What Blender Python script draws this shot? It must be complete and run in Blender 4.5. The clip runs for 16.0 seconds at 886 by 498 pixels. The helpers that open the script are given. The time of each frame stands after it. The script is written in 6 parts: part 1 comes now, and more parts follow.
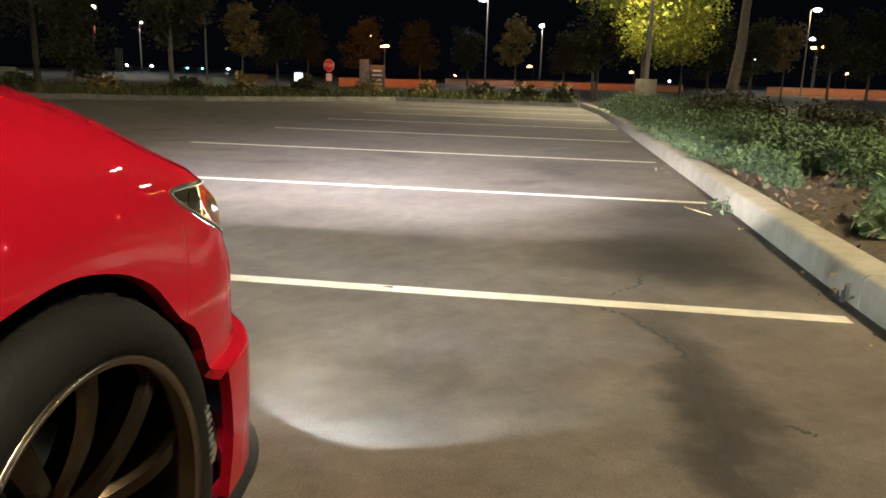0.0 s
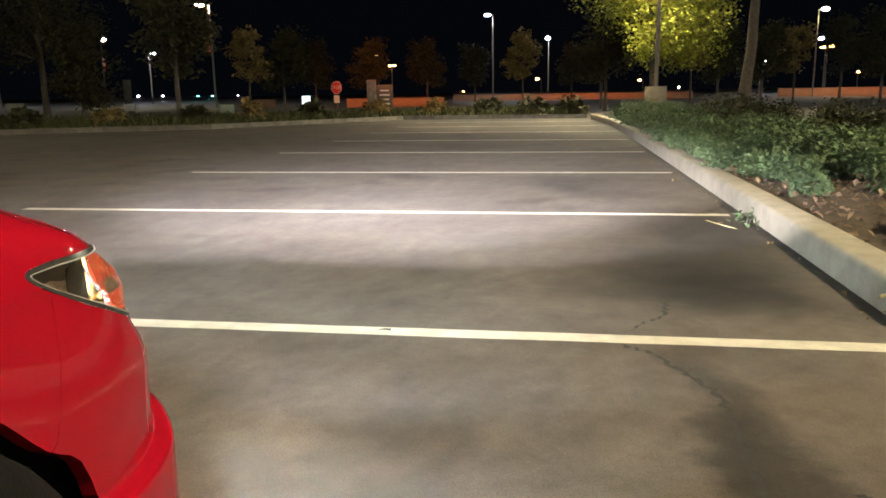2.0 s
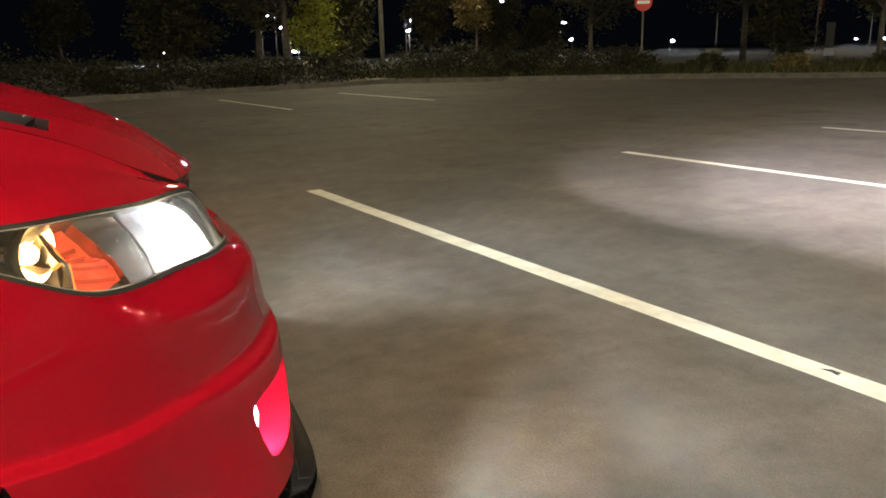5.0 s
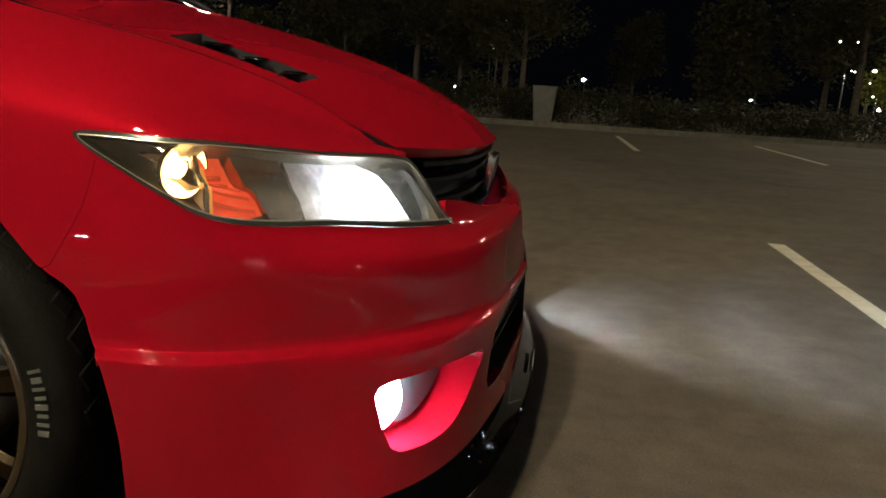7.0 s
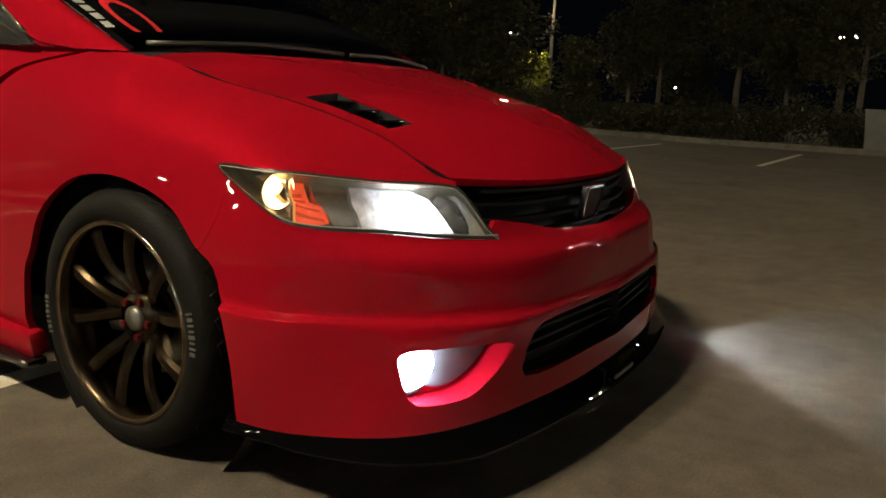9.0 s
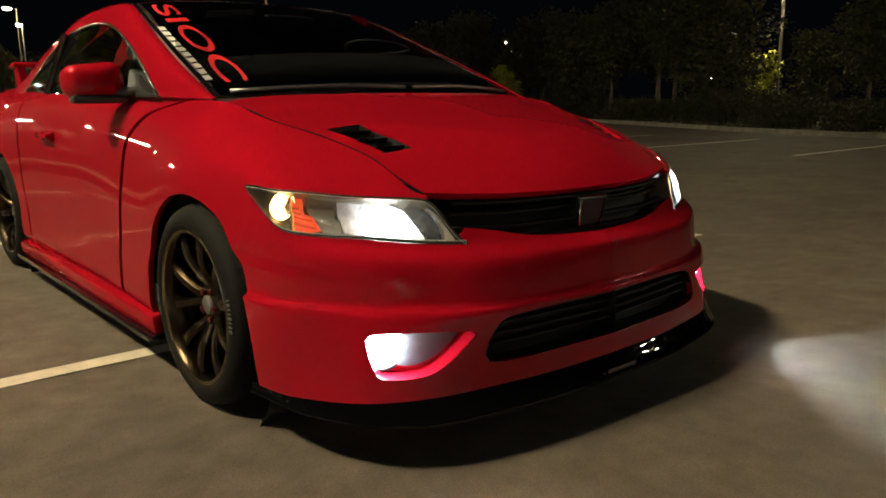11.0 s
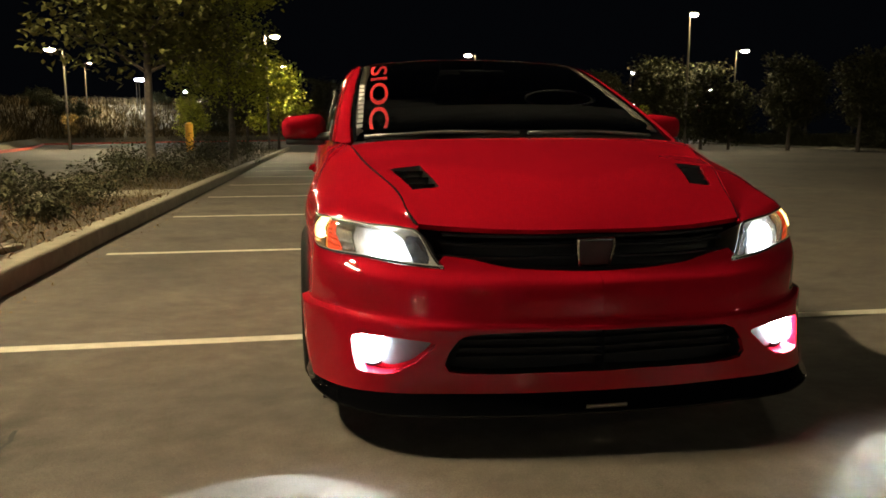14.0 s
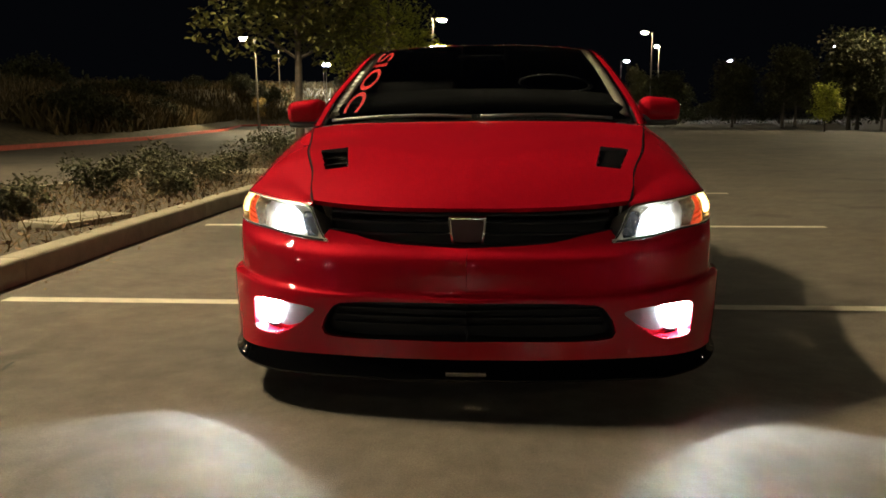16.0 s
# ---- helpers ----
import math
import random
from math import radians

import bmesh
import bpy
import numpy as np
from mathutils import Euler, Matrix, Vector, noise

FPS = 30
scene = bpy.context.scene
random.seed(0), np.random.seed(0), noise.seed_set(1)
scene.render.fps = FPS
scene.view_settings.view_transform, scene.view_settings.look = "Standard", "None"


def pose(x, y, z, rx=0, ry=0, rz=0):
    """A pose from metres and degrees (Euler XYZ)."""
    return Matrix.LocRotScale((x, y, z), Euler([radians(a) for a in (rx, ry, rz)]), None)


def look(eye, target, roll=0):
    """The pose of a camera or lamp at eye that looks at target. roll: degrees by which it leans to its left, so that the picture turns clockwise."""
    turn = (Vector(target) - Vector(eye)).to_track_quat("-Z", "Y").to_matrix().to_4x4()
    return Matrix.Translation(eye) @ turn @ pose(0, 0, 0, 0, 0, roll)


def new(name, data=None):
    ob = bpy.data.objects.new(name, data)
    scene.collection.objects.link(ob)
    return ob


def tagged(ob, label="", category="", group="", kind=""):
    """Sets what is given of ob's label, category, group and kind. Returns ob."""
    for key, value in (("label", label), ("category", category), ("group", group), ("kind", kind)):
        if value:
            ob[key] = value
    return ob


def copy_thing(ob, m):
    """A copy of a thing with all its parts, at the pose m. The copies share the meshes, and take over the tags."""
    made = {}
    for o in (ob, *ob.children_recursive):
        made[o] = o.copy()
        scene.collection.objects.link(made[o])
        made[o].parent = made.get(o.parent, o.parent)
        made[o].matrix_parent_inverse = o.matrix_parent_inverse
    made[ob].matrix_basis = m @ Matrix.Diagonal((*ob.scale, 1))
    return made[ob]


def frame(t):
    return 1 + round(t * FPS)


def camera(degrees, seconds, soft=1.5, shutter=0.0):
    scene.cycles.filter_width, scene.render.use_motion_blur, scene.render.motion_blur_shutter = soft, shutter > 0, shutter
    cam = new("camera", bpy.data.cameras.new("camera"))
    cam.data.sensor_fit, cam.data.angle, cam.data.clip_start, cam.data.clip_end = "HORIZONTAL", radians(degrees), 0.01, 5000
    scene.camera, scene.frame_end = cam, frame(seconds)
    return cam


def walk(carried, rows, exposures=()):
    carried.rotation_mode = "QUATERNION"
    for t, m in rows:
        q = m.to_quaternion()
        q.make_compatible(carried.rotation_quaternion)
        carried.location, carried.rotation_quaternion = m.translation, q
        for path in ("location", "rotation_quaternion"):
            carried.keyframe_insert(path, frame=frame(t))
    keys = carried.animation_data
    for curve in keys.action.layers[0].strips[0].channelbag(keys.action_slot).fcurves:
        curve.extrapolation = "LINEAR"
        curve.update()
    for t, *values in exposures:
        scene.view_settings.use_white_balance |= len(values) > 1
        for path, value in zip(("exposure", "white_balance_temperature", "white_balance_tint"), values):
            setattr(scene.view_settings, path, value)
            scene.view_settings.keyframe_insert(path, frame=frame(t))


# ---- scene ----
cam = camera(60.53, 16.0, soft=1.7)
WALK = [
    (0.0, pose(1.411, -0.677, 0.880, 77.156, -1.71, 8.19)),
    (0.5, pose(1.393, -0.541, 0.842, 76.61, 0.05, 10.90)),
    (1.0, pose(1.442, -0.451, 0.866, 75.995, 2.374, 12.054)),
    (1.2, pose(1.446, -0.421, 0.899, 77.55, 2.31, 12.00)),
    (1.5, pose(1.449, -0.378, 0.881, 78.24, 2.33, 11.68)),
    (2.0, pose(1.422, -0.351, 0.885, 78.36, 0.87, 8.82)),
    (2.5, pose(1.398, -0.344, 0.905, 78.07, -1.24, 7.63)),
    (3.0, pose(1.421, -0.196, 0.864, 77.957, 0.423, 12.208)),
    (3.5, pose(1.534, -0.066, 0.844, 78.89, -2.14, 30.96)),
    (4.0, pose(1.755, 0.007, 0.875, 79.07, 0.76, 41.06)),
    (4.5, pose(1.796, 0.262, 0.849, 76.00, -2.35, 50.17)),
    (4.7, pose(1.873, 0.338, 0.895, 75.53, -0.57, 53.16)),
    (6.8, pose(1.758, 0.925, 0.781, 77.18, -3.86, 95.90)),
    (7.0, pose(1.800, 0.976, 0.796, 77.91, -3.79, 98.68)),
    (7.5, pose(1.889, 1.104, 0.826, 77.40, -4.05, 104.85)),
    (8.0, pose(1.864, 1.316, 0.819, 76.86, -1.51, 113.77)),
    (8.5, pose(1.878, 1.463, 0.846, 76.63, -2.71, 119.76)),
    (9.0, pose(1.955, 1.586, 0.872, 78.39, -2.77, 122.64)),
    (9.2, pose(1.971, 1.641, 0.882, 78.82, -2.14, 123.93)),
    (11.3, pose(1.696, 2.368, 0.934, 79.82, 1.41, 144.60)),
    (11.5, pose(1.589, 2.447, 0.905, 80.51, 1.97, 148.59)),
    (12.0, pose(1.467, 2.645, 0.922, 80.05, -1.25, 156.51)),
    (12.5, pose(1.310, 2.824, 0.954, 80.90, -0.80, 160.34)),
    (13.0, pose(1.107, 2.903, 0.959, 80.17, -0.20, 165.65)),
    (13.5, pose(0.951, 2.964, 0.960, 79.48, -0.61, 171.47)),
    (14.0, pose(0.844, 3.086, 0.973, 81.37, 0.17, 170.92)),
    (14.5, pose(0.676, 3.156, 0.982, 81.52, 1.17, 173.92)),
    (15.0, pose(0.404, 3.206, 0.985, 80.24, 2.96, 177.94)),
    (15.5, pose(0.166, 3.313, 0.971, 80.10, -0.26, 181.24)),
    (16.0, pose(-0.108, 3.325, 0.980, 80.03, 0.41, 184.28)),
]
EXPOSURES = [(0.0, 0.0, 5900, 7), (4.5, -0.05, 5900, 7), (6.8, -0.72, 5900, 7), (9.2, -0.56, 6000, 7), (12.0, -0.36, 6400, 5), (16.0, -0.16, 6350, 5)]
walk(cam, WALK, EXPOSURES)


# ---------------------------------------------------------------- world and large lights
world = bpy.data.worlds.new("night_sky")
scene.world = world
world.use_nodes = True
_bg = world.node_tree.nodes["Background"]
_bg.inputs["Color"].default_value = (0.32, 0.36, 0.52, 1)
_bg.inputs["Strength"].default_value = 0.0045


def lamp(name, kind, place, watts, colour, size=0.1, target=None, cone=None, blend=0.15, stretch=None):
    data = bpy.data.lights.new(name, kind)
    data.energy, data.color = watts, colour
    if kind == "AREA":
        data.shape, data.size = "DISK", size
    else:
        data.shadow_soft_size = size
    if cone:
        data.spot_size, data.spot_blend = radians(cone), blend
    ob = new(name, data)
    ob.matrix_world = look(place, target) if target else pose(*place)
    if stretch:
        ob.matrix_world = ob.matrix_world @ Matrix.Diagonal((*stretch, 1.0))
    return ob


WARM = (1.0, 0.80, 0.47)
SODIUM = (1.0, 0.25, 0.035)
# tall car-park lamp over the planted island beside the car: throws the car's shadow to its other side
for dx in (-0.6, 0.6):
    lamp("lot_lamp_light", "SPOT", (8.3 + dx * 0.55, -2.0 + dx * 1.35, 10.7), 7000, WARM, 0.16, (4.0, -0.9, 0), 150, 0.5)
# further lamps of the same car park
lamp("lot_lamp_light_far", "SPOT", (3.8, 26.3, 8.4), 18000, WARM, 0.25, (3.4, 26.0, 0), 118, 0.6)
lamp("lot_lamp_light_back", "SPOT", (3.6, -38.8, 6.1), 4500, WARM, 0.25, (3.2, -36, 0), 150, 0.5)
lamp("lot_lamp_light_west", "SPOT", (-20.8, -39.6, 8.0), 2800, WARM, 0.25, (-18, -36, 0), 150, 0.5)
lamp("lot_lamp_light_hedge", "SPOT", (-20.4, 12.0, 8.0), 500, WARM, 0.25, (-20, 11.5, 0), 130, 0.5)
lamp("lot_lamp_light_drive", "SPOT", (16.4, -50.2, 6.4), 4800, WARM, 0.25, (15, -46, 0), 150, 0.5)
lamp("lot_lamp_light_bank", "SPOT", (27.0, -92.0, 9.0), 5500, WARM, 0.25, (29, -88, 0), 150, 0.5)
lamp("lot_lamp_light_verge", "SPOT", (-27.0, -12.4, 5.6), 3200, WARM, 0.2, (-27.6, -13.0, 0), 62, 0.5)
# sodium lamps of the street behind the trees, with one unseen fill between them
lamp("street_lamp_light", "SPOT", (-8.9, 44.5, 4.5), 1900, SODIUM, 0.3, (-9.4, 50.5, 0), 110, 0.6)
# fill light without a post, added to turn the low wall orange
lamp("wall_fill_light", "SPOT", (3.0, 73.5, 8.0), 3600, SODIUM, 0.3, (3.0, 79.0, 0), 120, 0.6)
lamp("street_lamp_light_east", "SPOT", (30.0, 78.0, 9.0), 5500, SODIUM, 0.3, (29.8, 77.4, 0), 118, 0.6)
# the car's own lamps: a short wide foreground beam, a long flat one, and the fog lamps
BEAM = (1.0, 0.90, 0.93)
FOGCOOL = (0.84, 0.95, 1.0)
for side in (1, -1):
    eye = (side * 0.690, 0.725, 0.640)
    lamp("low_beam_near", "SPOT", eye, 4300, BEAM, 0.02, (side * 0.74, 10.725, 0.640 - 10 * math.tan(radians(7.4))), 13.2, 0.5, (6.0, 1.0, 1.0))
    lamp("low_beam", "SPOT", eye, 15500, BEAM, 0.03, (side * 0.74, 10.725, 0.640 - 10 * math.tan(radians(6.1))), 11.4, 0.9, (4.2, 1.0, 1.0))
    # the fog lamp throws a wide flat fan, cut off sharply towards the car
    ahead = Vector((side * 0.1297, 0.9914, 0.0170)).normalized()
    level = ahead.cross(Vector((0, 0, 1))).normalized()
    rise = level.cross(ahead)
    wide = (level - rise * side).normalized()
    fog_beam = lamp("fog_beam", "SPOT", (side * 0.722, 0.828, 0.306), 63, FOGCOOL, 0.012, None, 87.4, 0.10)
    turn = Matrix((wide, ahead.cross(wide), -ahead)).transposed().to_4x4()
    fog_beam.matrix_world = Matrix.Translation((side * 0.722, 0.828, 0.306)) @ turn @ Matrix.Diagonal((2.70, 1.0, 1.0, 1.0))
    lamp("fog_beam_mid", "SPOT", (side * 0.722, 0.828, 0.306), 190, FOGCOOL, 0.015, (side * 1.12, 3.815, 0.250), 44.0, 0.3, (3.1, 1.0, 1.0))
    lamp("fog_beam_flat", "SPOT", (side * 0.722, 0.825, 0.306), 800, FOGCOOL, 0.02, (side * 0.90, 3.84, 0.306 - 3.0 * math.tan(radians(5.5))), 17.0, 0.9, (6.0, 1.0, 1.0))


# ---------------------------------------------------------------- materials
def material(name, base, rough=0.5, metal=0.0, grain=0.0, scale=8.0, bump=0.0, bump_scale=60.0, coat=0.0, coat_rough=0.03,
             emit=None, strength=0.0, glass=False, tint=None, per_object=0.0, alpha=None):
    m = bpy.data.materials.new(name)
    m.use_nodes = True
    nt = m.node_tree
    b = nt.nodes["Principled BSDF"]
    b.inputs["Base Color"].default_value = (*base, 1)
    b.inputs["Roughness"].default_value = rough
    b.inputs["Metallic"].default_value = metal
    b.inputs["Coat Weight"].default_value = coat
    b.inputs["Coat Roughness"].default_value = coat_rough
    if glass:
        b.inputs["Transmission Weight"].default_value = 1.0
        b.inputs["IOR"].default_value = 1.45
    if emit:
        b.inputs["Emission Color"].default_value = (*emit, 1)
        b.inputs["Emission Strength"].default_value = strength
    if grain or bump or per_object:
        co = nt.nodes.new("ShaderNodeTexCoord")
        src = co.outputs["Object"]
    if grain or per_object:
        n1 = nt.nodes.new("ShaderNodeTexNoise")
        n1.inputs["Scale"].default_value, n1.inputs["Detail"].default_value = scale, 8
        n1.inputs["Roughness"].default_value = 0.65
        nt.links.new(src, n1.inputs["Vector"])
        ramp = nt.nodes.new("ShaderNodeValToRGB")
        lo = [max(0.0, c * (1 - grain)) for c in base]
        hi = [min(1.0, c * (1 + grain)) for c in (tint or base)]
        ramp.color_ramp.elements[0].color, ramp.color_ramp.elements[0].position = (*lo, 1), 0.3
        ramp.color_ramp.elements[1].color, ramp.color_ramp.elements[1].position = (*hi, 1), 0.7
        nt.links.new(n1.outputs["Fac"], ramp.inputs["Fac"])
        out = ramp.outputs["Color"]
        if per_object:
            info = nt.nodes.new("ShaderNodeObjectInfo")
            hsv = nt.nodes.new("ShaderNodeHueSaturation")
            mr = nt.nodes.new("ShaderNodeMapRange")
            mr.inputs["To Min"].default_value, mr.inputs["To Max"].default_value = 1 - per_object, 1 + per_object
            nt.links.new(info.outputs["Random"], mr.inputs["Value"])
            nt.links.new(mr.outputs["Result"], hsv.inputs["Value"])
            nt.links.new(out, hsv.inputs["Color"])
            out = hsv.outputs["Color"]
        nt.links.new(out, b.inputs["Base Color"])
    if bump:
        n2 = nt.nodes.new("ShaderNodeTexNoise")
        n2.inputs["Scale"].default_value, n2.inputs["Detail"].default_value = bump_scale, 6
        nt.links.new(src, n2.inputs["Vector"])
        bp = nt.nodes.new("ShaderNodeBump")
        bp.inputs["Strength"].default_value, bp.inputs["Distance"].default_value = bump, 0.01
        nt.links.new(n2.outputs["Fac"], bp.inputs["Height"])
        nt.links.new(bp.outputs["Normal"], b.inputs["Normal"])
    return m


PAINT = material("red_car_paint", (0.272, 0.0034, 0.0118), 0.48, 0.14, grain=0.05, scale=3.0, coat=0.62, coat_rough=0.01)
PAINT.node_tree.nodes["Principled BSDF"].inputs["Specular IOR Level"].default_value = 0.0
LAMPEDGE = material("dark_lamp_edge", (0.035, 0.033, 0.030), 0.25, 0.2)
LAMPCHROME = material("satin_lamp_chrome", (0.72, 0.69, 0.62), 0.28, 0.75, grain=0.08, scale=30)
BLACK = material("black_plastic", (0.012, 0.012, 0.013), 0.45, grain=0.3, scale=40, bump=0.15, bump_scale=400)
GLOSSBLACK = material("gloss_black", (0.006, 0.006, 0.007), 0.10, coat=0.8)
RUBBER = material("tyre_rubber", (0.0058, 0.0053, 0.0047), 0.65, grain=0.35, scale=25, bump=0.2, bump_scale=180)
RIM = material("bronze_gunmetal", (0.046, 0.034, 0.023), 0.24, 1.0, grain=0.15, scale=12)
RIMLIP = material("polished_rim", (0.20, 0.16, 0.115), 0.22, 1.0, grain=0.1, scale=10)
CHROME = material("chrome", (0.75, 0.75, 0.76), 0.08, 1.0)
SMOKE = material("smoked_chrome", (0.48, 0.45, 0.40), 0.22, 1.0)
STEEL = material("brake_steel", (0.30, 0.29, 0.28), 0.35, 1.0, grain=0.2, scale=15)
LENS = material("clear_lens", (1, 1, 1), 0.02, glass=True)
# the old plastic is slightly hazed: it scatters a little of the lamp's own light and of the street's
haze_tree = LENS.node_tree
lens_mix = haze_tree.nodes.new("ShaderNodeMixShader")
lens_mix.inputs[0].default_value = 0.05
lens_scatter = haze_tree.nodes.new("ShaderNodeAddShader")
lens_glow = haze_tree.nodes.new("ShaderNodeBsdfTranslucent")
lens_glow.inputs["Color"].default_value = (0.72, 0.62, 0.44, 1)
lens_dust = haze_tree.nodes.new("ShaderNodeBsdfDiffuse")
lens_dust.inputs["Color"].default_value = (0.26, 0.23, 0.17, 1)
haze_tree.links.new(lens_glow.outputs[0], lens_scatter.inputs[0])
haze_tree.links.new(lens_dust.outputs[0], lens_scatter.inputs[1])
haze_tree.links.new(haze_tree.nodes["Principled BSDF"].outputs[0], lens_mix.inputs[1])
haze_tree.links.new(lens_scatter.outputs[0], lens_mix.inputs[2])
haze_tree.links.new(lens_mix.outputs[0], haze_tree.nodes["Material Output"].inputs["Surface"])
GLASS = material("window_glass", (0.30, 0.32, 0.32), 0.01, glass=True)
CABIN = material("dark_cabin", (0.0045, 0.0045, 0.005), 0.85, grain=0.3, scale=30, bump=0.2, bump_scale=200)
CABIN.node_tree.nodes["Principled BSDF"].inputs["Specular IOR Level"].default_value = 0.08
TRIM = material("beige_trim", (0.27, 0.25, 0.21), 0.7, grain=0.1, scale=30)
# the amber parts hold no bulb: emission stands in for lamp light on them
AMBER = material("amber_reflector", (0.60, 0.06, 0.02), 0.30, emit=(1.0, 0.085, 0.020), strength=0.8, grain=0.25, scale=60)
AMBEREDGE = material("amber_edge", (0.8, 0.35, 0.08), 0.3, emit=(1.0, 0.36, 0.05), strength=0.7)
AMBERRIB = material("glowing_amber_rib", (0.50, 0.04, 0.015), 0.25, emit=(1.0, 0.11, 0.02), strength=0.28, coat=0.5)
MARKERBOWL = material("glowing_marker_bowl", (.16, .11, .07), .3, emit=(1.0, .64, .24), strength=3.6, grain=.3, scale=50)
MARKERBACK = material("marker_backing", (.48, .33, .19), .4, .3, grain=.3, scale=50)
MARKER = material("lit_marker_bulb", (1, 0.75, 0.35), 0.3, emit=(1.0, 0.62, 0.20), strength=9.0)
XENON = material("lit_low_beam", (1, 1, 1), 0.2, emit=(0.90, 0.94, 1.0), strength=14.0)
FOGLIT = material("lit_fog_lamp", (1, 1, 1), 0.2, emit=(0.90, 0.95, 1.0), strength=160.0)
REDCLOTH = material("red_badge", (0.022, 0.001, 0.003), 0.6, coat=0.05)
DECALRED = material("red_decal", (0.62, 0.02, 0.03), 0.5, grain=0.08, scale=20)
DECALWHITE = material("white_decal", (0.78, 0.78, 0.76), 0.5, grain=0.05, scale=20)
TYREMARK = material("white_tyre_marking", (0.085, 0.083, 0.078), 0.7, grain=0.3, scale=60)

GRILLE = material("dark_grille_plastic", (0.005, 0.005, 0.006), 0.55, grain=0.2, scale=30)
GRILLE.node_tree.nodes["Principled BSDF"].inputs["Specular IOR Level"].default_value = 0.2
BOWLLIT = material("lit_lamp_bowl", (0.8, 0.8, 0.8), 0.25, 0.5, emit=(0.88, 0.93, 1.0), strength=0.35, grain=0.3, scale=60)
RUBBER.node_tree.nodes["Principled BSDF"].inputs["Specular IOR Level"].default_value = 0.12
NUT = material("dark_red_nut", (0.08, 0.003, 0.005), 0.35, 0.5)
HOUSING = material("lamp_housing", (0.20, 0.178, 0.14), 0.28, 0.70, grain=0.2, scale=30)
HIGHBOWL = material("dark_high_beam_bowl", (0.06, 0.068, 0.09), 0.22, 0.7, grain=0.3, scale=25)
FOGPANEL = material("grey_fog_panel", (0.060, 0.066, 0.074), 0.35, 0.0, grain=0.15, scale=30)
LIPBLACK = material("lip_black", (0.002, 0.002, 0.0025), 0.6, coat=0.7, coat_rough=0.03)
LIPBLACK.node_tree.nodes["Principled BSDF"].inputs["Specular IOR Level"].default_value = 0.0


def lit_bowl(m, low, high, radius, centre):
    """Gives a reflector emission that fades away from its bulb, standing in for the bulb's light."""
    nt = m.node_tree
    geo = nt.nodes.new("ShaderNodeNewGeometry")
    ab = nt.nodes.new("ShaderNodeVectorMath")
    ab.operation = "ABSOLUTE"
    ds = nt.nodes.new("ShaderNodeVectorMath")
    ds.operation = "DISTANCE"
    ds.inputs[1].default_value = centre
    mr = nt.nodes.new("ShaderNodeMapRange")
    mr.interpolation_type = "SMOOTHERSTEP"
    mr.inputs["From Min"].default_value, mr.inputs["From Max"].default_value = radius * 0.25, radius
    mr.inputs["To Min"].default_value, mr.inputs["To Max"].default_value = high, low
    ns = nt.nodes.new("ShaderNodeTexNoise")
    ns.inputs["Scale"].default_value = 55
    mu = nt.nodes.new("ShaderNodeMath")
    mu.operation = "MULTIPLY"
    nt.links.new(geo.outputs["Position"], ab.inputs[0])
    nt.links.new(ab.outputs["Vector"], ds.inputs[0])
    patchy = nt.nodes.new("ShaderNodeTexNoise")
    patchy.inputs["Scale"].default_value, patchy.inputs["Detail"].default_value = 34, 3
    spread = nt.nodes.new("ShaderNodeMath")
    spread.operation = "MULTIPLY_ADD"
    spread.inputs[1].default_value = radius * 0.9
    less = nt.nodes.new("ShaderNodeMath")
    less.operation = "SUBTRACT"
    less.inputs[1].default_value = radius * 0.45
    nt.links.new(geo.outputs["Position"], patchy.inputs["Vector"])
    nt.links.new(patchy.outputs["Fac"], spread.inputs[0])
    nt.links.new(ds.outputs["Value"], spread.inputs[2])
    nt.links.new(spread.outputs["Value"], less.inputs[0])
    nt.links.new(less.outputs["Value"], mr.inputs["Value"])
    nt.links.new(geo.outputs["Position"], ns.inputs["Vector"])
    nt.links.new(mr.outputs["Result"], mu.inputs[0])
    nt.links.new(ns.outputs["Fac"], mu.inputs[1])
    nt.links.new(mu.outputs["Value"], nt.nodes["Principled BSDF"].inputs["Emission Strength"])


lit_bowl(XENON, 0.35, 34.0, 0.125, (0.650, 0.672, 0.615))
lit_bowl(BOWLLIT, 0.02, 2.0, 0.120, (0.650, 0.672, 0.618))
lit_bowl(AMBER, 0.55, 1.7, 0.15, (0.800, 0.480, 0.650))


# ---------------------------------------------------------------- mesh helpers
def mesh_object(name, verts, faces, mat, parent=None, label="", smooth=True, normals=None):
    me = bpy.data.meshes.new(name)
    me.from_pydata([tuple(map(float, v)) for v in verts], [], [tuple(int(i) for i in f) for f in faces])
    me.materials.append(mat)
    if smooth:
        me.polygons.foreach_set("use_smooth", [True] * len(me.polygons))
    if normals is not None:
        me.normals_split_custom_set_from_vertices([tuple(map(float, n)) for n in normals])
    me.update()
    ob = new(name, me)
    if parent:
        ob.parent = parent
    if label:
        ob["label"] = label
    return ob


def part(name, bm, mat, parent, label="", smooth=True, angle=None):
    me = bpy.data.meshes.new(name)
    bmesh.ops.recalc_face_normals(bm, faces=bm.faces[:])
    bm.to_mesh(me)
    bm.free()
    me.materials.append(mat)
    if smooth:
        me.polygons.foreach_set("use_smooth", [True] * len(me.polygons))
        me.set_sharp_from_angle(angle=radians(angle or 35))
    ob = new(name, me)
    if parent:
        ob.parent = parent
    if label:
        ob["label"] = label
    return ob


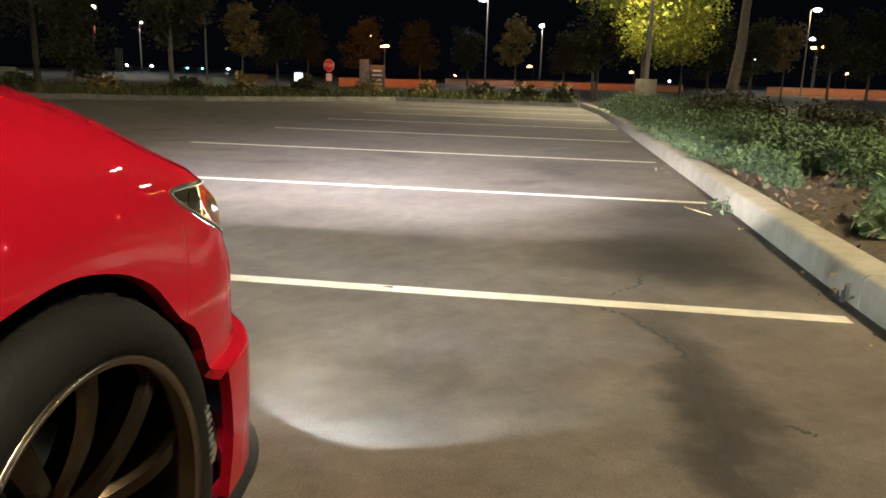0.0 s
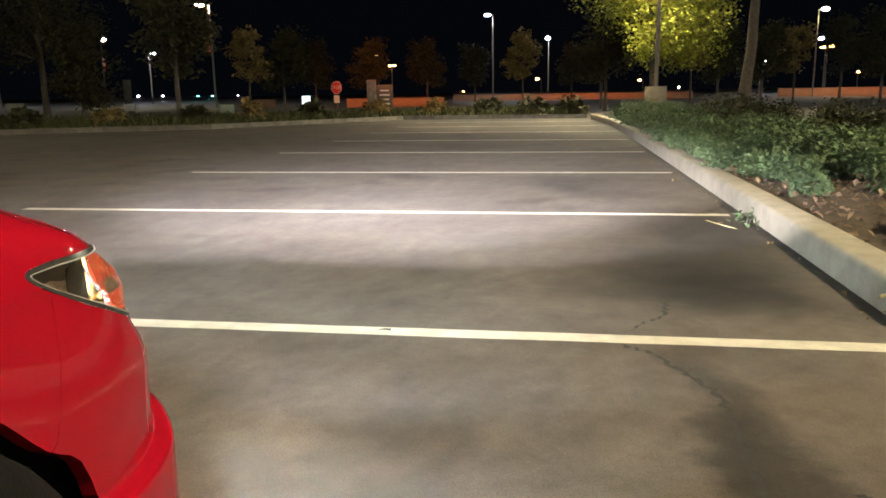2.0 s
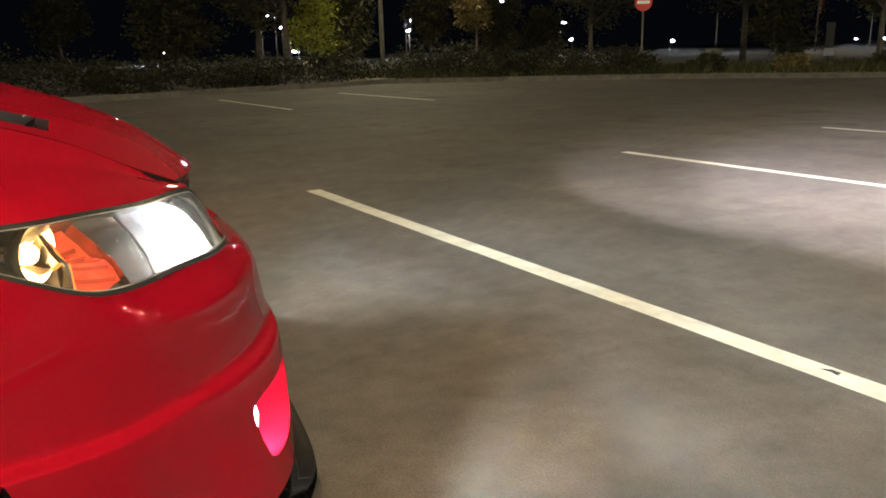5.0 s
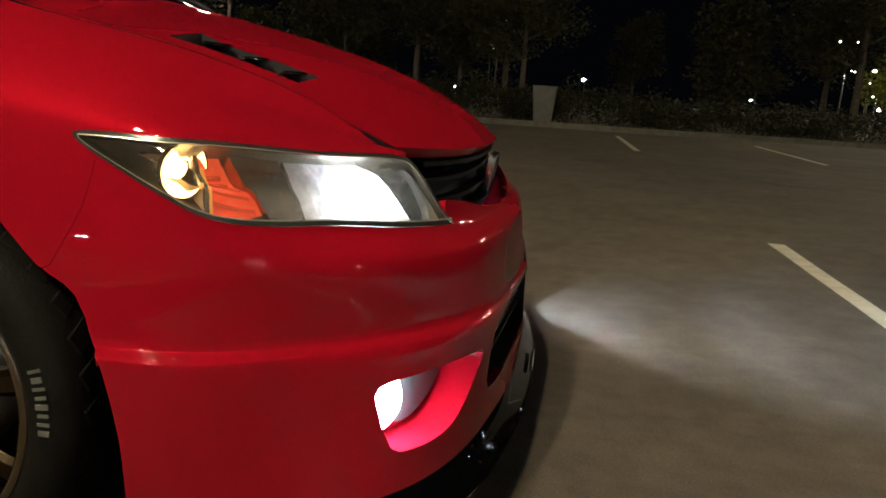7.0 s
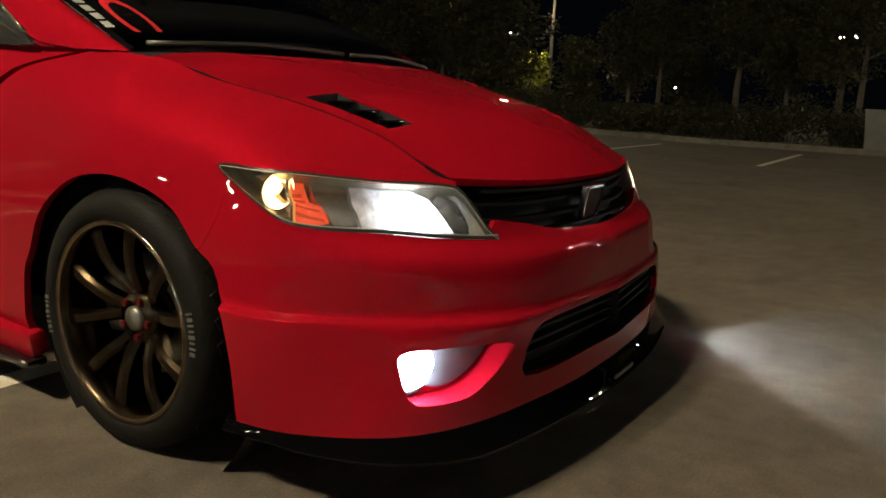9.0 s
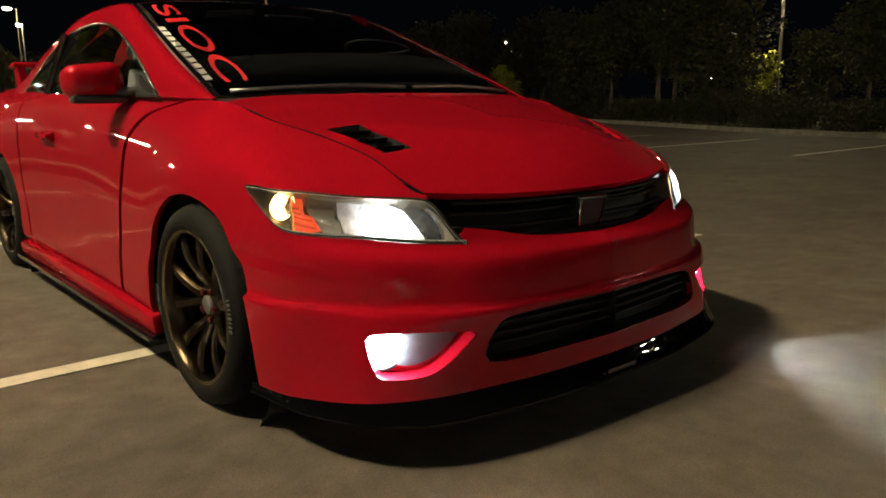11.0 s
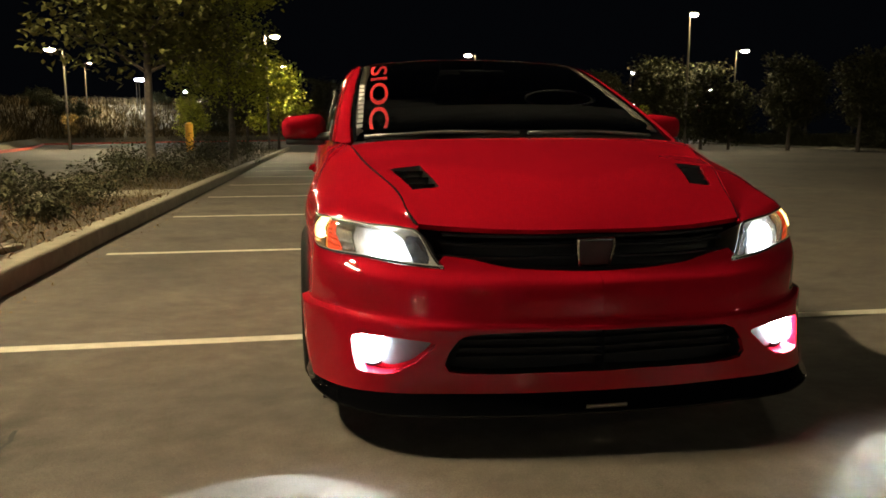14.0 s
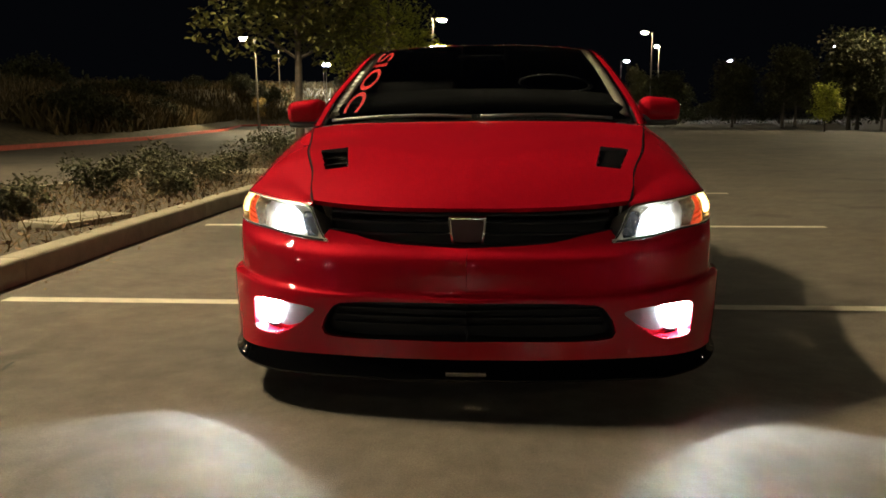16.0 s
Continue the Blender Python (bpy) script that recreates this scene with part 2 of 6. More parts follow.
def box(bm, size, at=(0, 0, 0), turn=(0, 0, 0), bevel=0.0, segs=2, taper=None):
    r = bmesh.ops.create_cube(bm, size=1)
    vs = r["verts"]
    for v in vs:
        v.co = Vector((v.co.x * size[0], v.co.y * size[1], v.co.z * size[2]))
        if taper and v.co.z > 0:
            v.co.x *= taper
            v.co.y *= taper
    if bevel:
        es = list({e for v in vs for e in v.link_edges})
        rr = bmesh.ops.bevel(bm, geom=es, offset=bevel, segments=segs, profile=0.5, affect="EDGES")
        vs = list({v for f in rr["faces"] for v in f.verts} | {v for v in vs if v.is_valid})
    bmesh.ops.transform(bm, matrix=pose(*at, *turn), verts=vs)
    return vs


def tube(bm, p, q, r1, r2=None, segs=12, caps=True):
    p, q = Vector(p), Vector(q)
    d = q - p
    m = Matrix.Translation((p + q) / 2) @ d.to_track_quat("Z", "Y").to_matrix().to_4x4()
    return bmesh.ops.create_cone(bm, cap_ends=caps, segments=segs, radius1=r1, radius2=r1 if r2 is None else r2, depth=d.length, matrix=m)["verts"]


def lathe(profile, segs=48, axis="X"):
    """Verts and faces of a profile of (radius, along) turned about an axis."""
    verts, faces = [], []
    n = len(profile)
    for i in range(segs):
        a = 2 * math.pi * i / segs
        for r, h in profile:
            verts.append((h, r * math.cos(a), r * math.sin(a)) if axis == "X" else (r * math.cos(a), r * math.sin(a), h))
    for i in range(segs):
        j = (i + 1) % segs
        for k in range(n - 1):
            faces.append((i * n + k, j * n + k, j * n + k + 1, i * n + k + 1))
    return verts, faces


def sweep(points, radius, segs=8):
    """Verts and faces of one closed tube along a line of points."""
    pts = [Vector(p) for p in points]
    verts, faces = [], []
    for i, p in enumerate(pts):
        d = (pts[min(i + 1, len(pts) - 1)] - pts[max(i - 1, 0)]).normalized()
        a = d.cross(Vector((0, 0, 1)) if abs(d.z) < .9 else Vector((0, 1, 0))).normalized()
        b = d.cross(a)
        for k in range(segs):
            w = 2 * math.pi * k / segs
            verts.append(tuple(p + (a * math.cos(w) + b * math.sin(w)) * radius))
    n = len(pts)
    for i in range(n - 1):
        for k in range(segs):
            faces.append((i * segs + k, i * segs + (k + 1) % segs, (i + 1) * segs + (k + 1) % segs, (i + 1) * segs + k))
    faces += [tuple(range(segs))[::-1], tuple(range((n - 1) * segs, n * segs))]
    return verts, faces


def natural_spline(values):
    """Interpolates rows of values at 0, 1, 2 ... with a smooth cubic; returns f(u)."""
    p = np.asarray(values, float)
    n = len(p)
    a = np.zeros((n, n))
    r = np.zeros_like(p)
    a[0, 0] = a[-1, -1] = 1
    for i in range(1, n - 1):
        a[i, i - 1:i + 2] = (1, 4, 1)
        r[i] = 6 * (p[i + 1] - 2 * p[i] + p[i - 1])
    m = np.linalg.solve(a, r.reshape(n, -1)).reshape(p.shape)

    def f(u):
        u = np.clip(np.asarray(u, float), 0, n - 1)
        i = np.minimum(u.astype(int), n - 2)
        t = (u - i).reshape(-1, *([1] * (p.ndim - 1)))
        s = 1 - t
        return s * p[i] + t * p[i + 1] + ((s ** 3 - s) * m[i] + (t ** 3 - t) * m[i + 1]) / 6
    return f


def monotone(values):
    """As natural_spline, but without overshoot."""
    p = np.asarray(values, float)
    n = len(p)
    d = np.diff(p, axis=0)
    m = np.zeros_like(p)
    m[0], m[-1] = d[0], d[-1]
    k = d[:-1] * d[1:]
    m[1:-1] = np.where(k > 0, 2 * k / (d[:-1] + d[1:] + 1e-12 * np.sign(d[:-1] + d[1:] + 1e-20)), 0)

    def f(u):
        u = np.clip(np.asarray(u, float), 0, n - 1)
        i = np.minimum(u.astype(int), n - 2)
        t = (u - i).reshape(-1, *([1] * (p.ndim - 1)))
        h = t * t * (3 - 2 * t)
        return p[i] * (1 - h) + p[i + 1] * h + m[i] * (t ** 3 - 2 * t * t + t) + m[i + 1] * (t ** 3 - t * t)
    return f


# ---------------------------------------------------------------- ground
def ground_material():
    m = bpy.data.materials.new("worn_asphalt")
    m.use_nodes = True
    nt = m.node_tree
    L = nt.links.new
    b = nt.nodes["Principled BSDF"]
    co = nt.nodes.new("ShaderNodeTexCoord")

    def noise_node(scale, detail=6, rough=0.6):
        n = nt.nodes.new("ShaderNodeTexNoise")
        n.inputs["Scale"].default_value, n.inputs["Detail"].default_value, n.inputs["Roughness"].default_value = scale, detail, rough
        L(co.outputs["Object"], n.inputs["Vector"])
        return n

    def ramp(src, a, b_, ca, cb):
        r = nt.nodes.new("ShaderNodeValToRGB")
        r.color_ramp.elements[0].position, r.color_ramp.elements[1].position = a, b_
        r.color_ramp.elements[0].color, r.color_ramp.elements[1].color = (*ca, 1), (*cb, 1)
        L(src, r.inputs["Fac"])
        return r.outputs["Color"]

    def mul(a, b_, f=1.0):
        x = nt.nodes.new("ShaderNodeMix")
        x.data_type, x.blend_type = "RGBA", "MULTIPLY"
        x.inputs["Factor"].default_value = f
        L(a, x.inputs["A"])
        L(b_, x.inputs["B"])
        return x.outputs["Result"]
    fine = ramp(noise_node(160, 4).outputs["Fac"], .3, .7, (.081, .069, .058), (.142, .124, .106))
    mid = ramp(noise_node(2.2, 7, .65).outputs["Fac"], .3, .72, (.72, .72, .72), (1.13, 1.12, 1.10))
    grit = ramp(noise_node(9, 6, .75).outputs["Fac"], .30, .70, (.72, .71, .70), (1.18, 1.18, 1.18))
    brown = ramp(noise_node(.9, 4, .6).outputs["Fac"], .42, .66, (1, 1, 1), (1.06, 1.01, .95))
    big = ramp(noise_node(.35, 5).outputs["Fac"], .35, .65, (.75, .75, .76), (1.1, 1.09, 1.06))
    stain = ramp(noise_node(1.1, 3, .5).outputs["Fac"], .28, .40, (.45, .44, .43), (1, 1, 1))
    col = mul(mul(mul(mul(mul(fine, mid), grit), big), brown), stain, .6)
    # thin branching cracks
    warp = noise_node(1.6, 4)
    mixv = nt.nodes.new("ShaderNodeMix")
    mixv.data_type = "VECTOR"
    mixv.inputs["Factor"].default_value = .35
    L(co.outputs["Object"], mixv.inputs["A"])
    L(warp.outputs["Color"], mixv.inputs["B"])
    vor = nt.nodes.new("ShaderNodeTexVoronoi")
    vor.feature = "DISTANCE_TO_EDGE"
    vor.inputs["Scale"].default_value = .32
    L(mixv.outputs["Result"], vor.inputs["Vector"])
    crack = ramp(vor.outputs["Distance"], .0, .006, (.35, .33, .31), (1, 1, 1))
    col = mul(col, crack, .12)

    def blotch(colour, x, y, rx, ry, turn, depth):
        """A soft dark patch of its own shape on the asphalt, for stains and for painted-in shade."""
        mp = nt.nodes.new("ShaderNodeMapping")
        mp.vector_type = "TEXTURE"
        mp.inputs["Location"].default_value = (x, y, 0)
        mp.inputs["Rotation"].default_value = (0, 0, radians(turn))
        mp.inputs["Scale"].default_value = (rx, ry, 1)
        L(warped, mp.inputs["Vector"])
        gr = nt.nodes.new("ShaderNodeTexGradient")
        gr.gradient_type = "SPHERICAL"
        L(mp.outputs["Vector"], gr.inputs["Vector"])
        k = ramp(gr.outputs["Fac"], .0, .75, (1, 1, 1), (1 - depth,) * 3)
        return mul(colour, k)
    w2 = noise_node(2.6, 5)
    sub_ = nt.nodes.new("ShaderNodeVectorMath")
    sub_.operation = "SUBTRACT"
    sub_.inputs[1].default_value = (.5, .5, .5)
    L(w2.outputs["Color"], sub_.inputs[0])
    sc_ = nt.nodes.new("ShaderNodeVectorMath")
    sc_.operation = "SCALE"
    sc_.inputs["Scale"].default_value = .55
    L(sub_.outputs["Vector"], sc_.inputs[0])
    ad_ = nt.nodes.new("ShaderNodeVectorMath")
    L(co.outputs["Object"], ad_.inputs[0])
    L(sc_.outputs["Vector"], ad_.inputs[1])
    warped = ad_.outputs["Vector"]
    # the first three put tree shade near the kerb into the asphalt colour
    for spot_ in ((1.98, 3.35, .80, .75, 20, .72), (2.25, 2.95, .6, .4, -20, .5), (2.32, 4.55, .75, 1.35, -12, .62), (1.90, 1.25, .15, 1.5, 0, .62), (1.5, 7.4, .9, .7, 0, .35), (1.9, 6.4, .7, .5, 30, .3),
                  (.2, -6.2, 1.0, .8, 0, .3), (.4, 4.7, .8, .4, 15, .2), (2.0, -3.0, .6, 1.2, 0, .3), (-2.2, 2.9, .9, .6, 10, .25)):
        col = blotch(col, *spot_)
    L(col, b.inputs["Base Color"])
    b.inputs["Roughness"].default_value = .78
    b.inputs["Specular IOR Level"].default_value = .3
    bp = nt.nodes.new("ShaderNodeBump")
    bp.inputs["Strength"].default_value, bp.inputs["Distance"].default_value = .35, .006
    L(noise_node(220, 3).outputs["Fac"], bp.inputs["Height"])
    L(bp.outputs["Normal"], b.inputs["Normal"])
    return m


ASPHALT = ground_material()
LINE = material("worn_road_paint", (.50, .458, .365), .75, grain=.22, scale=9, bump=.3, bump_scale=150)
CONCRETE = material("kerb_concrete", (.25, .217, .158), .85, grain=.22, scale=6, bump=.35, bump_scale=90, per_object=.10)
DARKKERB = material("dark_kerb_concrete", (.125, .112, .090), .9, grain=.4, scale=4, bump=.4, bump_scale=70, per_object=.2)
MULCH = material("bark_mulch", (.060, .043, .027), .95, grain=.55, scale=22, bump=1.0, bump_scale=70)
GRASS = material("dry_grass_soil", (.125, .100, .058), .95, grain=.5, scale=5, bump=.8, bump_scale=40)

ground = mesh_object("ground", [(-900, -900, 0), (900, -900, 0), (900, 900, 0), (-900, 900, 0)], [(0, 1, 2, 3)], ASPHALT)
tagged(ground, "worn grey asphalt car park with stains, cracks and painted-in tree shade", "ground", kind="structure")


def stripe(x0, x1, y, w=.095):
    bm = bmesh.new()
    n = 24
    rnd = random.Random(int(y * 100) + 7)
    top, bot = [], []
    for i in range(n + 1):
        x = x0 + (x1 - x0) * i / n
        top.append(bm.verts.new((x, y + w / 2 + rnd.uniform(-.003, .003), .004)))
        bot.append(bm.verts.new((x, y - w / 2 + rnd.uniform(-.003, .003), .004)))
    for i in range(n):
        bm.faces.new((bot[i], bot[i + 1], top[i + 1], top[i]))
    ob = part("stall_line", bm, LINE, None, smooth=False)
    tagged(ob, "worn cream painted parking stall line on asphalt", "road marking", "parking stall lines", "structure")
    return ob


for k in range(-9, 8):
    stripe(-2.93, 2.60, 2.336 + 2.885 * k)
for k in range(-3, 4):
    stripe(-15.0, -10.6, -.6 + 2.85 * k, .10)

# cracks, chips and stains with a shape of their own
TAR = material("dark_tar", (.020, .018, .016), .8, grain=.4, scale=30)


def crack(points, width, seed):
    rnd = random.Random(seed)
    pts = rounded2(points, 8)
    bm = bmesh.new()
    a, b = [], []
    for i, (x, y) in enumerate(pts):
        w = width * rnd.uniform(.35, 1.25)
        j = rnd.uniform(-.012, .012)
        k = rnd.uniform(-.012, .012)
        a.append(bm.verts.new((x + j - w / 2, y + k, .0025)))
        b.append(bm.verts.new((x + j + w / 2, y + k + w * .2, .0025)))
    for i in range(len(a) - 1):
        bm.faces.new((a[i], b[i], b[i + 1], a[i + 1]))
    ob = part("asphalt_crack", bm, TAR, None, smooth=False)
    return tagged(ob, "dark irregular crack running across the asphalt", "crack", "asphalt cracks", "structure")


def rounded2(points, per):
    out = []
    n = len(points)
    for i in range(n - 1):
        p0, p1, p2, p3 = (points[min(max(i + k, 0), n - 1)] for k in (-1, 0, 1, 2))
        for s in range(per):
            t = s / per
            out.append(tuple(.5 * (2 * b + (c - a) * t + (2 * a - 5 * b + 4 * c - d) * t * t + (3 * b - a - 3 * c + d) * t ** 3) for a, b, c, d in zip(p0, p1, p2, p3)))
    out.append(points[-1])
    return out


crack([(1.68, 2.45), (1.75, 2.55), (1.83, 2.66), (1.86, 2.85)], .018, 3)
crack([(1.64, 2.27), (1.69, 2.23), (1.74, 2.18), (1.80, 2.05), (1.87, 1.90), (1.89, 1.75), (1.885, 1.60), (1.875, 1.31), (1.87, .95), (1.86, .5)], .024, 5)
crack([(2.09, 1.30), (2.11, 1.27), (2.14, 1.25)], .022, 9)
crack([(.745, 2.345), (.765, 2.352), (.785, 2.349)], .016, 4).location.z = .003

# ---------------------------------------------------------------- kerbs and planted islands
def kerb_run(name, points, height=.15, width=.16, piece=3.0, mat=CONCRETE, label="pale concrete kerb with a worn rounded edge"):
    """A kerb along a line; each cast length is a piece of its own."""
    root = new(name)
    tagged(root, label, "kerb", kind="structure")
    prof = [(0, -.05), (0, height - .03), (.008, height - .010), (.028, height), (width, height), (width, -.05)]
    # split into pieces
    stations = []
    for (x0, y0), (x1, y1) in zip(points[:-1], points[1:]):
        n = max(1, int(round(math.hypot(x1 - x0, y1 - y0) / piece)))
        stations += [(x0 + (x1 - x0) * i / n, y0 + (y1 - y0) * i / n) for i in range(n)]
    stations.append(points[-1])
    normals = []
    for i in range(len(stations)):
        a, b = stations[max(i - 1, 0)], stations[min(i + 1, len(stations) - 1)]
        d = Vector((b[0] - a[0], b[1] - a[1])).normalized()
        normals.append((d.y, -d.x))
    for i in range(len(stations) - 1):
        bm = bmesh.new()
        d = Vector((stations[i + 1][0] - stations[i][0], stations[i + 1][1] - stations[i][1]))
        g = .004 / max(d.length, .01)
        rings = []
        for t in (g, 1 - g):
            cx = stations[i][0] + d.x * t
            cy = stations[i][1] + d.y * t
            nx = normals[i][0] * (1 - t) + normals[i + 1][0] * t
            ny = normals[i][1] * (1 - t) + normals[i + 1][1] * t
            rings.append([bm.verts.new((cx + nx * o, cy + ny * o, z)) for o, z in prof])
        k = len(prof)
        for j in range(k):
            bm.faces.new((rings[0][j], rings[0][(j + 1) % k], rings[1][(j + 1) % k], rings[1][j]))
        bm.faces.new(rings[0])
        bm.faces.new(rings[1])
        part("kerb_stone", bm, mat, root, angle=60)
    return root


def bed(name, outline, z, mat, label, lumps=.03, cell=.5):
    """A planted surface inside an outline (convex enough for a fan), gently uneven."""
    xs, ys = [p[0] for p in outline], [p[1] for p in outline]
    bm = bmesh.new()
    vs = [bm.verts.new((x, y, z)) for x, y in outline]
    f = bm.faces.new(vs)
    bmesh.ops.triangulate(bm, faces=[f])
    n = int(min(7, max(2, math.log2(max(max(xs) - min(xs), max(ys) - min(ys)) / cell))))
    bmesh.ops.subdivide_edges(bm, edges=bm.edges[:], cuts=2 ** min(n, 4) - 1, use_grid_fill=True)
    for v in bm.verts:
        v.co.z += lumps * noise.noise(v.co * 1.3) if not v.is_boundary else 0
    ob = part(name, bm, mat, None, angle=80)
    return tagged(ob, label, "ground", kind="structure")


kerb_run("kerb_east", [(2.82, -48), (2.82, -20), (2.82, -4), (2.77, -1), (2.69, 2.5), (2.71, 6), (2.70, 14), (2.62, 20), (2.3, 25.0)], width=.175)
kerb_run("kerb_far_side", [(5.66, 24.4), (5.7, 10), (5.7, -48)])
bed("island_soil", [(2.86, -48), (5.56, -48), (5.56, 24.2), (2.5, 24.8), (2.78, 20), (2.84, 8), (2.84, -6)], .125, MULCH, "dark bark mulch in a raised planted island")
bm = bmesh.new()
box(bm, (2.62, 1.1, .06), (4.2, -8.3, .125), (0, 0, 6), bevel=.012)
path_slab = tagged(part("walkway", bm, CONCRETE, None), "pale concrete walkway crossing the planted island", "path", kind="structure")
WEST = [(2.2, 25.2), (-4.0, 25.4), (-8.2, 19.6), (-14.0, 16.6), (-19.0, 11.2), (-17.4, 4.0), (-16.6, -3.0), (-18.4, -8.5), (-24.0, -19.5), (-28.5, -34.0), (-33.0, -62.0)]
kerb_run("kerb_west", WEST[::-1], .13, piece=3.2, mat=DARKKERB, label="long grey concrete kerb along the hedge")
bed("west_verge", WEST[4:] + [(-70, -62), (-70, 11.2)], .10, GRASS, "dark verge of soil and dry grass", .05, 2)
bed("north_verge", [(2.2, 25.35), (-4.0, 25.55), (-8.2, 19.75), (-14.0, 16.75), (-19.0, 11.35), (-70, 11.3), (-70, 44), (2.2, 44)][::-1], .10, GRASS, "verge of soil, grass tufts and shrubs", .05, 2)
REDKERB = material("red_painted_kerb", (.42, .06, .035), .75, grain=.3, scale=5)
kerb_run("kerb_red", [(-10, -138), (12.6, -103), (23, -86), (27.5, -77), (20, -52), (15.5, -30), (15, -8)], .16, .18, 4.0, REDKERB, "faded red painted kerb along a drive")
bm = bmesh.new()
nx, ny = 14, 56
grid = []
for i in range(nx):
    row = []
    for j in range(ny):
        y = -140 + 137 * j / (ny - 1)
        x0 = 15.4 + min(48, max(0, -30 - y)) * .26 - .6 * max(0, -78 - y)
        w = i / (nx - 1)
        x = x0 + 34 * w
        z = .10 + (1.2 - .035 * y) * min(1, w * 3.0) ** .8 + .35 * noise.noise(Vector((x * .2, y * .2, 3))) * w
        row.append(bm.verts.new((x, y, z)))
    grid.append(row)
for i in range(nx - 1):
    for j in range(ny - 1):
        bm.faces.new((grid[i][j], grid[i + 1][j], grid[i + 1][j + 1], grid[i][j + 1]))
tagged(part("grass_bank", bm, GRASS, None, angle=80), "dry brown grass bank rising beside the drive", "bank", kind="structure")


# ---------------------------------------------------------------- planting
def leaf_material(name, base, tint, rough=.75):
    m = material(name, base, rough, grain=.35, scale=3.0, tint=tint)
    nt = m.node_tree
    b = nt.nodes["Principled BSDF"]
    geo = nt.nodes.new("ShaderNodeNewGeometry")
    hsv = nt.nodes.new("ShaderNodeHueSaturation")
    mr = nt.nodes.new("ShaderNodeMapRange")
    mr.inputs["To Min"].default_value, mr.inputs["To Max"].default_value = .65, 1.4
    nt.links.new(geo.outputs["Random Per Island"], mr.inputs["Value"])
    nt.links.new(mr.outputs["Result"], hsv.inputs["Value"])
    src = b.inputs["Base Color"].links[0].from_socket
    nt.links.new(src, hsv.inputs["Color"])
    nt.links.new(hsv.outputs["Color"], b.inputs["Base Color"])
    b.inputs["Specular IOR Level"].default_value = .22
    return m


LEAF_GREEN = leaf_material("hedge_leaf", (.062, .096, .044), (.095, .128, .058))
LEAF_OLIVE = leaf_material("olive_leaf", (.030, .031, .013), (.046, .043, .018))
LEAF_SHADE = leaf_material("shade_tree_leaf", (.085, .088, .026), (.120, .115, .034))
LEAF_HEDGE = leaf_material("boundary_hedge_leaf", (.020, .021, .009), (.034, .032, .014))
# bright yellow puts the lamplight on these crowns into the leaf colour
LEAF_LAMPLIT = leaf_material("lamplight_tinted_leaf", (.24, .265, .032), (.31, .315, .045))
LEAF_PALE = leaf_material("pale_shrub_leaf", (.17, .215, .095), (.25, .29, .14))
LEAF_OCHRE = leaf_material("ochre_leaf", (.15, .11, .04), (.20, .14, .05))
LEAF_GREY = leaf_material("grey_shrub_leaf", (.046, .047, .024), (.070, .064, .034))
DRYGRASS = leaf_material("dry_grass_blade", (.070, .052, .024), (.105, .075, .034), .9)
BARK = material("tree_bark", (.075, .060, .046), .9, grain=.4, scale=9, bump=.8, bump_scale=30)


def leaf_cloud(n, point, size, seed, up=.35):
    """n small folded leaves at point(rnd)."""
    rnd = random.Random(seed)
    verts, faces = [], []
    for i in range(n):
        c = point(rnd)
        a = rnd.uniform(0, 2 * math.pi)
        tilt = rnd.gauss(0, .7)
        d = Vector((math.cos(a), math.sin(a), tilt)).normalized()
        s = d.cross(Vector((rnd.gauss(0, up), rnd.gauss(0, up), 1))).normalized()
        u = s.cross(d)
        l = size * rnd.uniform(.6, 1.3)
        w = l * .32
        k = len(verts)
        c = Vector(c)
        verts += [tuple(c), tuple(c + d * l * .5 + s * w + u * w * .35), tuple(c + d * l), tuple(c + d * l * .5 - s * w + u * w * .35)]
        faces += [(k, k + 1, k + 2), (k, k + 2, k + 3)]
    return verts, faces


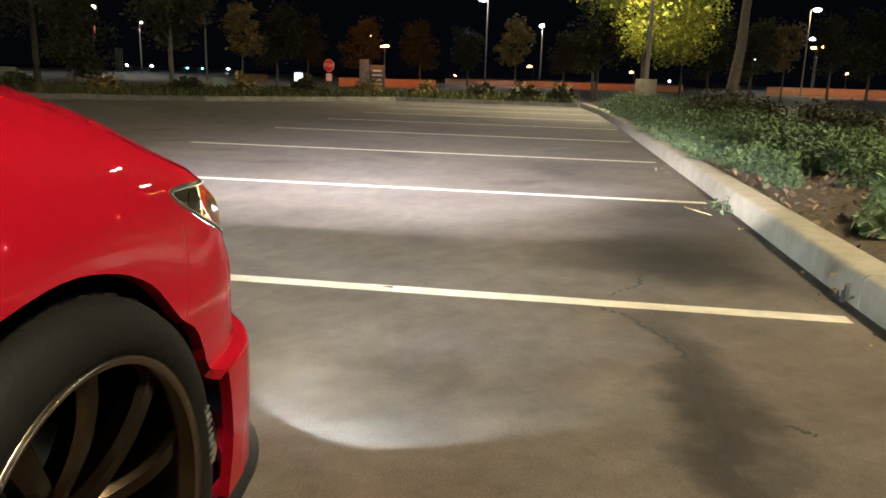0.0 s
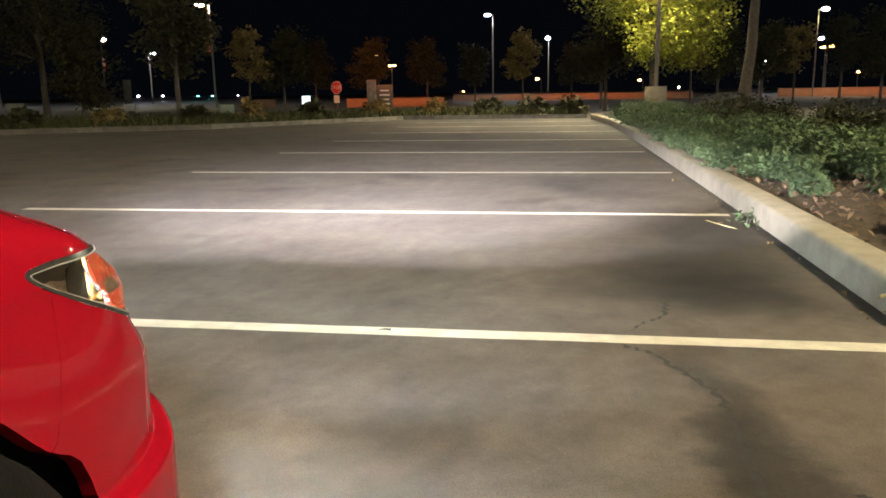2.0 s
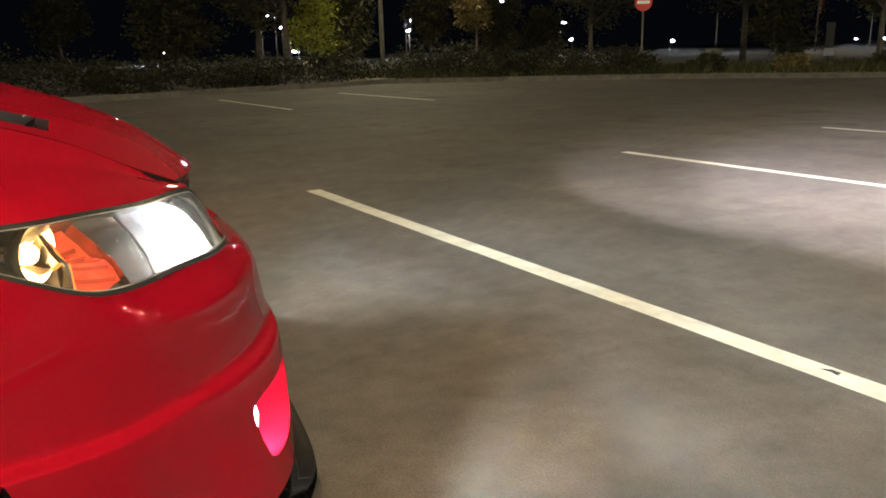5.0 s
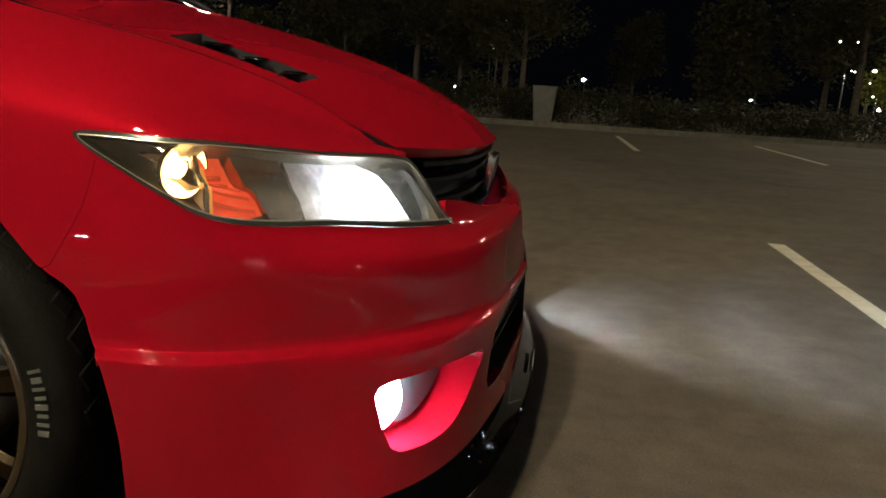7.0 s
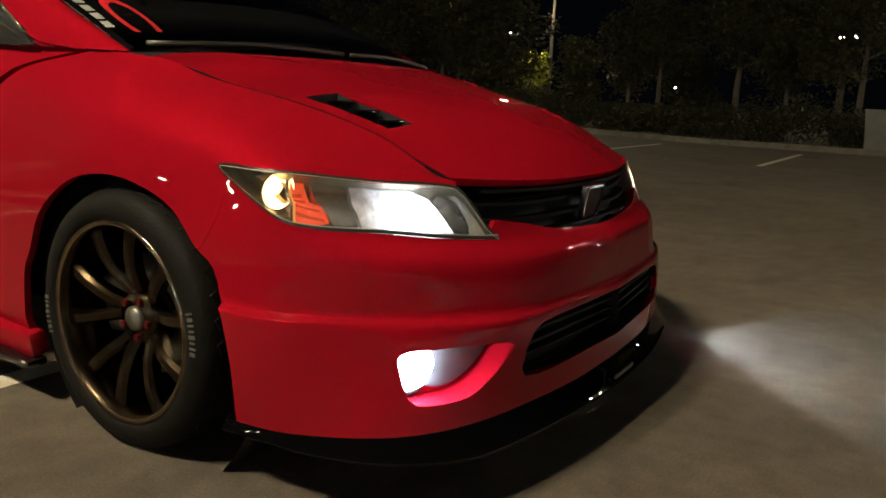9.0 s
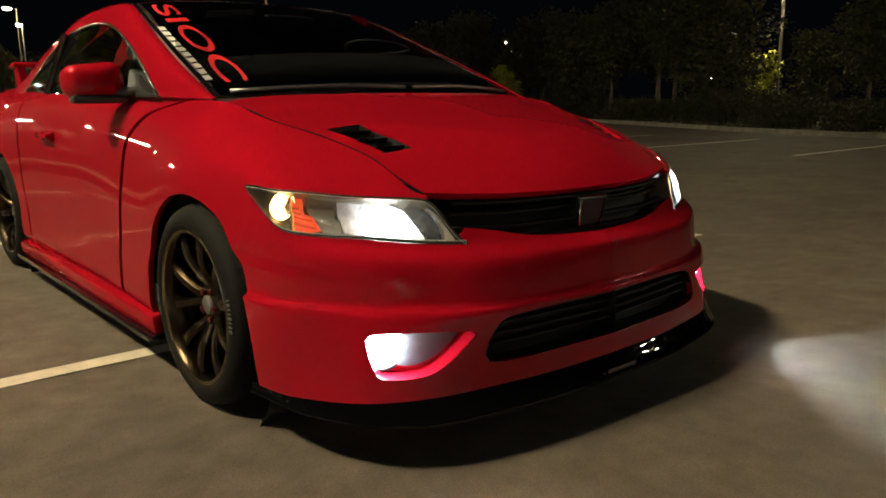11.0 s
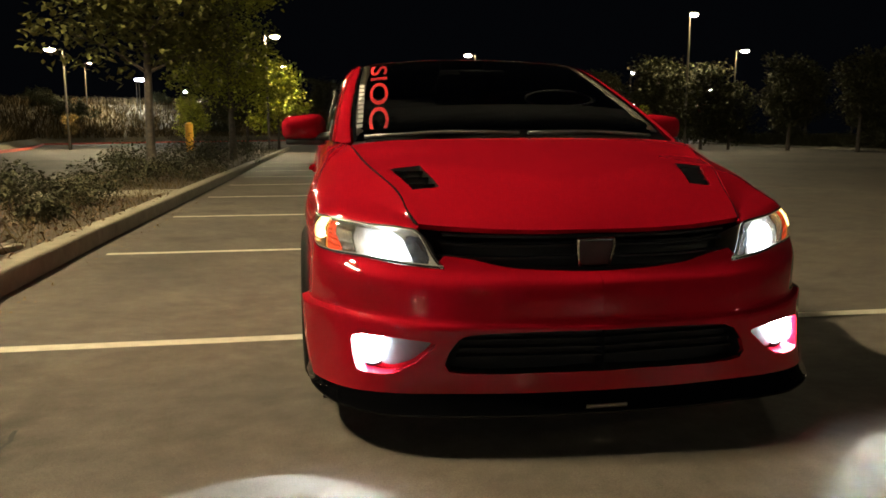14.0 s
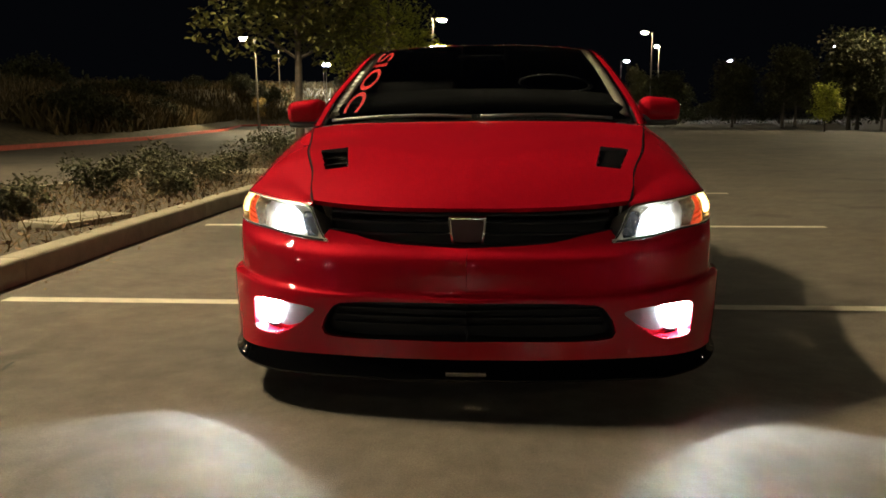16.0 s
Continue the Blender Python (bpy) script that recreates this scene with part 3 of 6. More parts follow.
def make_tree(name, label, height, crown, leaf, n, seed, trunk_r=.10, clear=.45, leaf_size=.17, flat=1.0, lean=0.0):
    rnd = random.Random(seed)
    root = new(name)
    tagged(root, label, "tree")
    bm = bmesh.new()
    top = Vector((lean * height, 0, height * .86))
    prev, pr = Vector((0, 0, -.15)), trunk_r * 1.25
    joints = []
    for i in range(1, 9):
        t = i / 8
        p = Vector((top.x * t + rnd.gauss(0, .02) * height * .3 * t, rnd.gauss(0, .02) * height * .3 * t, top.z * t))
        r = trunk_r * (1 - .82 * t)
        tube(bm, prev, p, pr, r, 10)
        prev, pr = p, r
        joints.append((p, r, t))
    ends = []
    for p, r, t in joints:
        if t * .86 < clear - .08:
            continue
        for k in range(3):
            a = rnd.uniform(0, 2 * math.pi)
            ln = crown * rnd.uniform(.55, 1.0) * (1 - .55 * max(0, t - .6))
            q = p + Vector((math.cos(a), math.sin(a), rnd.uniform(.15, .75))) * ln * .8
            q.z = min(q.z, height * .97)
            m = (p + q) / 2 + Vector((0, 0, .06 * ln))
            tube(bm, p, m, max(r * .5, .012), max(r * .3, .008), 6)
            tube(bm, m, q, max(r * .3, .008), .004, 5)
            ends += [m, q]
    part("trunk", bm, BARK, root, angle=60)
    clumps = [(e, crown * rnd.uniform(.22, .42)) for e in ends]
    zc = height * (clear + 1) / 2
    for i in range(10):
        a, b = rnd.uniform(0, 6.28), rnd.uniform(-1, 1)
        rr = math.sqrt(max(0, 1 - b * b)) * crown * rnd.uniform(.4, .85)
        clumps.append((Vector((lean * zc + rr * math.cos(a), rr * math.sin(a), zc + b * height * (1 - clear) * .42 * flat)), crown * rnd.uniform(.2, .38)))

    def point(r2):
        c, r = r2.choice(clumps)
        d = Vector((r2.gauss(0, 1), r2.gauss(0, 1), r2.gauss(0, .75)))
        d = d.normalized() * r * r2.random() ** .45
        return c + d
    v, f = leaf_cloud(int(n * 1.5), point, leaf_size * 1.1, seed + 1)
    mesh_object("crown", v, f, leaf, root, "uneven leafy crown", smooth=False)
    return root


def make_shrub(name, label, w, d, h, leaf, n, seed, size=.06, group="", category="shrub"):
    rnd = random.Random(seed)
    root = new(name)
    tagged(root, label, category, group)
    clumps = []
    for i in range(max(6, int(w * d * 9))):
        x, y = rnd.uniform(-.5, .5) * w, rnd.uniform(-.5, .5) * d
        e = max(0.25, 1 - (2 * abs(x) / w) ** 3 * .5 - (2 * abs(y) / d) ** 3 * .5)
        clumps.append((Vector((x, y, h * e * rnd.uniform(.35, .85))), rnd.uniform(.16, .30) * min(1.6, max(.5, h / .5))))

    def point(r2):
        c, r = r2.choice(clumps)
        v = Vector((r2.gauss(0, 1), r2.gauss(0, 1), r2.gauss(0, .8))).normalized() * r * r2.random() ** .4
        q = c + v
        q.z = max(q.z, .02)
        return q
    v, f = leaf_cloud(n, point, size, seed + 5)
    mesh_object("foliage", v, f, leaf, root, smooth=False)
    bm = bmesh.new()
    for c, r in clumps[:max(4, len(clumps) // 3)]:
        tube(bm, (c.x * .6, c.y * .6, -.05), c, .010, .004, 5)
    tagged(part("stem", bm, BARK, root), kind="stuff")
    return root


# hedge on the planted island, lit by the headlights
for i, (x, y, w, d, h, n) in enumerate(((4.35, 4.5, 1.3, 1.2, .26, 4200), (4.00, 5.9, 1.75, 1.5, .30, 7500), (3.95, 7.6, 2.0, 1.9, .34, 10500), (3.90, 9.7, 2.1, 2.3, .36, 10500), (3.88, 12.2, 2.1, 2.6, .37, 9000),
                                       (3.85, 15.0, 2.1, 3.0, .38, 7500), (3.8, 18.4, 2.0, 3.4, .42, 6000), (3.7, 21.8, 1.9, 3.0, .44, 4500))):
    s = make_shrub("island_hedge", "dense green leafy hedge growing from bark mulch", w, d, h, LEAF_GREEN, n, 40 + i, .055, "hedge on the planted island", "hedge")
    s.location = (x, y, .13)
s = make_shrub("leafy_shrub", "pale green broad-leaved shrub beside the kerb", .55, .6, .30, LEAF_PALE, 560, 71, .09)
s.location = (3.42, 3.70, .13)
for i, (x, y, w, h) in enumerate(((4.7, 14.0, 1.6, .55), (5.2, 10.5, 1.2, .5), (5.0, 17.5, 1.4, .6))):
    s = make_shrub("rounded_bush", "dark rounded bush behind the hedge", w, w, h, LEAF_OLIVE, 2600, 90 + i, .08, "rounded bushes")
    s.location = (x, y, .13)
# sparse shrubs further back on the island
for i, (x, y, w, h) in enumerate(((4.5, -4.4, .8, .42), (4.1, -6.0, .7, .5), (3.7, -6.9, .55, .38), (4.9, -6.6, .8, .5), (4.2, -10.4, 1.2, .55), (3.6, -11.6, .9, .45), (4.6, -13.5, 1.3, .7), (3.7, -15.2, 1.3, .7),
                                  (4.3, -18.0, 1.8, .75), (3.8, -21.5, 2.0, .8), (4.4, -26, 2.2, .8), (4.0, -32, 2.4, .8), (5.0, -2.2, .7, .4), (4.2, -2.9, .45, .25), (3.55, -4.9, .35, .22), (4.9, -.6, .8, .4))):
    s = make_shrub("island_shrub", "sparse grey-green shrub in bark mulch", w, w * 1.1, h, LEAF_GREY if i % 3 else LEAF_OLIVE, int(900 + 700 * w), 120 + i, .055, "sparse shrubs on the island")
    s.location = (x, y, .13)
# long hedge beyond the car park
k = 0
for (x0, y0), (x1, y1) in zip(WEST[3:-1], WEST[4:]):
    ln = math.hypot(x1 - x0, y1 - y0)
    for j in range(math.ceil(ln / 4.0)):
        t = (j + .5) / math.ceil(ln / 4.0)
        nx_, ny_ = (y1 - y0) / ln, -(x1 - x0) / ln
        if nx_ > 0:
            nx_, ny_ = -nx_, -ny_
        s = make_shrub("boundary_hedge", "dark overgrown hedge along the car park edge", 4.6, 2.2, .92 + .16 * math.sin(k * 1.7), LEAF_HEDGE, 5200, 200 + k, .11, "boundary hedge", "hedge")
        s.matrix_basis = pose(x0 + (x1 - x0) * t + nx_ * 1.5, y0 + (y1 - y0) * t + ny_ * 1.5, .08, 0, 0, math.degrees(math.atan2(y1 - y0, x1 - x0)))
        k += 1
# tall overgrown hedge closing the far south side
FARHEDGE = [(-33, -63), (-24, -69), (-13, -74), (-4, -78)]
for (x0, y0), (x1, y1) in zip(FARHEDGE[:-1], FARHEDGE[1:]):
    for j in range(2):
        t = (j + .5) / 2
        s = make_shrub("boundary_hedge", "tall dark overgrown hedge at the far edge", 6.2, 3.0, 3.0 + .7 * math.sin(k * 2.3), LEAF_OLIVE, 3200, 260 + k, .22, "boundary hedge", "hedge")
        s.matrix_basis = pose(x0 + (x1 - x0) * t, y0 + (y1 - y0) * t, .0, 0, 0, math.degrees(math.atan2(y1 - y0, x1 - x0)))
        k += 1
# tufts along the north kerb
for i, (x, y) in enumerate(((-11.5, 19.9), (-9.6, 21.3), (-13.3, 18.6), (-8.2, 22.6), (-6.8, 24.6), (-15.2, 18.0), (-5.4, 27.3), (-1.2, 27.0), (.4, 26.7), (-3.1, 27.6), (1.7, 26.3))):
    s = make_shrub("grass_tuft", "pale dry ornamental grass tuft on the verge", .75, .75, .5, LEAF_OCHRE if i % 3 == 0 else LEAF_OLIVE, 420, 300 + i, .22, "ornamental grass tufts", "grass")
    s.location = (x, y, .1)

EYES = {0: (1.41, -.67, .86), 4: (1.75, 0, .87), 7: (1.80, .98, .80), 9: (1.95, 1.58, .87), 11: (1.70, 2.37, .93), 12: (1.31, 2.82, .95), 14: (.84, 3.09, .97), 16: (-.11, 3.33, .98)}


def bearing(t, az, dist):
    e = EYES[t]
    return e[0] + dist * math.sin(radians(az)), e[1] + dist * math.cos(radians(az))


# trees: a few kinds, then repeats turned and scaled
KINDS = {
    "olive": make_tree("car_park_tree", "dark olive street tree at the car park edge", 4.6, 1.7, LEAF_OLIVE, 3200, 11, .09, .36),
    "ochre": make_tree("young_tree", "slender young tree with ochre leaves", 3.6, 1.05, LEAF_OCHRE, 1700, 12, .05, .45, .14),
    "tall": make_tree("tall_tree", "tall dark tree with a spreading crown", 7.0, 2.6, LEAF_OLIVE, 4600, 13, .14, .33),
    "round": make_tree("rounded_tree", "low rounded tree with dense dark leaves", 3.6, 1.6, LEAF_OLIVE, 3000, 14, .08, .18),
    "lit": make_tree("lamplit_tree", "small tree with lamplight coloured into its yellow-green leaves", 3.4, 1.3, LEAF_LAMPLIT, 2200, 15, .06, .28, .15),
}
TREES = [  # seen from, bearing, distance, kind, scale
    (0, -35.7, 36, "tall", 1.0), (0, -33.5, 33, "round", .95), (0, -27.4, 30, "olive", 1.15), (0, -22.6, 36, "ochre", 1.05), (0, -20.2, 38, "olive", .82), (0, -14.2, 54, "olive", 1.0),
    (0, -9.9, 58, "olive", 1.0), (0, -2.9, 37, "ochre", 1.0), (0, 3.0, 34, "olive", .95), (0, 8.8, 37, "ochre", 1.15), (0, 10.6, 42, "olive", .9), (0, 13.4, 40, "olive", .85), (0, 15.4, 46, "ochre", 1.2),
    (0, 20.5, 48, "olive", 1.0), (0, -6.4, 70, "olive", 1.1), (0, .6, 72, "olive", 1.0), (0, 18.2, 66, "tall", .8), (0, -18.0, 60, "olive", 1.0),
    (4, -66.4, 27, "lit", .8), (4, -64.6, 30, "round", .9), (4, -55.0, 31, "ochre", 1.2), (4, -53.6, 33, "round", .95), (4, -50.2, 35, "round", .75), (4, -46.9, 31, "tall", .72), (4, -70.5, 28, "tall", .8), (4, -58.5, 38, "olive", 1.0),
    (7, -92.9, 24, "tall", .75), (7, -78.0, 27, "round", 1.15), (7, -70.6, 26, "tall", .95), (7, -97.5, 27, "olive", 1.0), (7, -106.0, 27, "tall", .7), (7, -85.0, 40, "olive", 1.0),
    (9, -116.1, 33, "lit", .74), (9, -109.2, 28, "olive", .92), (9, -101.9, 27, "tall", .86), (9, -121.5, 30, "tall", .72), (9, -95.5, 25, "tall", .80), (9, -105.0, 34, "round", .9), (9, -112.8, 38, "round", 1.0), (9, -126.0, 32, "olive", 1.0),
    (12, -136.0, 42, "lit", .72), (12, -138.5, 46, "tall", .75), (12, -133.0, 45, "tall", .8), (12, -131.0, 40, "round", 1.0),
    (14, -155.4, 50, "round", 1.45), (14, -146.7, 46, "olive", 1.1), (14, -150.5, 48, "round", 1.1), (14, -142.5, 44, "olive", 1.1), (14, -158.8, 60, "olive", 1.1),
    (16, -168.2, 62, "round", 1.2), (16, -157.9, 45, "lit", .7), (16, -156.0, 50, "tall", .75), (16, -163.7, 58, "round", 1.2), (16, -160.5, 55, "olive", 1.1), (16, -153.5, 48, "round", 1.3),
    (14, 170.9, 52, "lit", .95), (14, 177.0, 44, "lit", 1.45), (14, 163.2, 57, "ochre", .62), (12, -179.2, 60, "tall", .7), (14, 174.8, 60, "tall", .8), (12, 174.0, 62, "olive", 1.2),
]
# dense dark growth behind the west and south hedges
_r = random.Random(17)
for (x0, y0), (x1, y1), n in (((-22, -11), (-31, -30), 5), ((-31, -30), (-37, -60), 6), ((-36, -66), (-12, -80), 6)):
    for i in range(n):
        w = (i + .5) / n
        x, y = x0 + (x1 - x0) * w + _r.uniform(-1.5, .5), y0 + (y1 - y0) * w + _r.uniform(-1, 1)
        d = math.hypot(x - EYES[16][0], y - EYES[16][1])
        TREES.append((16, math.degrees(math.atan2(x - EYES[16][0], y - EYES[16][1])), d, ("round", "olive")[i % 2], _r.uniform(1.0, 1.35)))
rnd = random.Random(5)
first = set()
for t, az, dist, kind, sc in TREES:
    x, y = bearing(t, az, dist)
    turn = rnd.uniform(0, 360)
    m = pose(x, y, .05, 0, 0, turn) @ Matrix.Diagonal((sc, sc, sc * rnd.uniform(.94, 1.06), 1))
    if kind not in first:
        first.add(kind)
        KINDS[kind].matrix_basis = m
        continue
    c = copy_thing(KINDS[kind], m)
    c.matrix_basis = m
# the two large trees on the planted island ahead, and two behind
big = make_tree("island_tree", "large tree beside a lamp, lamplight put into its yellow-green leaves", 7.8, 3.2, LEAF_LAMPLIT, 21000, 21, .15, .26, .13, lean=-.05)
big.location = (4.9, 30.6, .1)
t2 = make_tree("leaning_tree", "tall leaning tree trunk rising from the hedge", 8.4, 2.4, LEAF_LAMPLIT, 4200, 22, .17, .62, .2, lean=.05)
t2.location = (6.2, 21.5, .1)
t3 = make_tree("shade_tree", "dark green tree with a bare lower trunk in the hedge", 6.4, 1.95, LEAF_SHADE, 6800, 23, .10, .40, .15)
t3.location = (4.15, -12.8, .1)
t4 = make_tree("dense_tree", "dense tree with lamplight put into its yellow leaf colour", 7.4, 2.2, LEAF_LAMPLIT, 11000, 24, .12, .28, .12)
t4.location = (3.75, -23.5, .1)

def blades(n, place, low, high, width, seed, lean=.35):
    """n upright dry blades rooted at place(rnd)."""
    r = random.Random(seed)
    verts, faces = [], []
    for i in range(n):
        c = Vector(place(r))
        a, h = r.uniform(0, 6.28), r.uniform(low, high)
        d = Vector((math.cos(a), math.sin(a), 0)) * width * r.uniform(.6, 1.4)
        tip = c + Vector((r.gauss(0, lean) * h, r.gauss(0, lean) * h, h))
        mid = (c + tip) / 2 + Vector((0, 0, h * .08))
        k = len(verts)
        verts += [tuple(c - d), tuple(c + d), tuple(mid + d * .8), tuple(mid - d * .8), tuple(tip)]
        faces += [(k, k + 1, k + 2, k + 3), (k + 3, k + 2, k + 4)]
    return verts, faces


def bank_point(r):
    y = r.uniform(-138, -24)
    w = r.random() ** 1.6
    x0 = 15.4 + min(48, max(0, -30 - y)) * .26 - .6 * max(0, -78 - y)
    return x0 + 1 + 26 * w, y, .02 + (1.2 - .035 * y) * min(1, (1 + 26 * w) / 34 * 3.0) ** .8


v, f = blades(26000, bank_point, .35, 1.25, .055, 91)
tagged(mesh_object("bank_grass", v, f, DRYGRASS, None, smooth=False), "tall dry brown grass covering the bank", "grass", kind="stuff")
v, f = blades(5200, lambda r: (r.uniform(2.95, 5.5), r.uniform(-16, 1.5) if r.random() < .8 else r.uniform(-40, -16), .12), .05, .20, .004, 92, .6)
tagged(mesh_object("island_grass", v, f, DRYGRASS, None, smooth=False), "thin dry weeds and grass between bark chips", "grass", kind="stuff")
VERGEGRASS = leaf_material("verge_grass_blade", (.034, .040, .014), (.060, .058, .022), .9)


def verge_point(r):
    """A place behind the north kerb."""
    while True:
        x, y = r.uniform(-26, 2.2), r.uniform(12, 34)
        edge = np.interp(x, [-26, -19, -14, -8.2, -4, 2.2], [11.5, 11.5, 16.9, 19.9, 25.7, 25.5])
        if edge < y < edge + 9:
            return x, y, .09


v, f = blades(16000, verge_point, .08, .30, .022, 93, .5)
tagged(mesh_object("verge_grass", v, f, VERGEGRASS, None, smooth=False), "dull green tufted grass behind the kerb", "grass", kind="stuff")
bank_bush = make_shrub("bank_shrub", "large dark dry bush on the grass bank", 3.6, 3.0, 1.9, LEAF_OLIVE, 2600, 610, .22, "bushes on the bank")
_r = random.Random(23)
for i in range(22):
    m = pose(*bank_point(_r), 0, 0, _r.uniform(0, 360)) @ Matrix.Diagonal((*(_r.uniform(.7, 1.5),) * 2, _r.uniform(.7, 1.4), 1))
    bush = bank_bush if i == 0 else copy_thing(bank_bush, m)
    bush.matrix_basis = m

# bark chips and litter
v, f = leaf_cloud(5200, lambda r: (r.uniform(2.9, 5.5), r.uniform(-8, 7.5), .128 + .03 * r.random()), .055, 77, .2)
CHIP = leaf_material("bark_chip", (.10, .065, .040), (.16, .11, .07), .9)
tagged(mesh_object("bark_chips", v, f, CHIP, None, smooth=False), "loose brown bark chips on the island soil", "mulch", kind="stuff")
v, f = leaf_cloud(120, lambda r: (2.66 - abs(r.gauss(0, .08)), r.uniform(-9, 8), .006), .028, 78, .1)
tagged(mesh_object("fallen_leaves", v, f, LEAF_OCHRE, None, smooth=False), "dry leaves gathered along the kerb", "leaves", kind="stuff")
STRAW = material("dry_straw", (.50, .42, .20), .8)
bm = bmesh.new()
tube(bm, (2.40, 4.98, .004), (2.46, 4.80, .006), .0035, .003, 6)
tube(bm, (2.46, 4.80, .006), (2.53, 4.66, .004), .003, .002, 6)
tube(bm, (2.44, 4.86, .005), (2.49, 4.88, .004), .002, .001, 6)
tagged(part("dry_twig", bm, STRAW, None), "dry yellow twig lying on asphalt", "twig")
s = make_shrub("kerb_weed", "small green weed growing at the kerb foot", .10, .14, .07, LEAF_GREEN, 30, 501, .05, "", "weed")
s.location = (2.66, 4.9, 0)
s = make_shrub("kerb_weed", "small dry weed growing at the kerb foot", .05, .05, .12, LEAF_OCHRE, 14, 502, .04, "", "weed")
s.location = (2.66, 2.62, 0)

# ---------------------------------------------------------------- street furniture
POLE = material("bronze_lamp_pole", (.10, .085, .07), .5, .3, grain=.25, scale=6)
HEADWHITE = material("lit_white_lamp", (1, 1, 1), .4, emit=(.93, .96, 1.0), strength=800)
HEADWARM = material("lit_warm_lamp", (1, 1, 1), .4, emit=(1.0, .84, .52), strength=800)
HEADGREEN = material("lit_green_lamp", (.3, 1, .8), .4, emit=(.15, 1.0, .75), strength=60)
HEADSODIUM = material("lit_sodium_lamp", (1, .6, .3), .4, emit=(1.0, .36, .08), strength=60)
SIGNRED = material("sign_red", (.50, .025, .02), .5, grain=.1, scale=8)
SIGNWHITE = material("sign_white", (.74, .74, .72), .5, grain=.06, scale=8)
STONE = material("stone_cladding", (.26, .23, .20), .85, grain=.35, scale=5, bump=.6, bump_scale=20)
BANNER = material("red_banner", (.30, .055, .03), .8, grain=.3, scale=5)
BOXGREEN = material("utility_green", (.17, .20, .15), .6, grain=.15, scale=5)
BOXGREY = material("utility_grey", (.105, .102, .09), .7, grain=.2, scale=4)


def lamp_post(x, y, h, head, twin=False, turn=0.0, banner=False, base=False, size=1.0):
    root = new("lot_lamp" if head is not HEADSODIUM else "street_lamp")
    tagged(root, {id(HEADWHITE): "tall slim lamp post with a lit white head", id(HEADWARM): "tall slim lamp post with a lit warm white head",
                  id(HEADSODIUM): "street lamp post glowing orange", id(HEADGREEN): "far signal post with a small green light"}[id(head)], "street lamp", "lamp posts")
    bm = bmesh.new()
    tube(bm, (0, 0, -.05), (0, 0, h), .075, .05, 10)
    part("pole", bm, POLE, root)
    if base:
        bm = bmesh.new()
        tube(bm, (0, 0, -.05), (0, 0, .98), .38, .36, 20)
        part("concrete_base", bm, CONCRETE, root, "pale round concrete base")
    for s in ((1, -1) if twin else (1,)):
        bm = bmesh.new()
        tube(bm, (0, 0, h - .05), (s * .55, 0, h), .028, .028, 8)
        part("arm", bm, POLE, root)
        bm = bmesh.new()
        box(bm, (.56 * size, .34 * size, .10), (s * .75, 0, h + .02), bevel=.03)
        hd = part("lamp_head", bm, POLE, root)
        bm = bmesh.new()
        r = bmesh.ops.create_uvsphere(bm, u_segments=14, v_segments=8, radius=1)
        for vtx in bm.verts:
            vtx.co = Vector((s * .75 + vtx.co.x * .26 * size, vtx.co.y * .17 * size, h - .045 + vtx.co.z * .11 * size))
        part("lens", bm, head, hd, "glowing lamp lens")
    if banner:
        bm = bmesh.new()
        box(bm, (.62, .02, 1.15), (.42, 0, h * .62), bevel=.004)
        part("banner", bm, BANNER, root, "dull red banner")
    root.matrix_basis = pose(x, y, 0, 0, 0, turn)
    return root


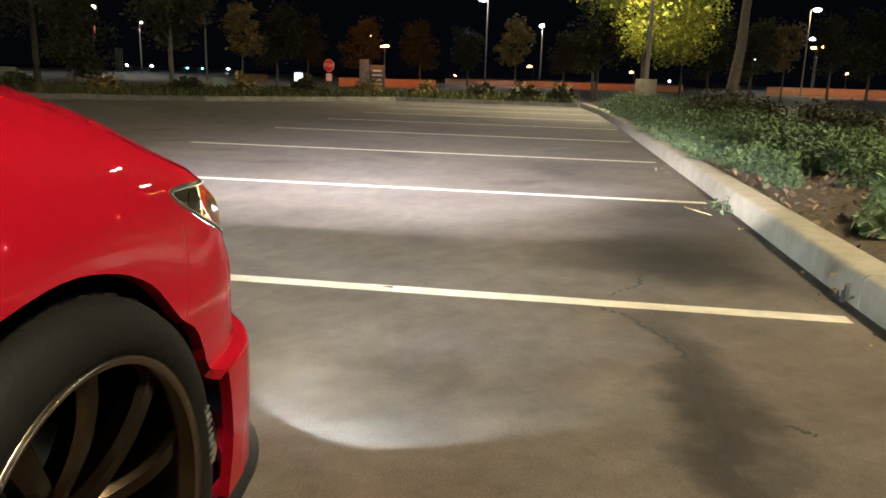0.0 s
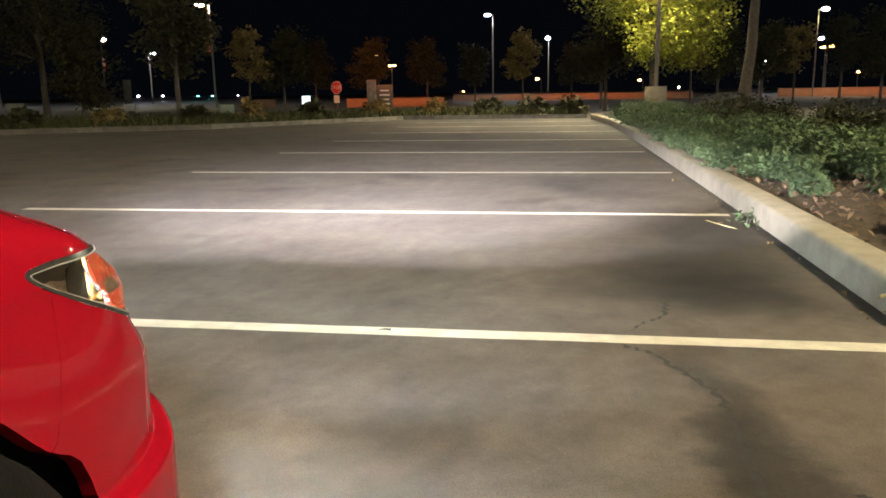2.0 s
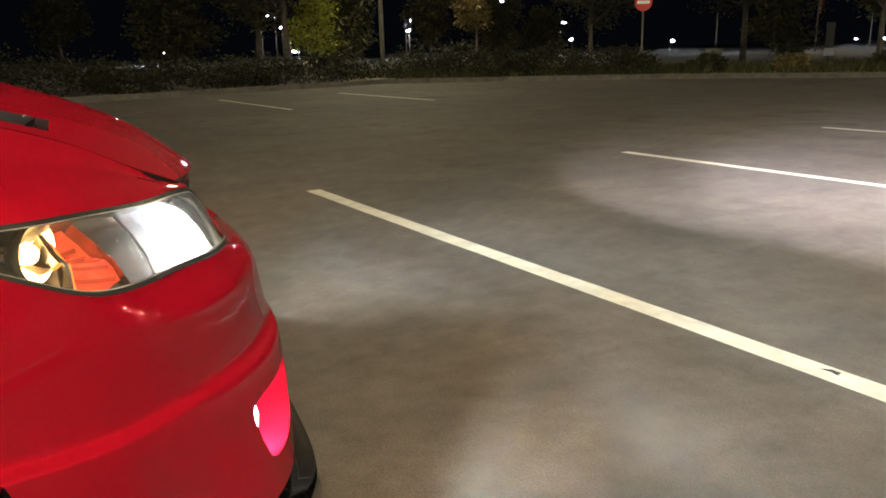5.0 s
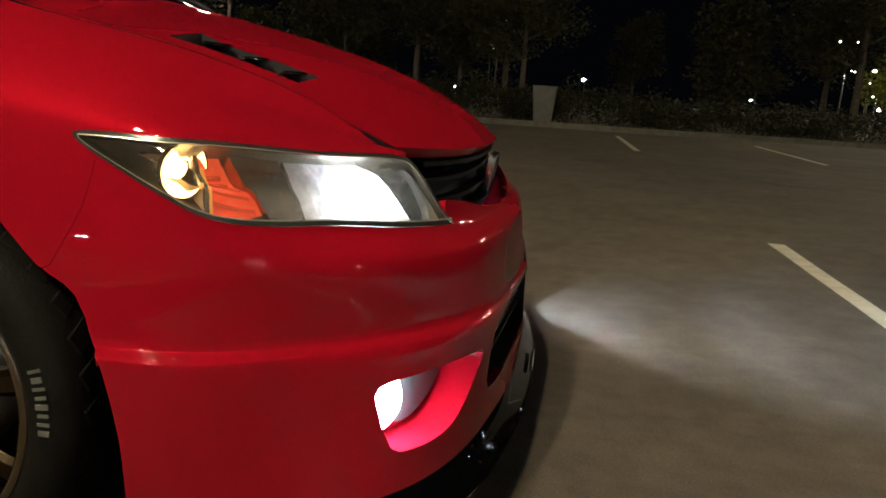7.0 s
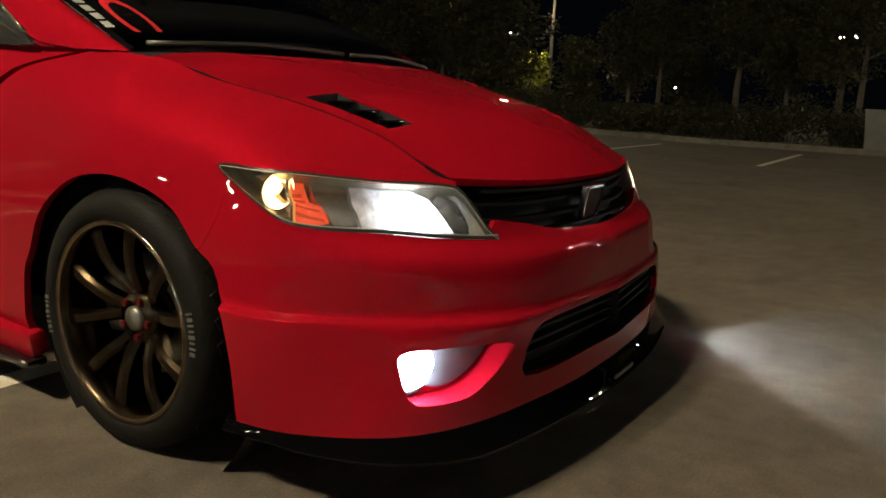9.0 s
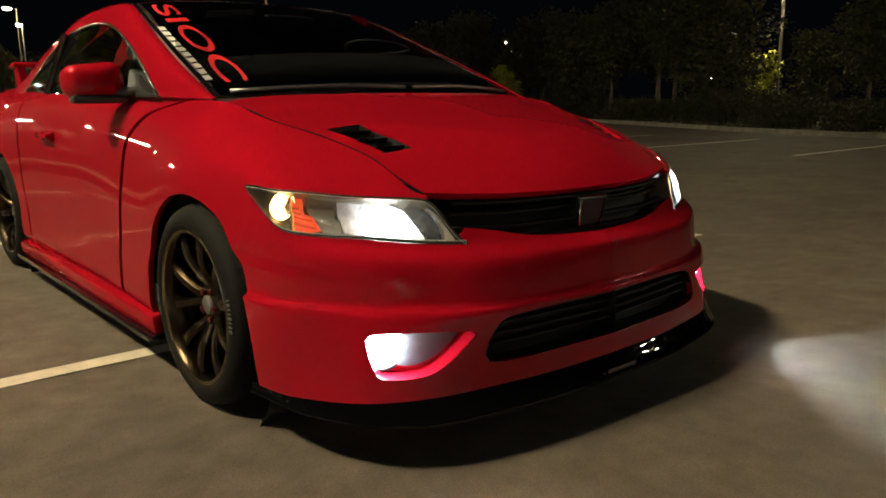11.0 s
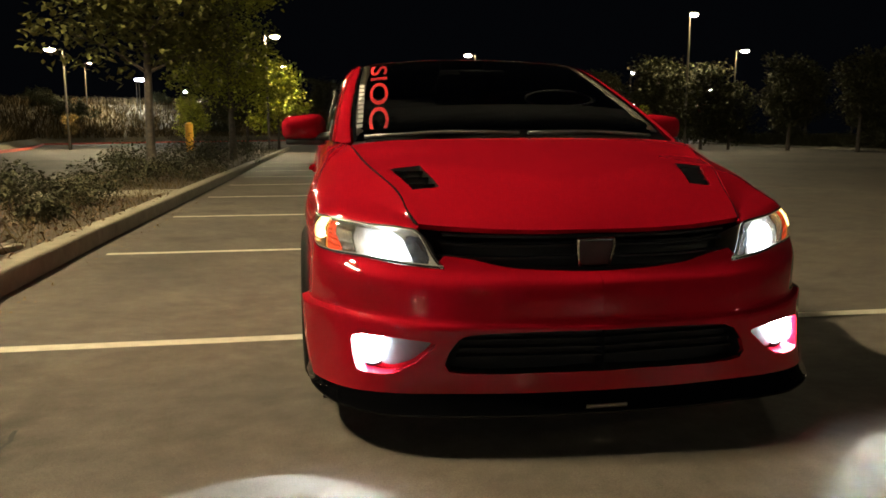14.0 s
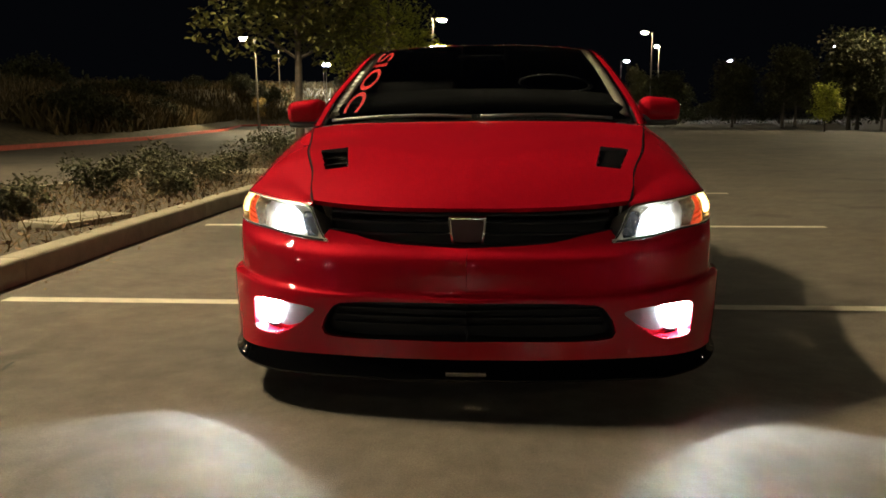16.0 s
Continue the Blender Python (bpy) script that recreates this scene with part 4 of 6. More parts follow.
LAMPS = [  # seen from, bearing, height angle, distance, head, twin, banner
    (0, -32.2, 3.9, 78, HEADWARM, 0, 1), (0, -29.3, 2.95, 110, HEADWHITE, 0, 0), (4, -25.6, 6.25, 62, HEADWARM, 0, 1), (4, -38.9, 4.03, 92, HEADWHITE, 0, 0), (4, -49.6, 1.81, 120, HEADWHITE, 0, 0),
    (4, -53.4, 3.41, 100, HEADWHITE, 1, 0), (4, -60.7, 2.24, 110, HEADWHITE, 0, 0), (4, -69.9, 2.72, 90, HEADWHITE, 0, 0), (4, -69.5, 2.02, 105, HEADWHITE, 0, 0), (4, -69.0, 1.2, 120, HEADWHITE, 0, 0),
    (4, -68.5, .35, 140, HEADWHITE, 0, 0), (0, -13.5, 2.76, 130, HEADSODIUM, 0, 0), (0, -12.5, 2.04, 110, HEADSODIUM, 1, 0), (0, -5.1, 5.44, 76, HEADWHITE, 0, 0), (0, -1.1, 3.75, 96, HEADWHITE, 0, 0),
    (0, 16.6, 4.95, 80, HEADWARM, 0, 0), (0, 17.2, 3.15, 115, HEADWHITE, 0, 0), (0, 17.3, 2.6, 120, HEADSODIUM, 1, 0), (0, 13.3, 1.73, 130, HEADWHITE, 0, 0),
    (7, -71.5, 4.64, 90, HEADWARM, 1, 0), (7, -69.9, 2.84, 100, HEADWARM, 0, 0), (7, -76.7, 1.47, 125, HEADWHITE, 0, 0), (7, -78.0, .39, 140, HEADWHITE, 0, 0), (7, -88.4, 1.17, 130, HEADWHITE, 0, 0),
    (7, -94.9, 4.94, 70, HEADWARM, 1, 0), (7, -97.5, .12, 140, HEADWHITE, 0, 0), (9, -105.7, 1.2, 120, HEADWHITE, 0, 0), (9, -113.6, .15, 140, HEADWHITE, 0, 0), (9, -117.8, 4.6, 80, HEADWARM, 0, 0),
    (9, -119.2, 2.9, 105, HEADWHITE, 0, 0), (9, -119.8, 1.4, 125, HEADWHITE, 0, 0), (11, -129.5, 1.8, 130, HEADWHITE, 0, 0), (11, -134.5, 4.1, 95, HEADWARM, 1, 0),
    (12, -142.7, 2.63, 130, HEADWHITE, 0, 0), (12, -145.7, 3.58, 100, HEADWARM, 1, 0), (12, -149.9, 5.58, 75, HEADWARM, 0, 0), (12, -152.8, 8.3, 48, HEADWARM, 0, 0), (14, -152.1, 2.96, 110, HEADWARM, 1, 0),
    (16, -157.9, 4.33, 95, HEADWHITE, 0, 0), (16, -164.0, 3.6, 110, HEADWHITE, 0, 0), (16, -169.3, 5.67, 76, HEADWARM, 0, 0), (16, -168.8, 4.69, 92, HEADWARM, 0, 0), (16, -171.4, 3.75, 110, HEADWHITE, 0, 0),
    (14, 176.3, 7.05, 42, HEADWARM, 0, 0), (14, 177.6, 4.85, 85, HEADWARM, 0, 0), (14, 170.5, 3.0, 120, HEADWHITE, 0, 0), (14, 167.5, 3.77, 105, HEADWHITE, 0, 0), (14, 163.1, 5.58, 56, HEADWARM, 0, 0),
]
# small far lights low over the street
for t, az, el, dist, head in ((0, -30.04, .12, 160, HEADWHITE), (0, -28.8, .10, 170, HEADWHITE), (0, -26.6, .06, 150, HEADGREEN), (0, -25.6, .05, 150, HEADGREEN), (0, -23.6, .08, 165, HEADWHITE), (0, 8.0, .15, 170, HEADWARM),
                              (0, 19.2, .95, 150, HEADSODIUM), (0, -7.6, .10, 140, HEADSODIUM), (0, -1.6, .9, 150, HEADSODIUM), (0, 5.6, .7, 160, HEADSODIUM), (4, -78.5, .78, 120, HEADWHITE), (4, -77.1, 1.8, 110, HEADWHITE), (4, -76.9, .51, 130, HEADWHITE),
                              (4, -60.5, 1.57, 130, HEADWHITE), (4, -53.4, .23, 140, HEADWHITE), (4, -48.8, .62, 140, HEADWHITE), (4, -42.0, .33, 150, HEADWHITE), (9, -95.7, 3.0, 110, HEADWARM), (9, -97.7, .2, 140, HEADWHITE),
                              (16, 167.2, 3.77, 105, HEADWHITE), (16, -156.9, 2.78, 120, HEADWHITE)):
    LAMPS.append((t, az, el, dist, head, 0, 0))
# lamps on the far side of the drive, which mirror in the car's paint
for az, el, dist in ((38, 4.2, 85), (47, 6.0, 60), (55, 3.4, 100), (63, 5.0, 74), (72, 4.4, 88), (84, 6.4, 56), (41, 2.1, 120), (44, 7.5, 60), (51, 4.6, 90), (58, 2.4, 130), (61, 7.2, 66), (67, 3.0, 110), (76, 2.2, 125), (79, 7.8, 58), (88, 3.1, 105), (92, 5.5, 75), (101, 2.6, 118), (104, 7.0, 62), (114, 2.9, 112), (123, 6.8, 64), (127, 2.5, 120), (96, 3.8, 95), (108, 5.2, 70), (119, 4.0, 90), (131, 5.6, 64)):
    LAMPS.append((7, az, el, dist, HEADWARM if az % 2 else HEADWHITE, az % 3 == 0, 0))
for t, az, el, dist, head, twin, banner in LAMPS:
    x, y = bearing(t, az, dist)
    h = EYES[t][2] + dist * math.tan(radians(el))
    lamp_post(x, y, max(h, 1.0), head, bool(twin), rnd.uniform(0, 360), bool(banner), size=1.7 if t == 7 and az > 30 else .9 if el < .3 else 1.0 + dist / 240)
lamp_post(4.5, 26.6, 8.5, HEADWARM, True, 20, base=True)
lamp_post(*bearing(0, 2.7, 38), 9.5, HEADWHITE)
lamp_post(-27.7, -12.2, 5.7, HEADWARM, False, -15)
lamp_post(27.6, -92.4, 9.2, HEADWARM, False, 150)
lamp_post(-21.1, 12.3, 8.1, HEADWARM, True, 40)
lamp_post(8.3, -2.0, 10.9, HEADWARM, True, 68, base=True)


def sign_post(name, label, x, y, z, turn, face, parts_):
    root = new(name)
    tagged(root, label, "sign")
    bm = bmesh.new()
    tube(bm, (0, 0, 0), (0, 0, z + .25), .03, .03, 8)
    part("post", bm, BOXGREY, root)
    face(root, z)
    root.matrix_basis = pose(x, y, 0, 0, 0, turn)
    return root


def disc(root, name, r, z, y, mat, sides, label="", turn=0.0, depth=.012):
    bm = bmesh.new()
    tube(bm, (0, y, z), (0, y - depth, z), r, r, sides)
    if turn:
        bmesh.ops.transform(bm, matrix=Matrix.Translation((0, 0, z)) @ Matrix.Rotation(radians(turn), 4, "Y") @ Matrix.Translation((0, 0, -z)), verts=bm.verts[:])
    return part(name, bm, mat, root, label, smooth=False)


def plate(root, name, w, h, x, z, y, mat, label=""):
    bm = bmesh.new()
    box(bm, (w, .012, h), (x, y, z), bevel=.003)
    return part(name, bm, mat, root, label, smooth=False)


def words(root, text, size, z, y, mat, name):
    cu = bpy.data.curves.new(name, "FONT")
    cu.body, cu.size, cu.extrude, cu.align_x, cu.align_y = text, size, .002, "CENTER", "CENTER"
    ob = new(name, cu)
    me = bpy.data.meshes.new_from_object(ob.evaluated_get(bpy.context.evaluated_depsgraph_get()))
    bpy.data.objects.remove(ob)
    me.transform(pose(0, y, z, 90, 0, 0))
    me.materials.append(mat)
    o = new(name, me)
    o.parent = root
    return o


def stop_face(root, z):
    disc(root, "sign_rim", .41, z, -.03, SIGNWHITE, 8, "white sign edge", 22.5)
    disc(root, "sign_plate", .385, z, -.036, SIGNRED, 8, "red octagonal plate", 22.5)
    words(root, "STOP", .30, z, -.052, SIGNWHITE, "stop_lettering")
    plate(root, "lower_plate", .42, .46, 0, z - .72, -.03, SIGNWHITE, "small white plate")


def no_entry_face(root, z):
    disc(root, "sign_plate", .30, z, -.036, SIGNRED, 24, "red round plate")
    plate(root, "white_bar", .42, .10, 0, z, -.054, SIGNWHITE, "white bar")


x, y = bearing(0, -16.5, 50)
sign_post("stop_sign", "red octagonal stop sign with a white plate below", x, y, 1.30, -16, stop_face, 0)
x, y = bearing(4, -43.3, 29)
sign_post("no_entry_sign", "round red no-entry sign on a grey post", x, y, 2.37, 43, no_entry_face, 0)
x, y = bearing(14, -152.4, 52)
sign_post("roadside_stop_sign", "red octagonal stop sign among dark trees", x, y, 2.6, 152, stop_face, 0)

# monument sign: stone pier with a panel of unreadable lines
x, y = bearing(0, -13.3, 47)
mon = new("monument_sign")
tagged(mon, "stone pier sign with a grey directory panel", "sign")
bm = bmesh.new()
box(bm, (.55, .55, 1.9), (-.55, 0, .75), bevel=.02)
part("pier", bm, STONE, mon, "stone clad pier")
bm = bmesh.new()
box(bm, (.95, .30, 1.55), (.22, 0, .62), bevel=.015)
panel_ = part("panel", bm, BOXGREY, mon, "grey directory panel")
for i in range(4):
    bm = bmesh.new()
    box(bm, (.62 - .1 * (i % 2), .012, .10), (.22, -.16, .28 + .26 * i), bevel=.002)
    part("text_bar", bm, SIGNWHITE, panel_, smooth=False)
mon.matrix_basis = pose(x, y, 0, 0, 0, 13)

# lit white box sign, utility boxes, signal post
LITSIGN = material("lit_white_panel", (.9, .9, .9), .5, emit=(.85, .92, 1.0), strength=2.2)
x, y = bearing(0, -18.7, 45)
ls = new("lit_sign")
tagged(ls, "small lit white sign box on a short post", "sign")
bm = bmesh.new()
tube(bm, (0, 0, 0), (0, 0, .4), .04, .04, 8)
part("post", bm, BOXGREY, ls)
bm = bmesh.new()
box(bm, (.46, .12, .46), (0, 0, .58), bevel=.015)
part("panel", bm, LITSIGN, ls, "glowing white panel")
ls.matrix_basis = pose(x, y, 0, 0, 0, 18)


def cabinet(name, label, x, y, w, d, h, mat, turn=0.0, taper=None):
    root = new(name)
    tagged(root, label, "utility box")
    bm = bmesh.new()
    box(bm, (w, d, h), (0, 0, h / 2), bevel=.02, taper=taper)
    part("body", bm, mat, root)
    bm = bmesh.new()
    tp = taper or 1
    box(bm, (w * tp * 1.05, d * tp * 1.05, .04), (0, 0, h + .015), bevel=.01)
    part("lid", bm, mat, root)
    root.matrix_basis = pose(x, y, .08, 0, 0, turn)
    return root


x, y = bearing(0, -24.2, 33)
cabinet("utility_box", "green-grey utility box on the verge", x, y, .52, .4, .42, BOXGREEN, 20)
x, y = bearing(0, -37.4, 33)
cabinet("grey_utility_box", "grey boxy utility cabinet on the verge", x, y, .6, .45, .62, BOXGREY, 30)
x, y = bearing(7, -91.2, 19.0)
cabinet("tapered_planter", "pale grey tapered litter bin at the kerb", x, y, .42, .42, .86, BOXGREY, 0, 1.35)
x, y = bearing(0, -30.7, 40)
sg = new("grey_sign_post")
tagged(sg, "tall narrow grey sign seen from behind", "sign")
bm = bmesh.new()
tube(bm, (0, 0, 0), (0, 0, 1.7), .04, .04, 8)
part("post", bm, BOXGREY, sg)
bm = bmesh.new()
box(bm, (.34, .04, 1.1), (0, 0, 1.15), bevel=.01)
part("panel", bm, BOXGREY, sg)
bm = bmesh.new()
box(bm, (.42, .06, .34), (.02, -.04, .42), bevel=.01)
part("lower_panel", bm, SIGNWHITE, sg, "small white panel")
sg.matrix_basis = pose(x, y, 0, 0, 0, 30)
# low walls; the orange of the street lamps is put into their colour
WALL = material("sodium_tinted_stucco", (.28, .155, .090), .9, grain=.15, scale=2, bump=.3, bump_scale=40)
for nm, p0, p1, h in (("boundary_wall", bearing(0, -15.8, 52), bearing(0, -8.7, 52), .50), ("low_wall", bearing(0, -8.0, 82), bearing(0, 9.0, 80), .55), ("low_wall_east", bearing(0, 14.5, 84), bearing(0, 26, 92), .7),
                      ("side_wall", bearing(0, -22.4, 52), bearing(0, -20.9, 52), .55)):
    bm = bmesh.new()
    d = Vector((p1[0] - p0[0], p1[1] - p0[1]))
    a = math.degrees(math.atan2(d.y, d.x))
    box(bm, (d.length, .25, h), ((p0[0] + p1[0]) / 2, (p0[1] + p1[1]) / 2, h / 2), (0, 0, a), bevel=.01)
    w = tagged(part(nm, bm, WALL, None), "low stucco wall with the street lamps' orange light put into its colour", "wall", kind="structure")
    bm = bmesh.new()
    box(bm, (d.length, .34, .08), ((p0[0] + p1[0]) / 2, (p0[1] + p1[1]) / 2, h + .042), (0, 0, a), bevel=.015)
    part("coping", bm, WALL, w)
# yellow bollard
x, y = bearing(14, 170.8, 46)
YELLOW = material("yellow_paint", (.65, .33, .03), .6, grain=.15, scale=8)
bol = new("bollard")
tagged(bol, "yellow painted steel bollard by the drive", "bollard")
bm = bmesh.new()
tube(bm, (0, 0, 0), (0, 0, 1.55), .22, .22, 16)
part("post", bm, YELLOW, bol)
bm = bmesh.new()
tube(bm, (0, 0, 1.55), (0, 0, 1.66), .22, .08, 16)
part("cap", bm, YELLOW, bol)
bol.matrix_basis = pose(x, y, 0)
# access lid in the mulch
lid_ = new("valve_box")
tagged(lid_, "pale concrete valve box lid set in bark mulch", "access lid")
bm = bmesh.new()
box(bm, (.46, .74, .07), (0, 0, .0), bevel=.015)
part("frame", bm, CONCRETE, lid_)
bm = bmesh.new()
box(bm, (.36, .62, .02), (0, 0, .034), bevel=.006)
part("cover", bm, CONCRETE, lid_, "pale recessed cover")
lid_.matrix_basis = pose(3.38, -2.66, .142, 0, 0, -20)



# ---------------------------------------------------------------- car body surface
# Rows run from the centre of the nose round the flank to the centre of the tail, at rising height (metres; front axle at y = 0).
ROW_SILL = [(0.000, 0.935, 0.185), (0.248, 0.927, 0.185), (0.445, 0.900, 0.185), (0.614, 0.861, 0.183), (0.774, 0.766, 0.178), (0.868, 0.610, 0.170), (0.903, 0.430, 0.165), (0.915, 0.020, 0.165), (0.885, -0.400, 0.175),
            (0.862, -1.000, 0.175), (0.862, -1.600, 0.175), (0.870, -2.200, 0.180), (0.890, -2.650, 0.190), (0.875, -3.050, 0.210), (0.790, -3.380, 0.240), (0.420, -3.530, 0.250), (0.000, -3.560, 0.250)]
ROW_LOW = [(0.000, 0.940, 0.280), (0.248, 0.920, 0.280), (0.443, 0.900, 0.280), (0.605, 0.858, 0.280), (0.757, 0.765, 0.282), (0.864, 0.612, 0.285), (0.917, 0.430, 0.285), (0.912, 0.020, 0.285), (0.907, -0.400, 0.250),
            (0.895, -1.000, 0.250), (0.893, -1.600, 0.250), (0.895, -2.200, 0.255), (0.905, -2.650, 0.280), (0.888, -3.050, 0.300), (0.810, -3.410, 0.330), (0.430, -3.560, 0.340), (0.000, -3.590, 0.340)]
ROW_STEP = [(0.000, 0.935, 0.388), (0.248, 0.918, 0.388), (0.443, 0.895, 0.390), (0.598, 0.849, 0.398), (0.738, 0.759, 0.407), (0.865, 0.610, 0.412), (0.923, 0.412, 0.411), (0.916, 0.020, 0.410), (0.907, -0.400, 0.360),
            (0.890, -1.000, 0.360), (0.888, -1.600, 0.360), (0.892, -2.200, 0.370), (0.907, -2.650, 0.400), (0.892, -3.050, 0.420), (0.815, -3.430, 0.440), (0.430, -3.580, 0.450), (0.000, -3.610, 0.450)]
ROW_BUMP = [(0.000, 0.922, 0.404), (0.248, 0.910, 0.404), (0.437, 0.885, 0.406), (0.586, 0.831, 0.412), (0.725, 0.740, 0.419), (0.842, 0.598, 0.423), (0.899, 0.400, 0.422), (0.916, 0.010, 0.426), (0.905, -0.390, 0.430),
            (0.889, -1.000, 0.440), (0.887, -1.600, 0.440), (0.892, -2.200, 0.450), (0.907, -2.650, 0.470), (0.892, -3.050, 0.490), (0.815, -3.440, 0.500), (0.430, -3.580, 0.510), (0.000, -3.610, 0.510)]
ROW_MID = [(0.001, 0.911, 0.514), (0.248, 0.894, 0.514), (0.435, 0.867, 0.514), (0.582, 0.812, 0.518), (0.730, 0.726, 0.527), (0.851, 0.584, 0.531), (0.893, 0.390, 0.534), (0.916, 0.000, 0.530), (0.905, -0.380, 0.530),
            (0.888, -1.000, 0.540), (0.887, -1.600, 0.540), (0.892, -2.200, 0.550), (0.905, -2.650, 0.560), (0.890, -3.050, 0.570), (0.812, -3.440, 0.580), (0.430, -3.570, 0.590), (0.000, -3.600, 0.590)]
ROW_LAMP = [(0.000, 0.868, 0.556), (0.239, 0.858, 0.557), (0.428, 0.822, 0.559), (0.581, 0.769, 0.566), (0.727, 0.673, 0.580), (0.859, 0.537, 0.606), (0.876, 0.375, 0.650), (0.912, 0.000, 0.660), (0.895, -0.360, 0.660),
            (0.885, -1.000, 0.670), (0.885, -1.600, 0.670), (0.890, -2.200, 0.690), (0.900, -2.650, 0.700), (0.885, -3.050, 0.710), (0.800, -3.430, 0.720), (0.420, -3.550, 0.720), (0.000, -3.580, 0.720)]
ROW_EDGE = [(0.000, 0.830, 0.672), (0.219, 0.820, 0.673), (0.400, 0.779, 0.677), (0.540, 0.731, 0.683), (0.689, 0.628, 0.697), (0.830, 0.507, 0.708), (0.866, 0.345, 0.716), (0.886, 0.000, 0.765), (0.878, -0.330, 0.780),
            (0.874, -1.000, 0.790), (0.876, -1.600, 0.790), (0.880, -2.200, 0.810), (0.882, -2.650, 0.820), (0.865, -3.050, 0.830), (0.780, -3.410, 0.840), (0.410, -3.520, 0.850), (0.000, -3.550, 0.850)]
ROW_CROWN = [(0, .81, .69), (.22, .80, .69), (.41, .755, .69), (.54, .70, .691), (.622, .590, .733), (.705, .462, .769), (.785, .325, .797), (.815, .04, .845), (.825, -.27, .877),
             (.850, -1.0, .885), (.855, -1.6, .89), (.852, -2.2, .905), (.838, -2.65, .92), (.81, -3.03, .93), (.74, -3.38, .94), (.40, -3.49, .95), (0, -3.52, .95)]
ROW_BELT = [(0, .79, .70), (.22, .78, .70), (.42, .735, .70), (.552, .685, .70), (.583, .578, .758), (.618, .45, .808), (.662, .30, .848), (.700, .09, .892), (.738, -.16, .936),
            (.800, -1.0, .95), (.803, -1.6, .962), (.790, -2.2, .978), (.760, -2.65, .99), (.720, -3.0, 1.0), (.66, -3.33, 1.005), (.37, -3.44, 1.01), (0, -3.47, 1.01)]
NET = np.array([ROW_SILL, ROW_LOW, ROW_STEP, ROW_BUMP, ROW_MID, ROW_LAMP, ROW_EDGE, ROW_CROWN, ROW_BELT])
_along = natural_spline(NET.transpose(1, 0, 2))


def flank(uv):
    """Points of the body's side and nose at (u along, v up)."""
    uv = np.atleast_2d(np.asarray(uv, float))
    cols = _along(uv[:, 0])
    v = np.clip(uv[:, 1], 0, 8)
    i = np.minimum(v.astype(int), 7)
    t = (v - i)[:, None]
    k = np.arange(len(v))
    d = np.diff(cols, axis=1)
    prod = d[:, :-1] * d[:, 1:]
    ssum = d[:, :-1] + d[:, 1:]
    m = np.zeros_like(cols)
    m[:, 0], m[:, -1] = d[:, 0], d[:, -1]
    m[:, 1:-1] = np.where(prod > 0, 2 * prod / np.where(abs(ssum) < 1e-9, 1e-9, ssum), 0)
    h = t * t * (3 - 2 * t)
    p = cols[k, i] * (1 - h) + cols[k, i + 1] * h + m[k, i] * (t ** 3 - 2 * t * t + t) + m[k, i + 1] * (t ** 3 - t * t)
    # the headlight's lens bulges out of the body
    w = np.sin(math.pi * np.clip((uv[:, 0] - 3.0) / 2.9, 0, 1)) * np.sin(math.pi * np.clip(uv[:, 1] - 5.0, 0, 1)) ** 2
    return p + w[:, None] * np.array([.0095, .0105, .003])


def normals_of(surface, uv, e=0.02):
    uv = np.atleast_2d(np.asarray(uv, float))
    a = surface(uv + (e, 0)) - surface(uv - (e, 0))
    b = surface(uv + (0, e)) - surface(uv - (0, e))
    n = np.cross(b, a)
    return n / np.maximum(np.linalg.norm(n, axis=1), 1e-9)[:, None]


_gu, _gv = np.meshgrid(np.linspace(0, 16, 641), np.linspace(0, 8, 161), indexing="ij")
_grid_uv = np.stack([_gu.ravel(), _gv.ravel()], 1)
_grid_xyz = flank(_grid_uv)


def on_nose(points):
    """(u, v) of nose points given as (x, z)."""
    keep = (_grid_uv[:, 0] <= 6.4)
    out = []
    for x, z in points:
        d = (_grid_xyz[:, 0] - x) ** 2 + (_grid_xyz[:, 2] - z) ** 2 + np.where(keep, 0, 9)
        out.append(_grid_uv[int(np.argmin(d))])
    return np.array(out)


def on_side(points):
    """(u, v) of flank points given as (y, z)."""
    keep = (_grid_uv[:, 0] >= 4.5) & (_grid_uv[:, 0] <= 14.2)
    out = []
    for y, z in points:
        d = (_grid_xyz[:, 1] - y) ** 2 + (_grid_xyz[:, 2] - z) ** 2 + np.where(keep, 0, 9)
        out.append(_grid_uv[int(np.argmin(d))])
    return np.array(out)


def rounded(points, per=6, closed=True):
    """A smooth curve through the points."""
    p = np.asarray(points, float)
    n = len(p)
    out = []
    for i in range(n if closed else n - 1):
        a, b, c, d = (p[(i + k) % n] if closed else p[min(max(i + k, 0), n - 1)] for k in (-1, 0, 1, 2))
        for s in range(per):
            t = s / per
            out.append(0.5 * (2 * b + (c - a) * t + (2 * a - 5 * b + 4 * c - d) * t * t + (3 * b - a - 3 * c + d) * t ** 3))
    if not closed:
        out.append(p[-1])
    return np.array(out)


def inside(poly, pts):
    x, y = pts[:, 0], pts[:, 1]
    hit = np.zeros(len(pts), bool)
    j = len(poly) - 1
    for i in range(len(poly)):
        xi, yi, xj, yj = *poly[i], *poly[j]
        with np.errstate(divide="ignore", invalid="ignore"):
            c = ((yi > y) != (yj > y)) & (x < (xj - xi) * (y - yi) / (yj - yi + 1e-15) + xi)
        hit ^= c
        j = i
    return hit


def resample(poly, step, scale):
    out = []
    n = len(poly)
    for i in range(n):
        a, b = poly[i], poly[(i + 1) % n]
        k = max(1, int(np.ceil(np.linalg.norm((b - a) * scale) / step)))
        out += [a + (b - a) * s / k for s in range(k)]
    return np.array(out)


